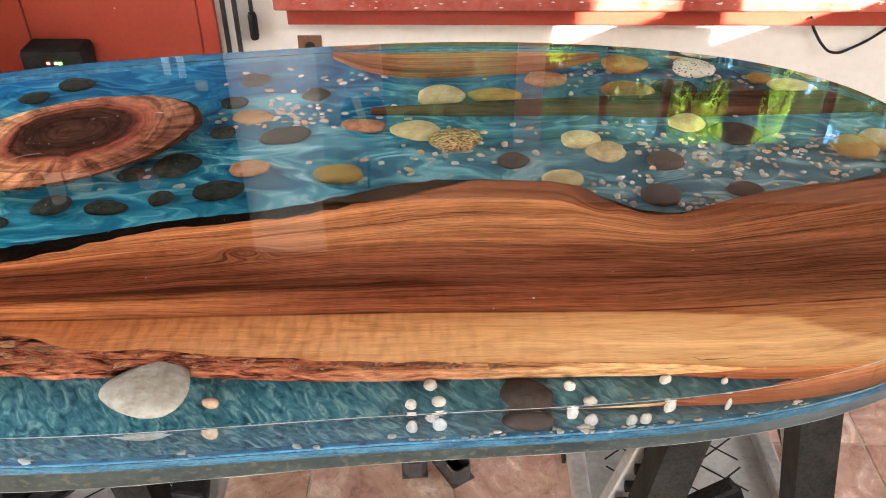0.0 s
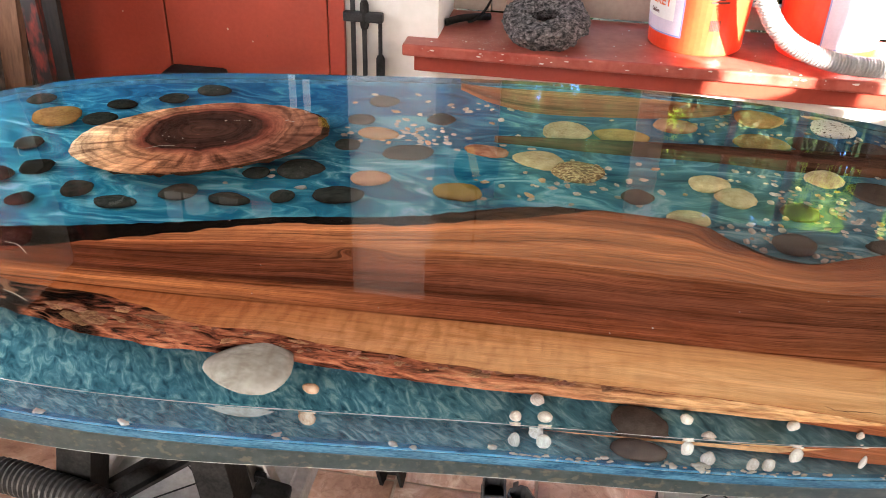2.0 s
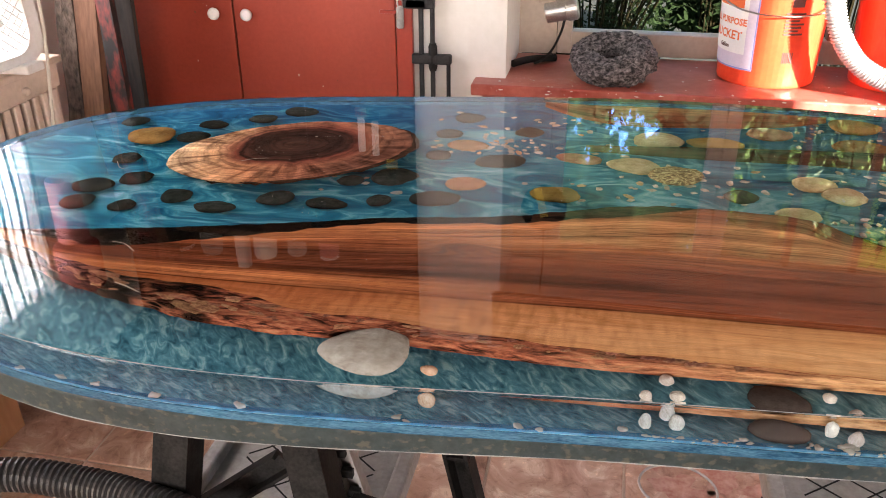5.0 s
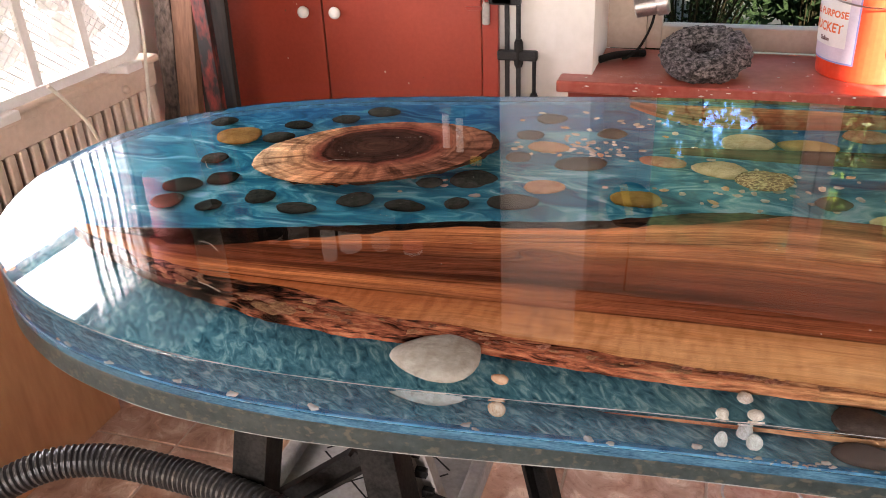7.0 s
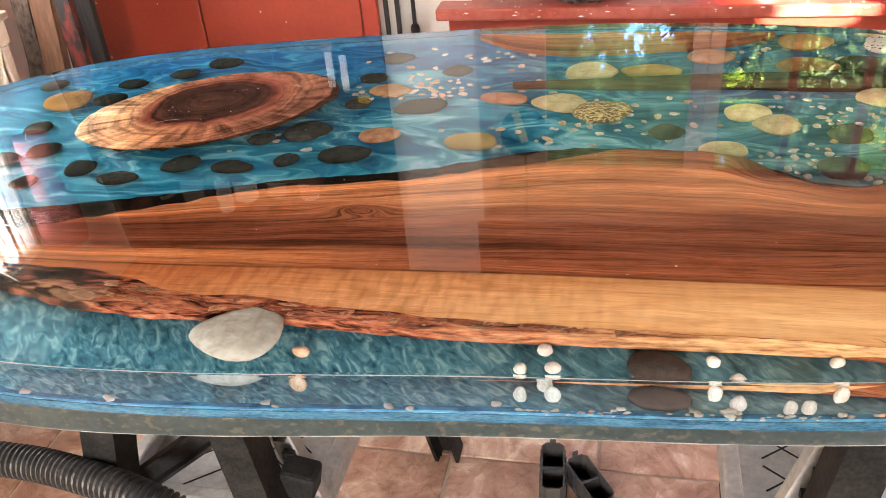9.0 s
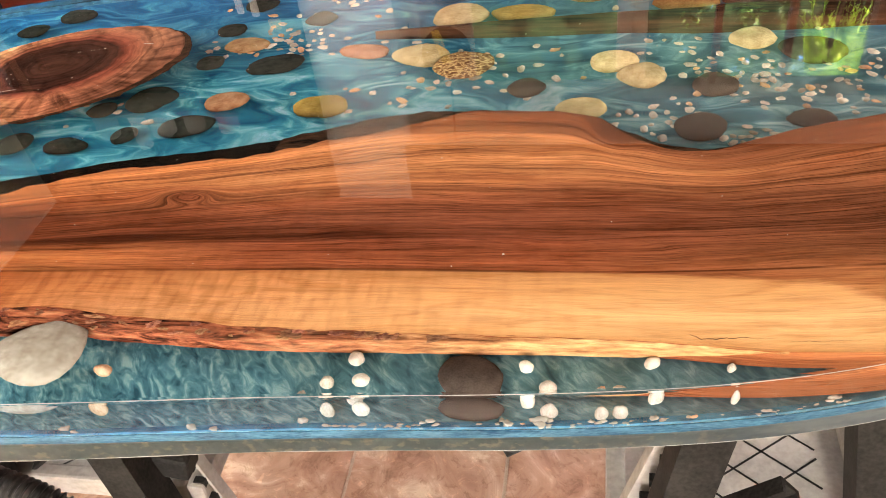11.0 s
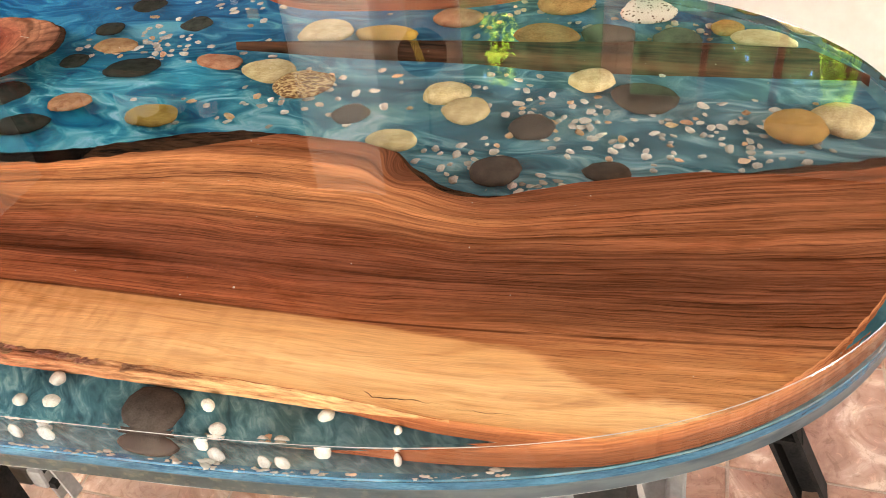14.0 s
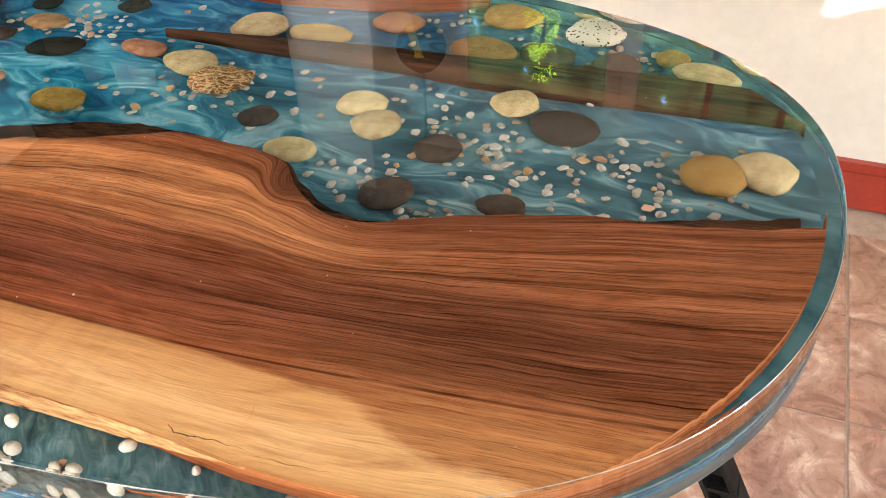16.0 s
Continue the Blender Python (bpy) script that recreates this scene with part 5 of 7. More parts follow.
stones([(-0.735, 1.202, 0.058, 0.051, 0), (-0.728, 1.150, 0.045, 0.045, 0), (-0.393, 1.287, 0.037, 0.037, 0), (-0.336, 1.229, 0.034, 0.034, 0), (-0.340, 1.302, 0.052, 0.047, 5),
        (-0.294, 1.497, 0.044, 0.041, 0), (-0.170, 1.526, 0.043, 0.043, 20), (-0.274, 1.578, 0.049, 0.046, 15), (-0.292, 1.403, 0.038, 0.038, 0), (-0.199, 1.394, 0.075, 0.048, 15),
        (-0.337, 1.314, 0.065, 0.053, 10), (-0.266, 1.248, 0.071, 0.047, 10)],
       STONE_DARK, "smooth dark greenish-black river stone", 0.5, 0.3, 12)
stones([(0.133, 1.328, 0.044, 0.044, 10), (0.347, 1.329, 0.052, 0.052, -15), (0.324, 1.242, 0.055, 0.055, -5), (0.437, 1.256, 0.053, 0.038, -5), (0.463, 1.405, 0.077, 0.064, -15),
        (0.405, 1.553, 0.076, 0.063, -15), (0.492, 1.551, 0.057, 0.051, -5), (0.495, 1.557, 0.052, 0.052, 0), (0.134, 1.483, 0.052, 0.037, -5), (0.121, 0.885, 0.055, 0.045, -8)],
       STONE_SLATE, "flat dark brown river stone", 0.45, 0.3, 13)
stones([(-0.756, 1.399, 0.076, 0.076, -8), (-0.109, 1.289, 0.067, 0.052, 5), (0.329, 1.541, 0.085, 0.067, -3), (0.112, 1.522, 0.083, 0.055, 3), (0.552, 1.587, 0.041, 0.041, -3),
        (0.624, 1.364, 0.067, 0.066, -10), (0.338, 1.639, 0.080, 0.066, 0)],
       STONE_OCHRE, "rounded ochre-yellow river stone", 0.55, 0.25, 14)
stones([(0.234, 1.386, 0.058, 0.051, -5), (0.265, 1.351, 0.056, 0.056, 0), (0.198, 1.279, 0.057, 0.044, 15), (0.399, 1.436, 0.055, 0.055, 20), (0.595, 1.556, 0.080, 0.050, -8),
        (0.670, 1.384, 0.064, 0.063, -10), (-0.007, 1.410, 0.075, 0.058, -3), (0.029, 1.521, 0.076, 0.076, 0), (0.573, 1.642, 0.055, 0.036, -30), (0.647, 1.591, 0.039, 0.027, -35),
        (0.442, 1.678, 0.066, 0.036, -12)],
       STONE_CREAM, "rounded cream-coloured river stone", 0.55, 0.25, 15)
stones([(-0.255, 1.450, 0.062, 0.045, 5), (-0.233, 1.304, 0.059, 0.042, 8), (-0.086, 1.427, 0.069, 0.040, -3), (0.200, 1.581, 0.067, 0.057, -5)],
       STONE_PEACH, "flat peach-coloured river stone", 0.5, 0.25, 16)


def spotted_material():
    m = material("spotted_stone", (0.7, 0.66, 0.56), 0.6)
    v = node(m, "ShaderNodeTexVoronoi", Scale=12.0, Randomness=1.0)
    wire(m, coords(m, (1, 1, 0.5)), v.inputs["Vector"])
    n = noise_tex(m, coords(m), 6, 3.0)
    k = mix(m, 0.12, v, n)
    to_color(m, ramp(m, k, [(0.27, (0.06, 0.035, 0.02)), (0.33, (0.58, 0.52, 0.42))], 2))
    return m


def veined_material():
    m = material("veined_stone", (0.2, 0.1, 0.04), 0.6)
    wob = noise_tex(m, coords(m), 5.0, 2.0)
    add = m.node_tree.nodes.new("ShaderNodeVectorMath")
    add.operation = 'MULTIPLY_ADD'
    add.inputs[1].default_value = (0.6, 0.6, 0.2)
    wire(m, wob, add.inputs[0], 1)
    wire(m, coords(m, (1.0, 2.6, 0.5), turn=(0, 0, 0.4)), add.inputs[2])
    v = node(m, "ShaderNodeTexVoronoi", Scale=5.6)
    v.feature = 'DISTANCE_TO_EDGE'
    wire(m, add, v.inputs["Vector"])
    to_color(m, ramp(m, v, [(0.02, (0.55, 0.39, 0.19)), (0.08, (0.30, 0.165, 0.070)), (0.22, (0.13, 0.062, 0.028))]))
    return m


stones([(0.451, 1.622, 0.073, 0.069, -5)], embedded(spotted_material()), "white river stone with dark brown spots", 0.6, 0.2, 17)
stones([(0.050, 1.383, 0.079, 0.062, 20)], embedded(veined_material()), "brown river stone with a web of golden veins", 0.55, 0.25, 18)
stones([(-0.255, 0.882, 0.090, 0.074, 6)], STONE_GREY, "large pale grey egg-shaped river stone", 0.46, -0.10, 26, 0.5)

# white pebbles of the front strip
stones([(0.025, 0.897, 0.0131, 0.0148, 60), (0.007, 0.871, 0.0115, 0.0107, 50), (0.034, 0.875, 0.0139, 0.0115, 20), (0.164, 0.897, 0.0123, 0.0098, -20),
        (0.182, 0.877, 0.0131, 0.0107, 0), (0.222, 0.874, 0.0107, 0.0066, 0), (0.236, 0.877, 0.0123, 0.0082, 0), (0.261, 0.906, 0.0131, 0.0098, 30), (0.320, 0.904, 0.0066, 0.0066, 0)],
       PEBBLE, "small white pebble", 0.6, 0.1, 21)
stones([(-0.189, 0.871, 0.017, 0.011, -10)], PEBBLE_ORANGE, "small ochre pebble", 0.6, 0.1, 22)


PEBBLES = {"made": 0}
REST = {0: bmesh.new(), 1: bmesh.new()}


def pebble(shapes, which, rng, m):
    """One pebble as a part of its own, or, past the first few hundred, joined with the rest."""
    me = rng.choice(shapes[which])
    PEBBLES["made"] += 1
    if PEBBLES["made"] <= 290:
        ob = new("pebble", me)
        ob.parent = table
        ob.matrix_basis = m
        return
    bm = REST[which]
    first = len(bm.verts)
    bm.from_mesh(me)
    bm.verts.ensure_lookup_table()
    bmesh.ops.transform(bm, matrix=m, verts=bm.verts[first:])


def pebble_shapes(rng, flat):
    return [[mesh_of("pebble", stone_mesh(rng, flat, 10, 7, 0.26), mat, True) for _ in range(8)] for mat in (PEBBLE, PEBBLE_ORANGE)]


def scatter(seed, patches):
    """Small pebbles lying on the pigment: (x, y, reach along x, reach along y, how many)."""
    rng = random.Random(seed)
    shapes = pebble_shapes(rng, 0.65)
    placed = []
    for x, y, rx, ry, count in patches:
        made = tries = 0
        while made < count and tries < count * 30:
            tries += 1
            px, py = rng.gauss(x, rx * 0.5), rng.gauss(y, ry * 0.5)
            size = rng.uniform(0.0050, 0.0110)
            if py < curve_at(BACK_EDGE, px) + 0.008 or py > rim_y(px, 1, 0.02) or px > 0.69:
                continue
            if any((px - a) ** 2 + (py - b) ** 2 < (0.5 * (size + c)) ** 2 for a, b, c in placed):
                continue
            placed.append((px, py, size))
            m = Matrix.LocRotScale((px, py, TOP - FLOOR_D + size * 0.22), Euler((rng.uniform(-0.3, 0.3), rng.uniform(-0.3, 0.3), rng.uniform(0, 3.14))), (size * rng.uniform(1, 1.6), size, size * rng.uniform(0.6, 0.9)))
            pebble(shapes, 1 if rng.random() < 0.12 else 0, rng, m)
            made += 1


scatter(5, [(-0.19, 1.46, 0.10, 0.05, 46), (-0.14, 1.58, 0.14, 0.06, 24), (0.02, 1.33, 0.14, 0.05, 26), (0.0, 1.47, 0.12, 0.03, 12), (0.15, 1.40, 0.2, 0.05, 22), (0.29, 1.27, 0.07, 0.06, 24),
            (0.36, 1.38, 0.1, 0.06, 40), (0.46, 1.33, 0.14, 0.08, 56), (0.56, 1.36, 0.12, 0.06, 30), (0.372, 1.222, 0.03, 0.015, 12), (0.52, 1.58, 0.12, 0.05, 26), (0.28, 1.60, 0.14, 0.05, 26), (-0.36, 1.28, 0.1, 0.05, 8), (0.60, 1.31, 0.08, 0.04, 14)])


def rim_pebbles(seed):
    """Pebbles on the pigment close behind the clear front edge."""
    rng = random.Random(seed)
    shapes = pebble_shapes(rng, 0.7)
    for k in range(110):
        phi = rng.uniform(radians(196), radians(300)) if k < 24 else rng.uniform(radians(274), radians(304))
        p = rim(phi, rng.uniform(0.005, 0.022) if k < 44 else rng.uniform(0.003, 0.011))
        size = rng.uniform(0.006, 0.011) if k < 24 else rng.uniform(0.003, 0.0075) if k < 44 else rng.uniform(0.002, 0.0055)
        m = Matrix.LocRotScale((p.x, p.y, TOP - FLOOR_D + size * 0.25), Euler((0, 0, rng.uniform(0, 3.14))), (size * 1.3, size, size * 0.75))
        pebble(shapes, 1 if rng.random() < 0.08 else 0, rng, m)


rim_pebbles(9)
for which, mat in ((0, PEBBLE), (1, PEBBLE_ORANGE)):
    tagged(part("pebbles", REST[which], mat, table, smooth=True), "many small pebbles on the pigment", kind="stuff")

# specks of dust caught near the surface
dust = random.Random(77)
SPECKS = [(0.136, 1.012), (-0.024, 1.007), (0.02, 0.955), (-0.15, 0.99), (0.33, 1.10), (0.23, 1.06)] + [(dust.uniform(-0.5, 0.6), dust.uniform(0.97, 1.2)) for _ in range(26)]
for x, y in SPECKS:
    bm = bmesh.new()
    bmesh.ops.create_icosphere(bm, subdivisions=1, radius=0.0013 if x == 0.136 else dust.uniform(0.0003, 0.0008))
    speck = part("speck", bm, PEBBLE, table, "tiny white speck in the resin")
    speck.location = (x, y, TOP - 0.0028)
for _ in range(90):
    x = dust.uniform(-0.75, 0.62)
    bm = bmesh.new()
    bmesh.ops.create_icosphere(bm, subdivisions=1, radius=dust.uniform(0.0003, 0.0009))
    speck = part("speck", bm, PEBBLE, table, "tiny white speck in the resin")
    speck.location = (x, dust.uniform(curve_at(BACK_EDGE, x) - 0.04, rim_y(x, 1, 0.03)), TOP - 0.0028)
# white dots set in rows in place of glints on the branch slice
for k in range(26):
    f = dust.random()
    u, v = (0.018 + 0.117 * f, 0.045 - 0.027 * f) if k < 12 else (-0.064 + 0.10 * f, 0.017 - 0.075 * f + 0.02 * f * f) if k < 20 else (dust.uniform(-0.17, 0.0), dust.uniform(-0.06, 0.06))
    bm = bmesh.new()
    bmesh.ops.create_icosphere(bm, subdivisions=1, radius=dust.uniform(0.0004, 0.0010))
    speck = part("speck", bm, PEBBLE, table, "tiny white speck in the resin")
    speck.location = (-0.505 + 0.8776 * u - 0.4794 * v, 1.366 + 0.4794 * u + 0.8776 * v, TOP - 0.0045)
for run in (((-0.603, 1.030), (-0.585, 1.027), (-0.565, 1.012)), ((-0.548, 0.942), (-0.532, 0.937), (-0.512, 0.928)), ((-0.735, 1.265), (-0.72, 1.245), (-0.71, 1.24)), ((-0.56, 1.30), (-0.545, 1.312), (-0.525, 1.318)), ((-0.40, 1.44), (-0.385, 1.438))):
    part("fibre", tube(bmesh.new(), [(x, y, TOP - 0.0012) for x, y in run], 0.0005, 5), PEBBLE, table, "fine white fibre caught in the resin")


# ---- sawhorses under the table ----
def leg(bm, a, b, w0, w1, d, flip=1):
    """A tapered channel-shaped leg from a (top) to b (foot)."""
    a, b = Vector(a), Vector(b)
    dirn = (b - a).normalized()
    u = Vector((1, 0, 0)) - dirn * dirn.x
    u.normalize()
    v = dirn.cross(u) * flip
    prof = [(-1, -1), (1, -1), (1, 1), (0.72, 1), (0.62, -0.35), (-0.62, -0.35), (-0.72, 1), (-1, 1)]
    r0 = [bm.verts.new(a + u * (p * w0 / 2) + v * (q * d / 2)) for p, q in prof]
    r1 = [bm.verts.new(b + u * (p * w1 / 2) + v * (q * d / 2)) for p, q in prof]
    n = len(prof)
    for i in range(n):
        bm.faces.new((r0[i], r0[(i + 1) % n], r1[(i + 1) % n], r1[i]))
    bm.faces.new(list(reversed(r0)))
    bm.faces.new(r1)
    bmesh.ops.recalc_face_normals(bm, faces=bm.faces)
    return bm


def sawhorse(x, y0, y1, back):
    top = TOP - UNDER_D - sag(UNDER_D, x)
    ob = empty("sawhorse", "folding black plastic sawhorse with a grey tray under the table", "sawhorse", "sawhorses under the table", (x, (y0 + y1) / 2, 0))
    h = (y1 - y0) / 2
    part("beam", boxed(-0.045, -h + 0.09, top - 0.075, 0.045, h - 0.06, top - 0.0005, bevel=0.008), BLACK_PLASTIC, ob)
    for sy in (-1, 1):
        for sx in (-1, 1):
            a, b = Vector((sx * 0.06, sy * (h - 0.07), top - 0.012)), Vector((sx * (0.19 if sy < 0 else back[(sx + 1) // 2]), sy * h - (0.02 if sy > 0 else 0), 0.0))
            lg = part("leg", leg(bmesh.new(), a, b, 0.046, 0.052, 0.05, sy), BLACK_PLASTIC, ob)
            for f in (0.22, 0.5, 0.78) if sy > 0 else ():
                c = a.lerp(b, f)
                part("web", boxed(c.x - 0.028, c.y - 0.02, c.z - 0.004, c.x + 0.028, c.y + 0.024, c.z + 0.004), BLACK_PLASTIC, lg)
    tray = part("tray", boxed(-0.15, -h + 0.10, 0.40, 0.15, h - 0.10, 0.415, bevel=0.004), GREY_PLASTIC, ob, "grey plastic tray with crossing grooves")
    for x0, x1, ya, yb in ((-0.165, -0.14, -h + 0.08, h - 0.08), (0.14, 0.165, -h + 0.08, h - 0.08), (-0.139, 0.139, -h + 0.08, -h + 0.105), (-0.139, 0.139, h - 0.105, h - 0.08)):
        part("tray_rim", boxed(x0, ya, 0.395, x1, yb, 0.435, bevel=0.005), GREY_PLASTIC, tray)
    # thin black strips laid on top in place of the shade inside grooves
    for k in range(6):
        for s in (-1, 1):
            y = -h + 0.17 + k * (2 * h - 0.34) / 5
            part("groove_shade", boxed(-0.135, -0.0013, 0.0, 0.135, 0.0013, 0.0012, m=Matrix.Translation((0, y, 0.4146)) @ Matrix.Rotation(s * radians(38), 4, 'Z')), BLACK_PLASTIC, tray)
    for sx in (-1, 1):
        rack = part("brace", leg(bmesh.new(), (sx * 0.05, -h + 0.13, top - 0.04), (sx * 0.175, -h + 0.10, 0.36), 0.03, 0.03, 0.02), GREY_PLASTIC, ob, "grey toothed folding brace")
        for k in range(12):
            c = Vector((sx * 0.05, -h + 0.118, top - 0.04)).lerp(Vector((sx * 0.175, -h + 0.088, 0.36)), 0.08 + k * 0.075)
            part("tooth", boxed(c.x - 0.004, c.y - 0.006, c.z - 0.006, c.x + 0.012, c.y + 0.004, c.z + 0.006), BLACK_PLASTIC, rack)
    part("latch", boxed(0.015, -h + 0.06, 0.50, 0.065, -h + 0.10, 0.545, bevel=0.006, m=Matrix.Rotation(radians(12), 4, 'Y')), BLACK_PLASTIC, ob)
    part("strut", leg(bmesh.new(), (0.03, -h + 0.10, 0.56), (-0.16, -h + 0.10, 0.40), 0.035, 0.035, 0.02), BLACK_PLASTIC, ob)
    return ob


sawhorse(-0.47, 0.97, 1.60, (0.21, 0.21))
sawhorse(0.40, 0.92, 1.56, (0.08, 0.42))


# ---- cupboard on the far wall ----
def cupboard():
    y = WALL_Y
    ob = empty("cupboard", "built-in wall cupboard with brick-red painted double doors", "cupboard", at=(-1.166, y, 0))
    part("stile", boxed(0.495, -0.022, 0.0, 0.542, -0.001, 1.02, bevel=0.003), RED, ob)
    part("stile", boxed(-0.475, -0.022, 0.0, -0.443, -0.001, 1.02, bevel=0.003), RED, ob)
    part("head_rail", boxed(-0.443, -0.022, 0.972, 0.495, -0.001, 1.02, bevel=0.003), RED, ob)
    for side, x0, x1 in ((-1, -0.441, -0.0025), (1, 0.0025, 0.493)):
        d = part("door", boxed(x0, -0.024, 0.09, x1, -0.002, 0.970, bevel=0.003), RED, ob)
        part("knob", lathe(bmesh.new(), [(0.007, 0), (0.007, 0.012), (0.016, 0.018), (0.0185, 0.025), (0.016, 0.032), (0.008, 0.036)], 24,
                           Matrix.Translation((side * 0.051, -0.024, 0.823)) @ Matrix.Rotation(radians(90), 4, 'X')), KNOB_WHITE, d, "round white ceramic knob", True)
    rng = random.Random(31)
    for _ in range(16):
        x, z, r = rng.uniform(-0.42, 0.47), rng.uniform(0.5, 0.95), rng.uniform(0.001, 0.0035)
        nick = bmesh.new()
        nick.faces.new([nick.verts.new((x + r * rng.uniform(0.5, 1.3) * math.cos(a), -0.0246, z + 1.6 * r * rng.uniform(0.4, 1.2) * math.sin(a))) for a in (0, 1.05, 2.1, 3.14, 4.2, 5.2)])
        part("paint_nick", nick, CREAM_PAINT if rng.random() < 0.6 else BOARD_BROWN, ob, "small chip in the paint")
    part("plinth", boxed(-0.475, -0.018, 0.0, 0.495, -0.001, 0.088), RED, ob)
    b = part("bolt", boxed(0.45, -0.032, 0.838, 0.515, -0.024, 0.848, bevel=0.002), RED, ob, "red-painted sliding bolt")
    return ob


cupboard()
slab("panelling", CEILING, [(-1.655 + 0.172 * k, WALL_Y - 0.020, 1.022, -1.655 + 0.172 * k + 0.169, WALL_Y - 0.001, 2.055) for k in range(6)], "dark stained board panelling above the cupboard")


def wall_shelf():
    ob = empty("wall_shelf", "narrow dark board shelf on the panelling above the cupboard", "shelf", at=(-1.23, WALL_Y - 0.025, 1.655))
    part("board", boxed(-0.40, -0.12, -0.018, 0.40, 0.0, 0.0, bevel=0.002), BOARD_BROWN, ob)
    for x in (-0.3, 0.3):
        part("bracket", boxed(x - 0.008, -0.10, -0.09, x + 0.008, -0.0005, -0.0185), BLACK_METAL, ob)
    return ob


wall_shelf()


def small_jar(x, w, h, mat, lid, label):
    ob = empty("jar", label, "jar", "jars on the shelf", (x, WALL_Y - 0.085, 1.655))
    part("body", lathe(bmesh.new(), [(w * 0.44, 0.0), (w * 0.5, 0.004), (w * 0.5, h * 0.8), (w * 0.42, h * 0.86)], 24), mat, ob, smooth=False)
    part("lid", lathe(bmesh.new(), [(w * 0.45, h * 0.862), (w * 0.46, h * 0.87), (w * 0.46, h * 0.98), (w * 0.43, h)], 24), lid, ob)
    return ob


for jx, jw, jh, jm, jl, jt in ((-1.56, 0.08, 0.13, GREY_PLASTIC, BLACK_PLASTIC, "small grey plastic jar with a black lid"), (-1.42, 0.09, 0.09, BLACK_PLASTIC, GREY_PLASTIC, "squat black plastic jar with a grey lid"),
                               (-1.31, 0.07, 0.10, GREY_PLASTIC, GREY_PLASTIC, "small grey plastic jar with a grey lid"), (-1.20, 0.05, 0.14, WHITE_PLASTIC, WHITE_PLASTIC, "slim white plastic jar with a white lid"),
                               (-1.12, 0.075, 0.11, WHITE_PLASTIC, BLACK_PLASTIC, "white plastic jar with a black lid"), (-1.01, 0.06, 0.09, GREY_PLASTIC, BLACK_PLASTIC, "small grey plastic jar with a black lid"),
                               (-0.90, 0.065, 0.08, PINK, WHITE_PLASTIC, "small pink plastic jar with a white lid")):
    small_jar(jx, jw, jh, jm, jl, jt)


def hanging_brush(x, z0, z1, mat, tip, label):
    ob = empty("paint_brush", label, "brush", "brushes hung on the dark panelling", (x, WALL_Y - 0.04, z0))
    h = z1 - z0
    part("handle", boxed(-0.011, -0.005, 0.03, 0.011, 0.005, h, bevel=0.004), mat, ob)
    part("bristles", boxed(-0.017, -0.006, 0.0, 0.017, 0.006, 0.0295, bevel=0.002), tip, ob)
    part("nail", lathe(bmesh.new(), [(0.002, 0), (0.002, 0.02)], 8, Matrix.Translation((0, 0.016, h - 0.012)) @ Matrix.Rotation(radians(90), 4, 'X')), STEEL, ob)
    return ob


hanging_brush(-0.785, 1.24, 1.38, WHITE_PLASTIC, BOARD_BROWN, "flat paint brush with a white handle hung on the dark panelling")
hanging_brush(-0.742, 1.25, 1.39, WHITE_PLASTIC, BLACK_PLASTIC, "flat paint brush with a white handle hung on the dark panelling")
hanging_brush(-0.692, 1.40, 1.50, BLACK_PLASTIC, YELLOW, "black-handled brush with a yellow tip hung on the panelling")


def padlock_cylinder():
    ob = empty("hasp", "grey steel hasp hanging at the cupboard edge", "hasp", at=(-0.655, WALL_Y - 0.035, 0.80))
    part("body", lathe(bmesh.new(), [(0.008, 0), (0.011, 0.004), (0.011, 0.055), (0.007, 0.062)], 16), GREY_PLASTIC, ob, smooth=True)
    part("loop", tube(bmesh.new(), [(-0.006, 0, 0.06), (-0.006, 0, 0.078), (0.006, 0, 0.078), (0.006, 0.012, 0.062)], 0.0025, 6), STEEL, ob)
    return ob


padlock_cylinder()


def bar_clamp(x, ztop, zbottom, jaw_z, reach, label):
    ob = empty("bar_clamp", label, "clamp", "bar clamps on the wall", (x, WALL_Y - 0.02, 0))
    part("bar", boxed(-0.0065, -0.004, zbottom, 0.0065, 0.004, ztop, bevel=0.001), BLACK_METAL, ob)
    part("fixed_jaw", boxed(-0.05, -0.012, ztop - 0.03, 0.018, 0.012, ztop, bevel=0.004), BLACK_METAL, ob)
    j = part("sliding_jaw", boxed(-reach * 0.55, -0.012, jaw_z - 0.014, reach * 0.5, 0.012, jaw_z + 0.014, bevel=0.004), BLACK_METAL, ob)
    part("screw", lathe(bmesh.new(), [(0.006, 0), (0.006, 0.11)], 12, Matrix.Translation((reach * 0.42, 0, jaw_z - 0.115))), BLACK_METAL, j)
    part("handle", lathe(bmesh.new(), [(0.010, 0), (0.013, 0.01), (0.013, 0.07), (0.009, 0.08)], 12, Matrix.Translation((reach * 0.42, 0, jaw_z - 0.19))), BLACK_PLASTIC, j, smooth=True)
    return ob


bar_clamp(-0.565, 1.08, 0.42, 0.712, 0.11, "long black steel bar clamp hanging on the wall")
bar_clamp(-0.598, 0.885, 0.32, 0.868, 0.08, "black steel bar clamp hanging on the wall")


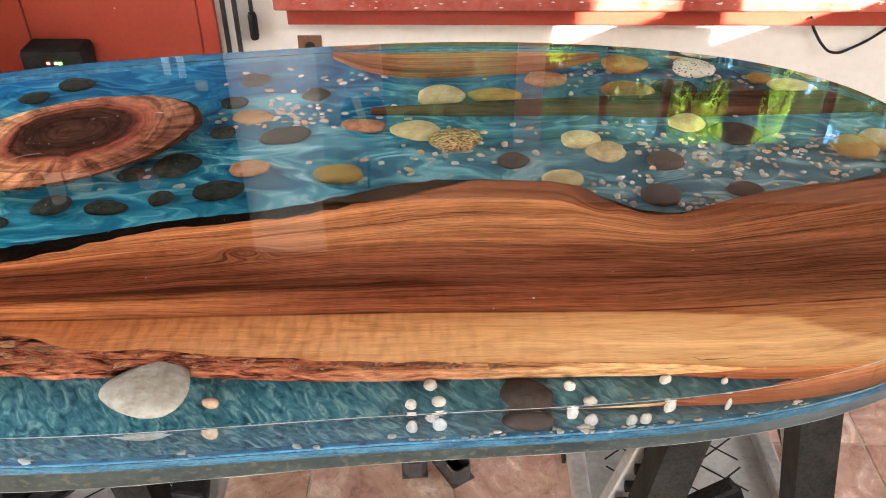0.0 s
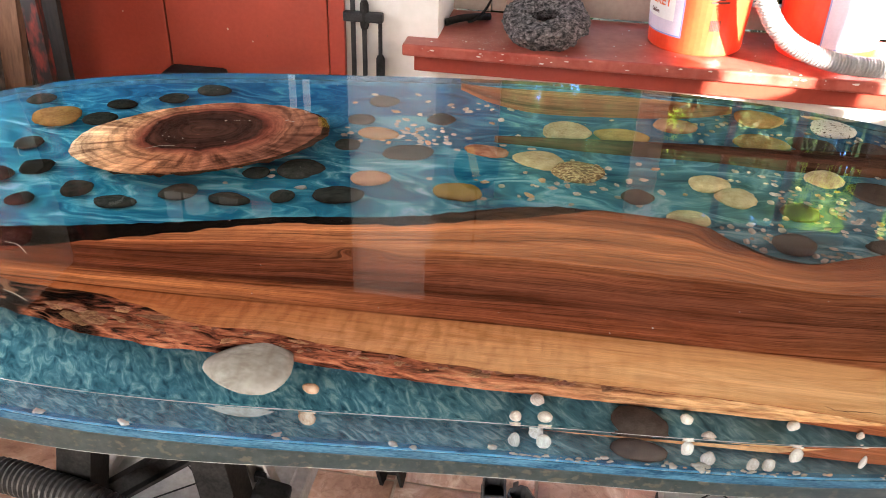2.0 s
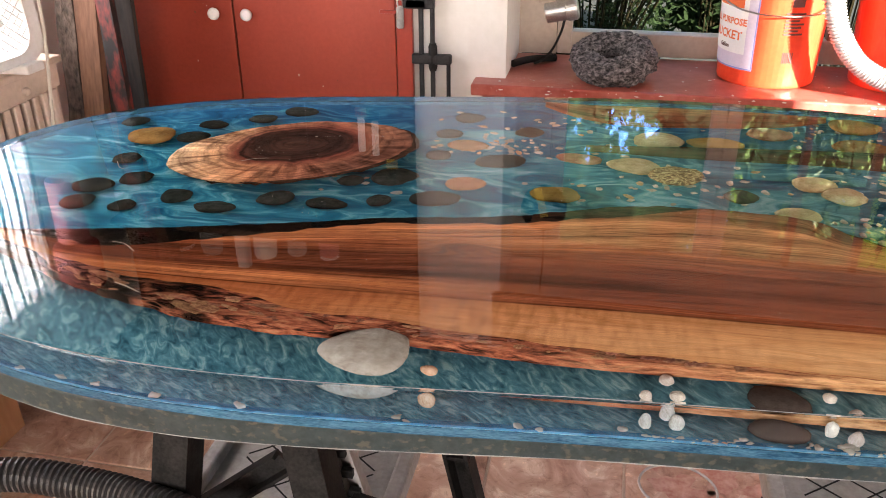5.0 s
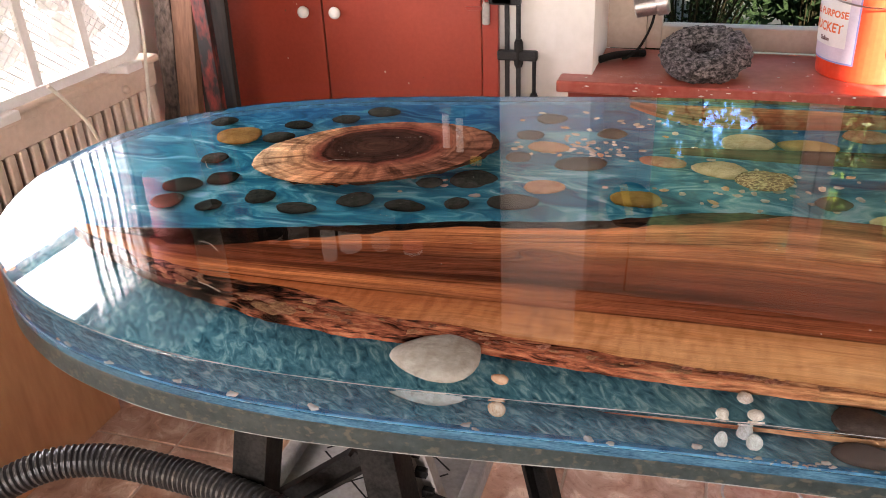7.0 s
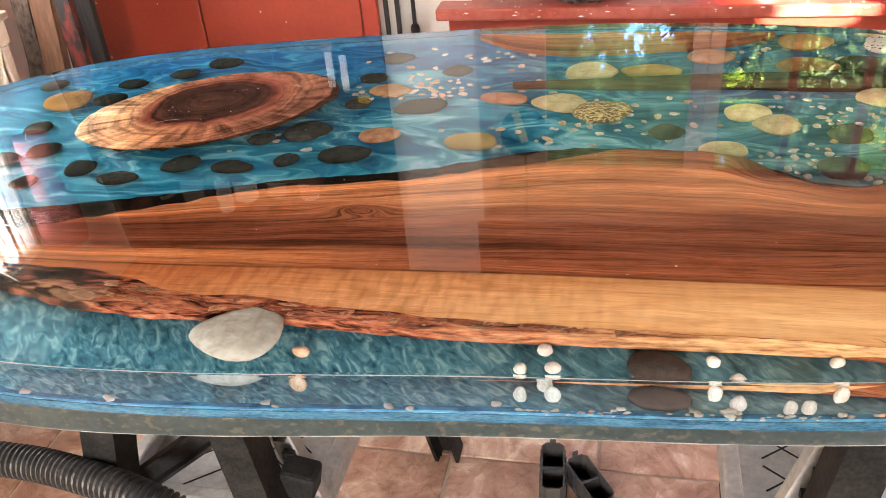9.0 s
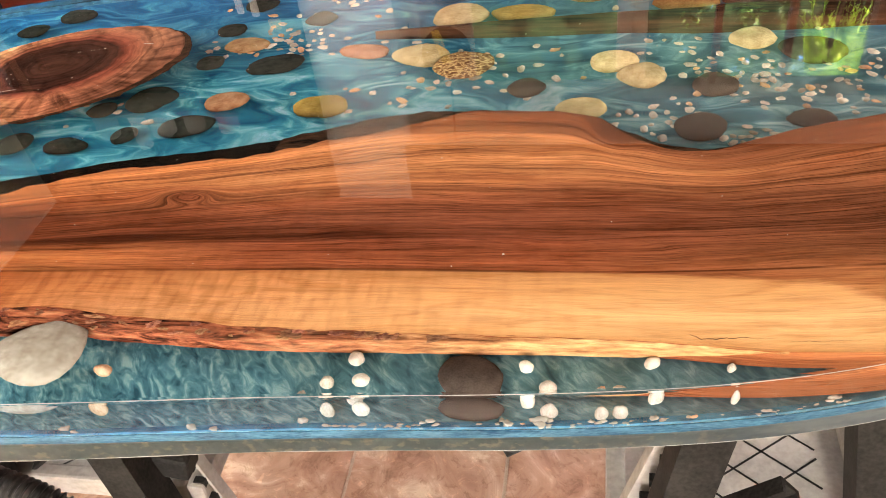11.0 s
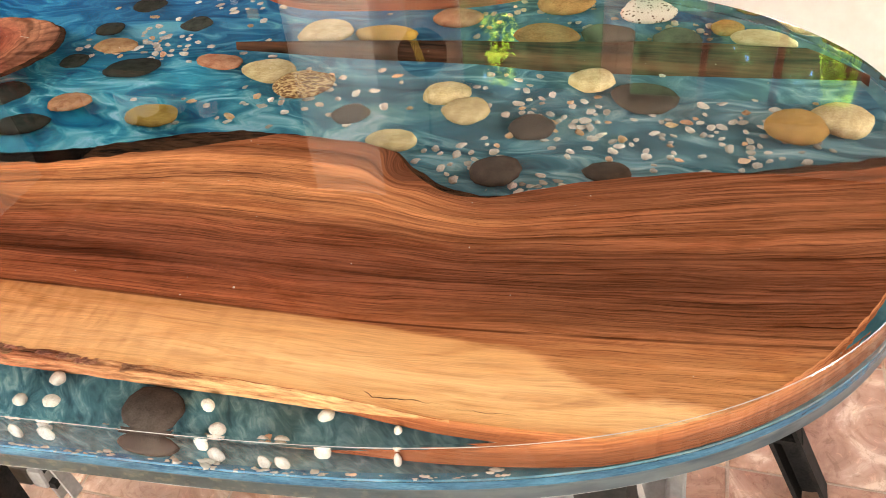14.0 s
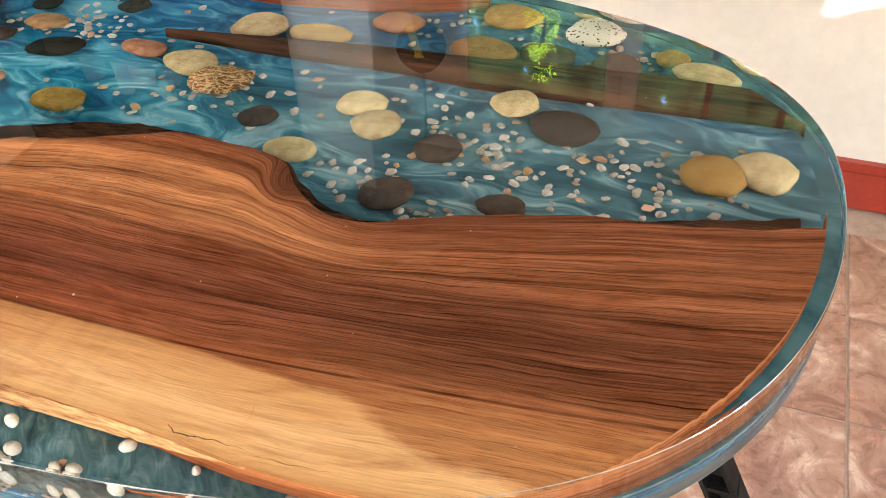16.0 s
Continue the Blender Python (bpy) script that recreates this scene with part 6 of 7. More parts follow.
def outlet():
    ob = empty("wall_outlet", "brown plastic wall outlet plate", "outlet", at=(-0.365, WALL_Y, 0.47))
    part("plate", boxed(-0.035, -0.006, -0.057, 0.035, -0.0005, 0.057, bevel=0.002), BOARD_BROWN, ob)
    for z in (-0.024, 0.024):
        part("socket", lathe(bmesh.new(), [(0.015, 0), (0.014, 0.003)], 20, Matrix.Translation((0, -0.006, z)) @ Matrix.Rotation(radians(90), 4, 'X')), BLACK_PLASTIC, ob)
    return ob


outlet()


def charger():
    ob = empty("battery_charger", "black battery charger with small red and green lights", "charger", at=(-1.075, WALL_Y - 0.075, 0.0))
    body = part("body", boxed(-0.09, -0.05, 0.445, 0.09, 0.05, 0.53, bevel=0.015), BLACK_PLASTIC, ob)
    for dx, col in ((-0.01, (1.0, 0.05, 0.03)), (0.012, (0.25, 1.0, 0.05)), (0.024, (0.25, 1.0, 0.05))):
        m = material("indicator_light", col, 0.4)
        bsdf(m).inputs["Emission Color"].default_value = (*col, 1)
        bsdf(m).inputs["Emission Strength"].default_value = 2.5
        part("indicator", boxed(dx - 0.004, -0.052, 0.49, dx + 0.004, -0.049, 0.497), m, body, "small lit indicator lamp")
    part("stand", boxed(-0.06, -0.03, 0.0, 0.06, 0.05, 0.445, bevel=0.006), BLACK_PLASTIC, ob)
    return ob


charger()


# ---- things on the sill ----
def burl_ring():
    bm = bmesh.new()
    seg, ring = 230, 100
    vs = []
    for i in range(seg):
        a = 2 * math.pi * i / seg
        row = []
        for j in range(ring):
            b = 2 * math.pi * j / ring
            c = Vector((math.cos(a), math.sin(a), 0))
            r = 0.035 + 0.004 * noise.noise(Vector((math.cos(a) * 1.5, math.sin(a) * 1.5, 3)))
            p = c * (0.083 + r * math.cos(b)) + Vector((0, 0, 0.05 + 0.95 * r * math.sin(b)))
            g = math.sin(b * 7 + 2.5 * math.sin(a * 2) + 3 * noise.noise(p * 20))
            near, far = noise.voronoi(p * 62)[0][:2]
            knob = min(far - near, 0.5) * 2 - 0.4
            lower = 0.5 - 0.5 * math.sin(b)
            crease = 1 - 2 * abs(noise.noise(Vector((p.x * 24, p.y * 24, p.z * 44)))) ** 0.7
            n = 0.0075 * crease + 0.0016 * noise.noise(p * 120) - 0.006 * max(0.0, noise.noise(p * 75) - 0.12) - 0.004 * max(0.0, noise.noise(p * 150) - 0.1) + 0.0045 * noise.noise(p * 17) + 0.0028 * g * (1 - lower) + 0.0055 * knob * (0.2 + 0.8 * lower)
            p += (c * math.cos(b) + Vector((0, 0, math.sin(b)))) * n
            p = Matrix.Rotation(radians(13), 3, 'X') @ p
            row.append(bm.verts.new(p))
        vs.append(row)
    for i in range(seg):
        for j in range(ring):
            bm.faces.new((vs[i][j], vs[(i + 1) % seg][j], vs[(i + 1) % seg][(j + 1) % ring], vs[i][(j + 1) % ring]))
    low = min(v.co.z for v in bm.verts) + 0.007
    for v in bm.verts:
        v.co.z = max(v.co.z - low, 0.0)
    ob = part("burl_ring", bm, CHAR, None, "", True)
    ob.location, ob.scale = (-0.053, 2.705, SILL_Z), (1.03, 1.03, 1.03)
    return tagged(ob, "charred grey ring of rough driftwood on the sill", "wood ring")


burl_ring()


def curved_patch(r0, r1, z0, z1, a0, a1, n=14):
    """A label wrapped on a tapered bucket."""
    bm = bmesh.new()
    rows = []
    for z, r in ((z0, r0), (z1, r1)):
        rows.append([bm.verts.new((r * math.sin(a0 + (a1 - a0) * i / n), -r * math.cos(a0 + (a1 - a0) * i / n), z)) for i in range(n + 1)])
    for i in range(n):
        bm.faces.new((rows[0][i], rows[0][i + 1], rows[1][i + 1], rows[1][i]))
    return bm


def wrapped_text(text, size, z, angle, radius, mat, parent):
    cu = bpy.data.curves.new("lettering", 'FONT')
    cu.body, cu.size, cu.align_x, cu.resolution_u, cu.offset = text, size, 'CENTER', 2, 0.0008
    tmp = bpy.data.objects.new("lettering", cu)
    scene.collection.objects.link(tmp)
    dg = bpy.context.evaluated_depsgraph_get()
    me = bpy.data.meshes.new_from_object(tmp.evaluated_get(dg))
    bpy.data.objects.remove(tmp)
    bm = bmesh.new()
    bm.from_mesh(me)
    for v in bm.verts:
        a = angle + v.co.x / radius
        v.co = Vector((radius * math.sin(a), -radius * math.cos(a), z + v.co.y))
    return part("lettering", bm, mat, parent)


def bucket(x, y, face, group, printed=True):
    ob = empty("bucket", "orange plastic builder's bucket with a white printed label", "bucket", group, (x, y, SILL_Z))
    ob.rotation_euler = (0, 0, face)
    r0, r1, h = 0.132, 0.150, 0.37
    body = part("body", lathe(bmesh.new(), [(0.122, 0.0), (r0 - 0.002, 0.002), (r0, 0.008), (0.1465, 0.295), (0.152, 0.297), (0.152, 0.303), (0.147, 0.305), (0.148, 0.322), (0.1545, 0.324), (0.1545, 0.330), (0.149, 0.332),
                                                (r1, 0.355), (0.156, 0.357), (0.156, h), (0.147, h), (0.1445, 0.30), (0.129, 0.006), (0.1, 0.005)], 56), BUCKET_ORANGE, ob, smooth=False)

    def rad(z):
        return r0 + (0.1465 - r0) * (z / 0.295) + 0.0012
    part("label", curved_patch(rad(0.046), rad(0.288), 0.046, 0.288, -1.86, -0.42, 22), LABEL_BLUE, body, "blue label border")
    part("label", curved_patch(rad(0.051) + 0.0006, rad(0.283) + 0.0006, 0.051, 0.283, -1.83, -0.45, 22), LABEL_LILAC, body, "pale lilac label field")
    if printed:
        part("label", curved_patch(rad(0.088) + 0.0011, rad(0.262) + 0.0011, 0.088, 0.262, -1.72, -0.62, 18), LABEL_WHITE, body, "white paper label")
    for text, size, z, mat in (("ALL PURPOSE", 0.0245, 0.166, PRINT_ORANGE), ("BUCKET", 0.033, 0.126, PRINT_ORANGE), ("Gallon", 0.015, 0.100, PRINT_DARK)) if printed else ():
        wrapped_text(text, size, z, -1.14, rad(z + 0.01) + 0.0019, mat, body)
    if printed:
        part("print_bar", curved_patch(rad(0.212) + 0.0017, rad(0.238) + 0.0017, 0.212, 0.238, -1.5, -0.72, 10), PRINT_ORANGE, body)
    for k in range(7):
        z = 0.205 - k * 0.009
        part("print_bar", curved_patch(rad(z) + 0.0004, rad(z + 0.005) + 0.0004, z, z + 0.005, 0.06, 0.42 - 0.05 * (k % 3), 6), PRINT_DARK, body)
    part("print_mark", curved_patch(rad(0.225), rad(0.265), 0.225, 0.265, 0.14, 0.36, 6), PRINT_DARK, body)
    for k in range(6):
        part("print_bar", curved_patch(rad(0.075), rad(0.105), 0.075, 0.105, 0.12 + 0.036 * k, 0.138 + 0.036 * k, 2), PRINT_DARK, body)
    for s in (-1, 1):
        part("lug", lathe(bmesh.new(), [(0.014, 0), (0.013, 0.012)], 16, Matrix.Translation((s * 0.148, 0, 0.315)) @ Matrix.Rotation(s * radians(90), 4, 'Y')), BUCKET_ORANGE, ob)
    part("handle", tube(bmesh.new(), [(-0.158, 0, 0.315), (-0.16, -0.05, 0.25), (-0.11, -0.13, 0.215), (0, -0.165, 0.205), (0.11, -0.13, 0.215), (0.16, -0.05, 0.25), (0.158, 0, 0.315)], 0.0022, 6), STEEL, ob, "thin steel wire handle")
    return ob


bucket(0.375, 2.78, 0.0, "orange buckets on the sill")
bucket(0.735, 2.78, 1.5, "orange buckets on the sill", False)


def vacuum_hose():
    bm = tube(bmesh.new(), [(0.74, 2.79, 1.045), (0.62, 2.70, 1.08), (0.49, 2.61, 0.99), (0.50, 2.585, 0.86), (0.575, 2.575, 0.755), (0.70, 2.565, 0.705), (0.86, 2.58, 0.692), (1.05, 2.62, 0.692), (1.25, 2.75, 0.694)], 0.027, 16, (0.0085, 0.0055))
    ob = part("vacuum_hose", bm, HOSE_WHITE, None, "pale grey corrugated vacuum hose draped over a bucket")
    return tagged(ob, category="hose")


vacuum_hose()


def clamp_lamp():
    ob = empty("work_lamp", "silver clamp work lamp with a black cord in the niche", "lamp", at=(-0.262, 2.79, 0.818))
    part("can", lathe(bmesh.new(), [(0.024, 0), (0.031, 0.004), (0.031, 0.062), (0.036, 0.064), (0.036, 0.09), (0.031, 0.096)], 32, Matrix.Rotation(radians(78), 4, 'Y')), STEEL, ob, smooth=False)
    part("bracket", boxed(-0.022, -0.012, 0.028, 0.03, 0.012, 0.075, bevel=0.004), CREAM_PAINT, ob, "beige clamp bracket")
    part("arm", tube(bmesh.new(), [(0.02, 0, 0.02), (0.05, 0.02, 0.06), (0.06, 0.06, 0.14), (0.0, 0.12, 0.22)], 0.011, 8), BLACK_PLASTIC, ob)
    part("clamp", boxed(-0.05, 0.10, 0.2, 0.05, 0.138, 0.26, bevel=0.005), BLACK_METAL, ob)
    part("cord", tube(bmesh.new(), [(0.06, 0.02, 0.03), (0.05, 0.03, -0.05), (0.02, 0.03, -0.12), (-0.01, 0.015, -0.148), (-0.03, 0.01, -0.154)], 0.004, 6), BLACK_PLASTIC, ob)
    return ob


clamp_lamp()


def dark_tool():
    bm = tube(bmesh.new(), [(-0.06, -0.05, 0.012), (-0.02, -0.01, 0.016), (0.03, 0.03, 0.013), (0.06, 0.05, 0.01)], 0.011, 9)
    ob = part("plug", bm, BLACK_PLASTIC, None, "", True)
    ob.location = (-0.29, 2.80, SILL_Z)
    return tagged(ob, "black rubber cord plug lying on the sill", "plug")


dark_tool()


def paint_chips():
    """Flakes of white paint and dust scattered over the sill."""
    rng = random.Random(8)
    bm = bmesh.new()
    for _ in range(60):
        x, y = rng.uniform(-0.40, 1.2), 2.565 + 0.3 * rng.random() ** 1.7
        if (x + 0.053) ** 2 + (y - 2.725) ** 2 < 0.016 or min((x - 0.375) ** 2, (x - 0.735) ** 2) + (y - 2.765) ** 2 < 0.02:
            continue
        r = rng.uniform(0.0008, 0.0035)
        n = 6
        top = [bm.verts.new((x + r * rng.uniform(0.6, 1.5) * math.cos(6.283 * k / n), y + r * rng.uniform(0.6, 1.2) * math.sin(6.283 * k / n), SILL_Z + rng.uniform(0.0008, 0.002))) for k in range(n)]
        low = [bm.verts.new((v.co.x, v.co.y, SILL_Z + 0.0002)) for v in top]
        bm.faces.new(top)
        for k in range(n):
            bm.faces.new((top[k], low[k], low[(k + 1) % n], top[(k + 1) % n]))
    for _ in range(46):
        x, r = rng.uniform(-0.43, 1.3), rng.uniform(0.0015, 0.009) * rng.random() + 0.001
        n, z = 7, SILL_Z - 0.006 - 0.02 * rng.random() ** 2
        outer = [bm.verts.new((x + r * rng.uniform(0.6, 1.7) * math.cos(6.283 * k / n), 2.5542, z + 0.45 * r * rng.uniform(0.5, 1.2) * math.sin(6.283 * k / n))) for k in range(n)]
        bm.faces.new(outer)
    for _ in range(420):
        x, y = rng.gauss(-0.215, 0.055), rng.gauss(2.63, 0.022)
        if not (2.56 < y < 2.9) or (x + 0.053) ** 2 + (y - 2.712) ** 2 < 0.0165:
            continue
        r = rng.uniform(0.0003, 0.0011)
        bm.faces.new([bm.verts.new((x + r * math.cos(6.283 * k / 5), y + r * math.sin(6.283 * k / 5), SILL_Z + 0.0006)) for k in range(5)])
    bmesh.ops.recalc_face_normals(bm, faces=bm.faces)
    return tagged(part("paint_chips", bm, KNOB_WHITE), "scattered white paint chips on the red sill", "paint chips", kind="stuff")


paint_chips()


def hanging_reel():
    ob = empty("cord_reel", "black cord reel with a yellow tag hung in the niche", "reel", at=(-0.23, 2.70, 1.57))
    part("reel", lathe(bmesh.new(), [(0.03, -0.02), (0.070, -0.022), (0.072, -0.012), (0.05, -0.01), (0.05, 0.01), (0.072, 0.012), (0.070, 0.022), (0.03, 0.02)], 32, Matrix.Rotation(radians(90), 4, 'X')), BLACK_PLASTIC, ob, smooth=True)
    part("tag", boxed(-0.012, -0.03, -0.085, 0.012, -0.027, 0.02, m=Matrix.Rotation(radians(15), 4, 'Y')), YELLOW, ob, "yellow plastic tag")
    part("cord", tube(bmesh.new(), [(0, 0, 0.06), (0.005, 0, 0.16), (0.0, 0, HEAD_Z - 1.572)], 0.003, 6), BLACK_PLASTIC, ob)
    return ob


hanging_reel()


# ---- west side: radiator, fan, curtain, boards ----
def radiator():
    x0, y0, y1, z = -1.455, 1.20, 2.15, 0.80
    ob = empty("radiator", "old beige-painted slotted radiator cover below the window", "radiator", at=(x0, (y0 + y1) / 2, 0))
    h = (y1 - y0) / 2
    part("top", boxed(-0.17, -h - 0.01, z - 0.02, 0.012, h + 0.01, z, bevel=0.005), RAD_PAINT, ob)
    part("upper_rail", boxed(-0.012, -h, z - 0.08, 0.0, h, z - 0.0205, bevel=0.003), RAD_PAINT, ob)
    part("lower_rail", boxed(-0.012, -h, 0.10, 0.0, h, 0.30, bevel=0.003), RAD_PAINT, ob)
    part("end_panel", boxed(-0.17, h - 0.012, 0.0, -0.0125, h, z - 0.0205), RAD_PAINT, ob)
    part("end_panel", boxed(-0.17, -h, 0.0, -0.0125, -h + 0.012, z - 0.0205), RAD_PAINT, ob)
    part("backing", boxed(-0.10, -h + 0.013, 0.1, -0.09, h - 0.013, z - 0.03), BOARD_BROWN, ob)
    n = 25
    for i in range(n):
        y = -h + 0.035 + i * (2 * h - 0.07) / (n - 1)
        part("slat", boxed(-0.014, y - 0.0115, 0.2995, 0.003, y + 0.0115, z - 0.0795, bevel=0.004), RAD_PAINT, ob)
    part("valve", lathe(bmesh.new(), [(0.009, 0), (0.011, 0.006), (0.006, 0.014)], 14, Matrix.Translation((0.0, 0.335, z - 0.055)) @ Matrix.Rotation(radians(90), 4, 'Y')), RAD_PAINT, ob, "round brass-coloured knob", True)
    return ob


radiator()


def window_fan():
    ob = empty("window_fan", "low white plastic window fan standing on the radiator", "fan", at=(-1.47, 1.785, 0.801))
    ob.rotation_euler = (0, radians(-2), radians(-3))
    w, h, d, r = 0.275, 0.32, 0.05, 0.05
    frame_bm = bmesh.new()
    out, inn = [], []
    for s, e in ((1.0, out), (0.86, inn)):
        for cx, cz, a0 in ((1, 1, 0), (-1, 1, 90), (-1, -1, 180), (1, -1, 270)):
            for k in range(6):
                a = radians(a0 + 18 * k)
                e.append((cx * (w * s - r) + r * math.cos(a), cz * (h / 2 * s - r) + r * math.sin(a) + h / 2 + 0.02))
    n = len(out)
    loops = [[frame_bm.verts.new((x, p[0], p[1])) for p in e] for x, e in ((d, inn), (d, out), (-d, out), (-d, inn))]
    for a, b in zip(loops, loops[1:] + loops[:1]):
        for i in range(n):
            frame_bm.faces.new((a[i], a[(i + 1) % n], b[(i + 1) % n], b[i]))
    bmesh.ops.recalc_face_normals(frame_bm, faces=frame_bm.faces)
    part("frame", frame_bm, WHITE_PLASTIC, ob)
    for s in (-1, 1):
        part("foot", boxed(-0.07, s * 0.2 - 0.03, 0.0, 0.075, s * 0.2 + 0.03, 0.022, bevel=0.004), WHITE_PLASTIC, ob)
    for y in (-0.08, 0.085):
        part("grille_bar", boxed(d - 0.008, y - 0.011, 0.045, d + 0.003, y + 0.011, h - 0.01), WHITE_PLASTIC, ob)
    for x in (d - 0.004,):
        g = bmesh.new()
        for k in range(-19, 20):
            for s in (-1, 1):
                cy = k * 0.0175
                m = Matrix.Translation((x, 0, h / 2 + 0.02)) @ Matrix.Rotation(s * radians(52), 4, 'X')
                half = math.sqrt(max(0.34 ** 2 - cy * cy, 0)) if abs(cy) < 0.34 else 0
                if half > 0.03:
                    a, b = m @ Vector((0, cy, -half)), m @ Vector((0, cy, half))
                    lim = 0.86
                    pts = [a.lerp(b, t / 24) for t in range(25)]
                    pts = [p for p in pts if abs(p.y) < w * lim and abs(p.z - h / 2 - 0.02) < h / 2 * lim]
                    if len(pts) > 2:
                        tube(g, [tuple(pts[0]), tuple(pts[-1])], 0.0016, 4)
        part("grille", g, WHITE_PLASTIC, ob, "white crossed wire grille")
    for k in range(15):
        z = 0.052 + 0.0185 * k
        part("louvre", boxed(-0.011, -0.235, -0.0008, 0.011, 0.235, 0.0008, m=Matrix.Translation((-0.036, 0, z)) @ Matrix.Rotation(radians(48), 4, 'Y')), WHITE_PLASTIC, ob, "tilted white louvre slat")
    for cy in (-0.13, 0.13):
        rotor = part("rotor", lathe(bmesh.new(), [(0.03, -0.02), (0.03, 0.02), (0.012, 0.028)], 20, Matrix.Translation((-0.01, cy, h / 2 + 0.02)) @ Matrix.Rotation(radians(90), 4, 'Y')), WHITE_PLASTIC, ob)
        for k in range(5):
            part("blade", boxed(-0.003, -0.03, 0.03, 0.003, 0.03, 0.108, bevel=0.002, m=Matrix.Translation((-0.01, cy, h / 2 + 0.02)) @ Matrix.Rotation(radians(72 * k), 4, 'X') @ Matrix.Rotation(radians(30), 4, 'Z')), WHITE_PLASTIC, rotor)
    return ob


window_fan()


def power_cord(pts, label):
    return tagged(part("power_cord", tube(bmesh.new(), pts, 0.0045, 7), CORD, None, label), category="cord")


power_cord([(-1.43, 2.04, 1.12), (-1.405, 2.065, 1.08), (-1.40, 2.06, 0.92), (-1.405, 2.05, 0.80), (-1.415, 2.02, 0.6), (-1.425, 1.98, 0.4), (-1.42, 1.95, 0.006)], "ivory power cord hanging in front of the radiator")
power_cord([(-1.40, 1.70, 0.85), (-1.395, 1.74, 0.80), (-1.40, 1.80, 0.72), (-1.42, 1.85, 0.62), (-1.43, 1.88, 0.45), (-1.42, 1.87, 0.006)], "ivory power cord hanging in front of the radiator")

loop = [(1.05 + 0.14 * f, 2.612, 0.60 - 0.119 * math.sin(min(1.0, f * 1.25) * math.pi / 2) + 0.05 * max(0.0, f - 0.75)) for f in (0.0, 0.06, 0.14, 0.25, 0.4, 0.6, 0.8, 1.0)]
tagged(part("cable", tube(bmesh.new(), [(1.05, 2.575, 0.60)] + loop + [(1.25, 2.612, 0.53), (1.29, 2.575, 0.60)], 0.004, 7), BLACK_PLASTIC, None, "thin black cable looped on the wall under the sill"), category="cable")


def curtain():
    bm = bmesh.new()
    rows = []
    for z in (1.16, 1.3, 1.45, 1.58, 1.69):
        row = []
        for i in range(90):
            t = i / 89
            row.append(bm.verts.new((-1.620 + 0.012 * math.sin(t * 34) + 0.004 * math.sin(t * 71 + 1) + 0.005 * math.sin(t * 17 + z * 2), 1.91 + 0.23 * t + 0.01 * math.sin(z * 3), z)))
        rows.append(row)
    for a, b in zip(rows, rows[1:]):
        for i in range(89):
            bm.faces.new((a[i], a[i + 1], b[i + 1], b[i]))
    ob = empty("curtain", "white gathered curtain drawn to the side of the window", "curtain")
    part("fabric", bm, CURTAIN, ob, smooth=True)
    # dark strips added in place of the shaded lines between folds
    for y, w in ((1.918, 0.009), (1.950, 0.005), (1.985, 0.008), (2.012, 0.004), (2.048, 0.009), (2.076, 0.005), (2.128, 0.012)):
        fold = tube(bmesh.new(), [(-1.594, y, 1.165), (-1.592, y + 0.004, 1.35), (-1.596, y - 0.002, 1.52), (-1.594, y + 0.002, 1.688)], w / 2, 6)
        part("fold", fold, FOLD_SHADE, ob, "dark strip standing in for shade between folds")
    part("rod", lathe(bmesh.new(), [(0.008, 0), (0.008, 1.3)], 10, Matrix.Translation((-1.625, 0.9, 1.70)) @ Matrix.Rotation(radians(-90), 4, 'X')), WHITE_PLASTIC, ob)
    part("pull_cord", tube(bmesh.new(), [(-1.565, 2.02, 1.70), (-1.56, 2.03, 1.67), (-1.56, 2.07, 1.62), (-1.60, 2.10, 1.50), (-1.60, 2.12, 1.36), (-1.60, 2.08, 1.30), (-1.60, 2.04, 1.285), (-1.605, 1.99, 1.32), (-1.60, 1.98, 1.45), (-1.603, 1.985, 1.60)], 0.0022, 6), CORD, ob, "thin ivory pull cord")
    for y in (0.95, 2.15):
        part("bracket", boxed(WEST + 0.0005, y - 0.01, 1.685, -1.628, y + 0.01, 1.71), WHITE_PLASTIC, ob)
    return ob


curtain()


def pink_roll(z0, z1, r, x, y):
    ob = empty("paper_roll", "roll of pink tape hung on the wall", "tape roll", "pink rolls on the wall", (x, y, z0))
    h = z1 - z0
    part("roll", lathe(bmesh.new(), [(0.02, 0.0), (r - 0.002, 0.0), (r, 0.006), (r, h - 0.006), (r - 0.002, h), (0.02, h)], 28), PINK, ob, smooth=False)
    part("hook", boxed(WEST - x + 0.0005, -0.006, h * 0.9, -0.02, 0.006, h * 0.9 + 0.012), STEEL, ob)
    return ob


pink_roll(1.385, 1.58, 0.045, -1.585, 2.235)
pink_roll(1.60, 1.735, 0.066, -1.585, 2.235)


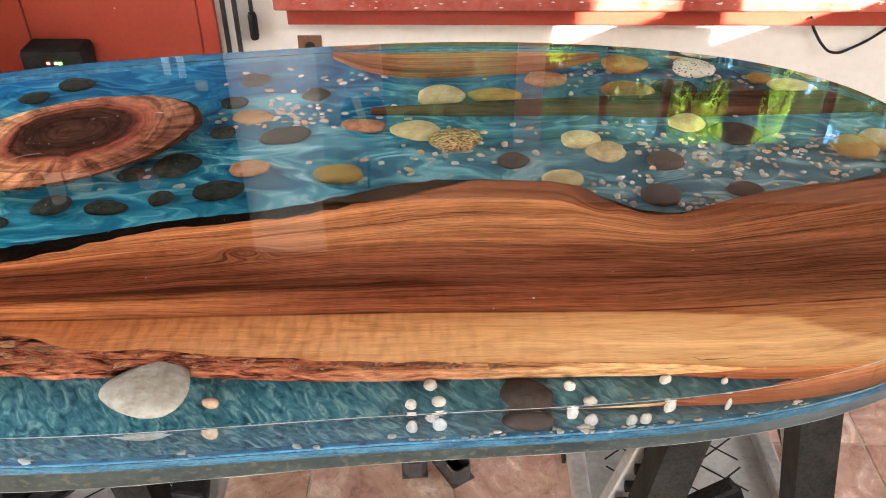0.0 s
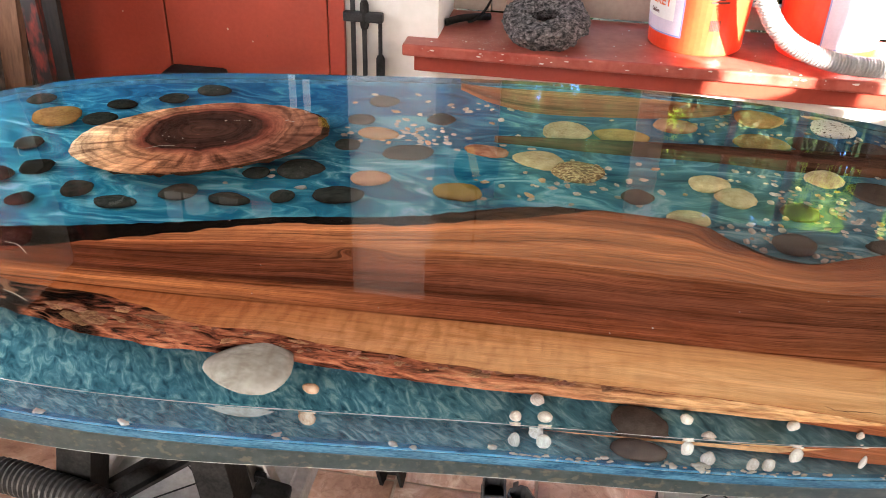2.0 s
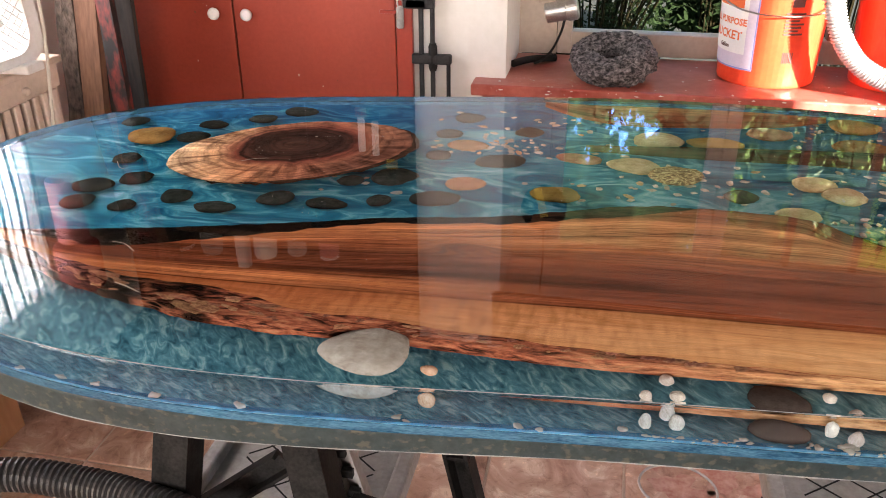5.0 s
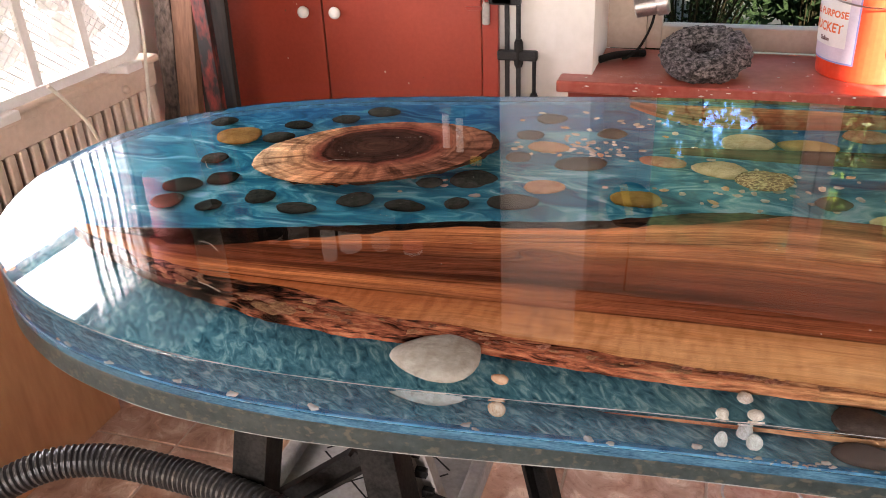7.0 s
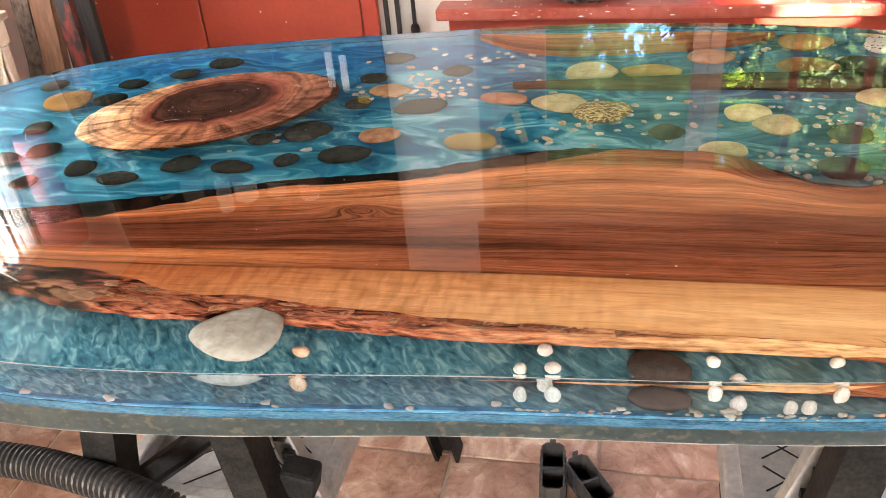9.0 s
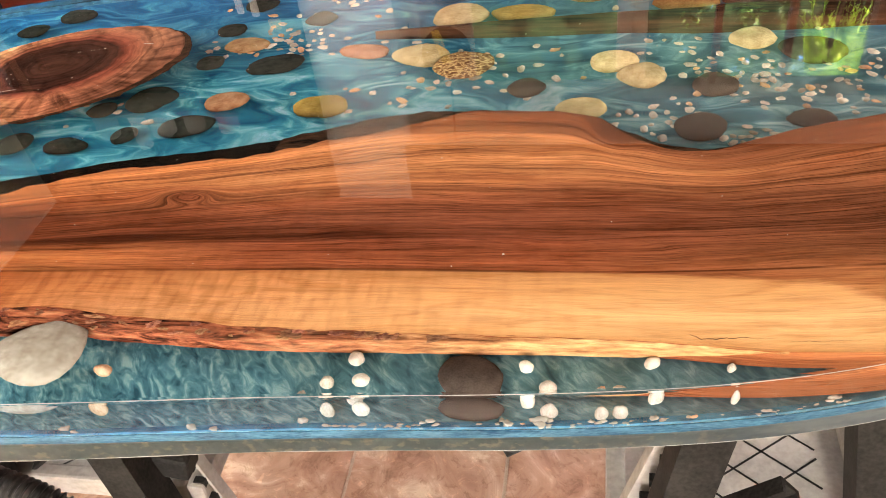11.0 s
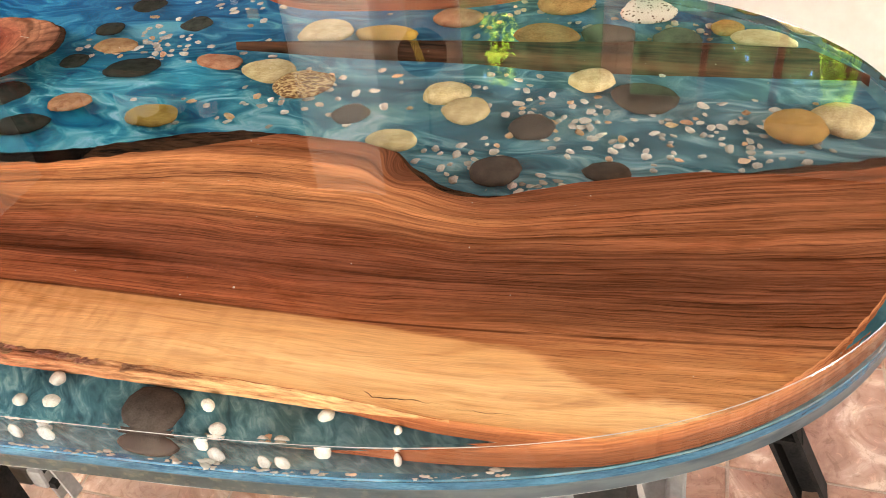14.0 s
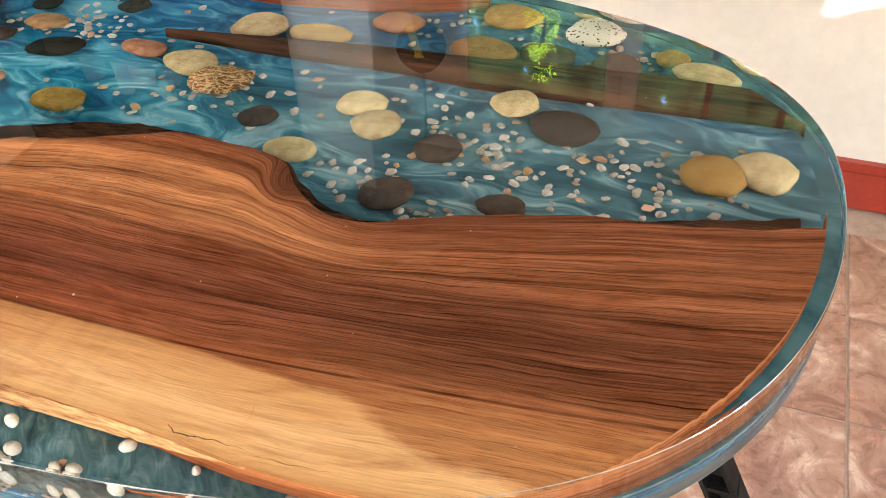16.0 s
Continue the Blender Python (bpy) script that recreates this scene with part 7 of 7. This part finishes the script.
def leaning_board(x, y, w, d, h, lean, turn, mat, label, seed, wavy=0.0):
    bm = bmesh.new()
    rows, n = [], 40
    for i in range(n + 1):
        z = h * i / n
        a = wavy * noise.noise((z * 4, seed, 0)) + 0.3 * wavy * noise.noise((z * 17, seed, 1))
        b = wavy * noise.noise((z * 4, seed + 9, 0)) + 0.3 * wavy * noise.noise((z * 19, seed, 2))
        rows.append([bm.verts.new(p) for p in ((-w / 2 + a, -d / 2, z), (w / 2 + b, -d / 2, z), (w / 2 + b * 0.5, d / 2, z), (-w / 2 + a * 0.5, d / 2, z))])
    for p, q in zip(rows, rows[1:]):
        for k in range(4):
            bm.faces.new((p[k], p[(k + 1) % 4], q[(k + 1) % 4], q[k]))
    bm.faces.new(list(reversed(rows[0])))
    bm.faces.new(rows[-1])
    ob = part("leaning_board", bm, mat, None, label)
    ob.matrix_world = pose(x, y, 0.0, -lean[0], lean[1], turn)
    return tagged(ob, category="board", group="boards leaning in the corner")


leaning_board(-1.590, 2.292, 0.050, 0.03, 2.0, (3.0, 4.3), 4, BOARD_BARK, "rough grey bark-edged board leaning in the corner", 1, 0.014)
leaning_board(-1.533, 2.30, 0.062, 0.03, 2.02, (3.0, 4.3), 2, BOARD_BROWN, "tall plain brown board leaning in the corner", 2, 0.002)
# made wide so its black also stands in for the shaded gap
leaning_board(-1.400, 2.338, 0.110, 0.022, 1.95, (3.0, -0.6), 2, BOARD_BLACK, "weathered black board, also filling the dark gap beside it", 4, 0.006)
leaning_board(-1.354, 2.262, 0.043, 0.026, 1.90, (3.0, -2.0), 2, BOARD_RED, "narrow board stained red and black leaning in the corner", 3, 0.007)


def plywood():
    ob = empty("plywood_panel", "tan plywood offcut standing on the floor against the radiator", "plywood")
    part("face_veneer", boxed(0.0055, -0.45, 0.0, 0.008, 0.42, 0.62), PLY, ob)
    part("core_ply", boxed(-0.0055, -0.4495, 0.0005, 0.0054, 0.4195, 0.6195), BOARD_BROWN, ob, "darker glued core")
    part("face_veneer", boxed(-0.008, -0.45, 0.0, -0.0056, 0.42, 0.62), PLY, ob)
    ob.matrix_world = pose(-1.425, 1.245, 0.0, 0, -3.0, -2)
    return ob


plywood()


def black_hose():
    bm = tube(bmesh.new(), [(-1.5, 0.55, 0.03), (-1.25, 0.66, 0.24), (-1.05, 0.80, 0.45), (-0.894, 0.92, 0.55), (-0.80, 0.973, 0.56), (-0.685, 0.987, 0.55), (-0.587, 0.975, 0.55), (-0.50, 0.962, 0.54), (-0.42, 0.95, 0.50), (-0.34, 0.93, 0.36), (-0.29, 0.92, 0.16), (-0.20, 0.95, 0.03), (0.0, 1.05, 0.028)], 0.0235, 18, (0.0085, 0.004))
    ob = empty("dust_hose", "black corrugated rubber dust hose lying under the table", "hose")
    part("corrugated_tube", bm, HOSE_BLACK, ob)
    part("cuff", lathe(bmesh.new(), [(0.022, 0), (0.027, 0.004), (0.027, 0.07), (0.024, 0.075)], 24, look((-1.5, 0.55, 0.03), (-1.6, 0.50, 0.03))), BLACK_PLASTIC, ob, "smooth black end cuff")
    return ob


black_hose()


def plastic_holder(x, y, turn, label):
    """A hollow ribbed shell, open at the top, with a cross wall."""
    ob = empty("plastic_holder", label, "holder", "plastic holders on the floor", (x, y, 0.0))
    ob.rotation_euler = (0, 0, radians(turn))
    w, l, h, c, th = 0.024, 0.062, 0.046, 0.010, 0.003
    bm = bmesh.new()

    def outline(q):
        return [(-w + q, -l + c), (-w + c, -l + q), (w - c, -l + q), (w - q, -l + c), (w - q, l - c), (w - c, l - q), (-w + c, l - q), (-w + q, l - c)]
    rings = [[bm.verts.new((a, b, z)) for a, b in outline(q)] for q, z in ((0, 0.0), (0, h), (th, h), (th, 0.004))]
    for p, q in zip(rings, rings[1:]):
        for k in range(8):
            bm.faces.new((p[k], p[(k + 1) % 8], q[(k + 1) % 8], q[k]))
    bm.faces.new(list(reversed(rings[0])))
    bm.faces.new(rings[3])
    bmesh.ops.recalc_face_normals(bm, faces=bm.faces)
    part("shell", bm, HOLDER, ob)
    part("cross_wall", boxed(-w + th, -0.003, 0.0045, w - th, 0.003, h - 0.008), HOLDER, ob)
    part("tab", boxed(-0.006, l - 0.002, h - 0.002, 0.006, l + 0.001, h + 0.014), HOLDER, ob)
    part("base_lip", boxed(-w - 0.004, -l - 0.002, 0.0, w + 0.004, l + 0.002, 0.004, bevel=0.001), HOLDER, ob)
    for s in (-1, 1):
        for k in range(6):
            b = -l + 0.016 + k * 0.018
            part("rib", boxed(s * w - 0.0018, b - 0.0022, 0.0042, s * w + 0.0018, b + 0.0022, h - 0.004), HOLDER, ob)
    return ob


HOLDER = mottled("dark_grey_plastic", (0.035, 0.033, 0.032), (0.075, 0.07, 0.066), 30, 0.5, 0.1, 0.001)
plastic_holder(-0.034, 1.535, 5, "small black ribbed plastic holder, open-topped, on the tiles")
plastic_holder(0.042, 1.512, 33, "small black ribbed plastic holder lying askew on the tiles")


def tubing():
    pts = [(0.17 + 0.085 * math.cos(a), 1.735 + 0.075 * math.sin(a), 0.008 + 0.002 * k) for k, a in enumerate(radians(d) for d in range(-60, 320, 40))]
    ob = empty("tubing", "loop of thin pale plastic tubing lying on the tiles", "tubing")
    part("loop", tube(bmesh.new(), pts + [(0.33, 1.70, 0.006), (0.41, 1.78, 0.006)], 0.003, 8), GREY_PLASTIC, ob, smooth=True)
    part("end_fitting", lathe(bmesh.new(), [(0.006, 0), (0.007, 0.003), (0.007, 0.02), (0.005, 0.024)], 12, Matrix.Translation((0.41, 1.78, 0.008)) @ Matrix.Rotation(radians(80), 4, 'Y')), BLACK_PLASTIC, ob)
    return ob


tubing()


def paint_spill():
    """Dried red paint splashed on the tiles."""
    rng = random.Random(12)
    bm = bmesh.new()
    for x, y, r in ((0.17, 1.74, 0.05), (0.27, 1.80, 0.04), (0.35, 1.76, 0.035), (0.23, 1.69, 0.02), (0.40, 1.82, 0.02), (0.12, 1.81, 0.012)):
        n, off = 26, rng.uniform(0, 9)
        vs = []
        for k in range(n):
            a = 2 * math.pi * k / n
            q = r * (1 + 0.9 * noise.noise((math.cos(a) * 1.6, math.sin(a) * 1.6, off)) + 0.35 * noise.noise((math.cos(a) * 5, math.sin(a) * 5, off)))
            vs.append(bm.verts.new((x + 1.3 * q * math.cos(a), y + q * math.sin(a), 0.0012)))
        bm.faces.new(vs)
    return tagged(part("paint_spill", bm, SPILL, None, "dried splash of red paint on the floor tiles"), category="paint stain", kind="stuff")


paint_spill()


# ---- floor tiles ----
def floor_tiles():
    step, gap = 0.3087, 0.006
    bm = boxed(-(step - gap) / 2, -(step - gap) / 2, -0.012, (step - gap) / 2, (step - gap) / 2, 0.0, bevel=0.0025)
    me = mesh_of("tile", bm, TILE)
    for i in range(-9, 7):
        for j in range(-13, 4):
            x, y = 0.98 + step * (i - 0.5), 1.885 + step * (j - 0.5) + step
            if x < WEST - 0.05 or x > EAST + 0.05 or y > WALL_Y + 0.02 or y < SOUTH:
                continue
            t = new("tile", me)
            t.parent = floor
            t.location = (x, y, 0.0)
            t.rotation_euler = (0, 0, (i * 7 + j * 3) % 4 * math.pi / 2)


floor_tiles()
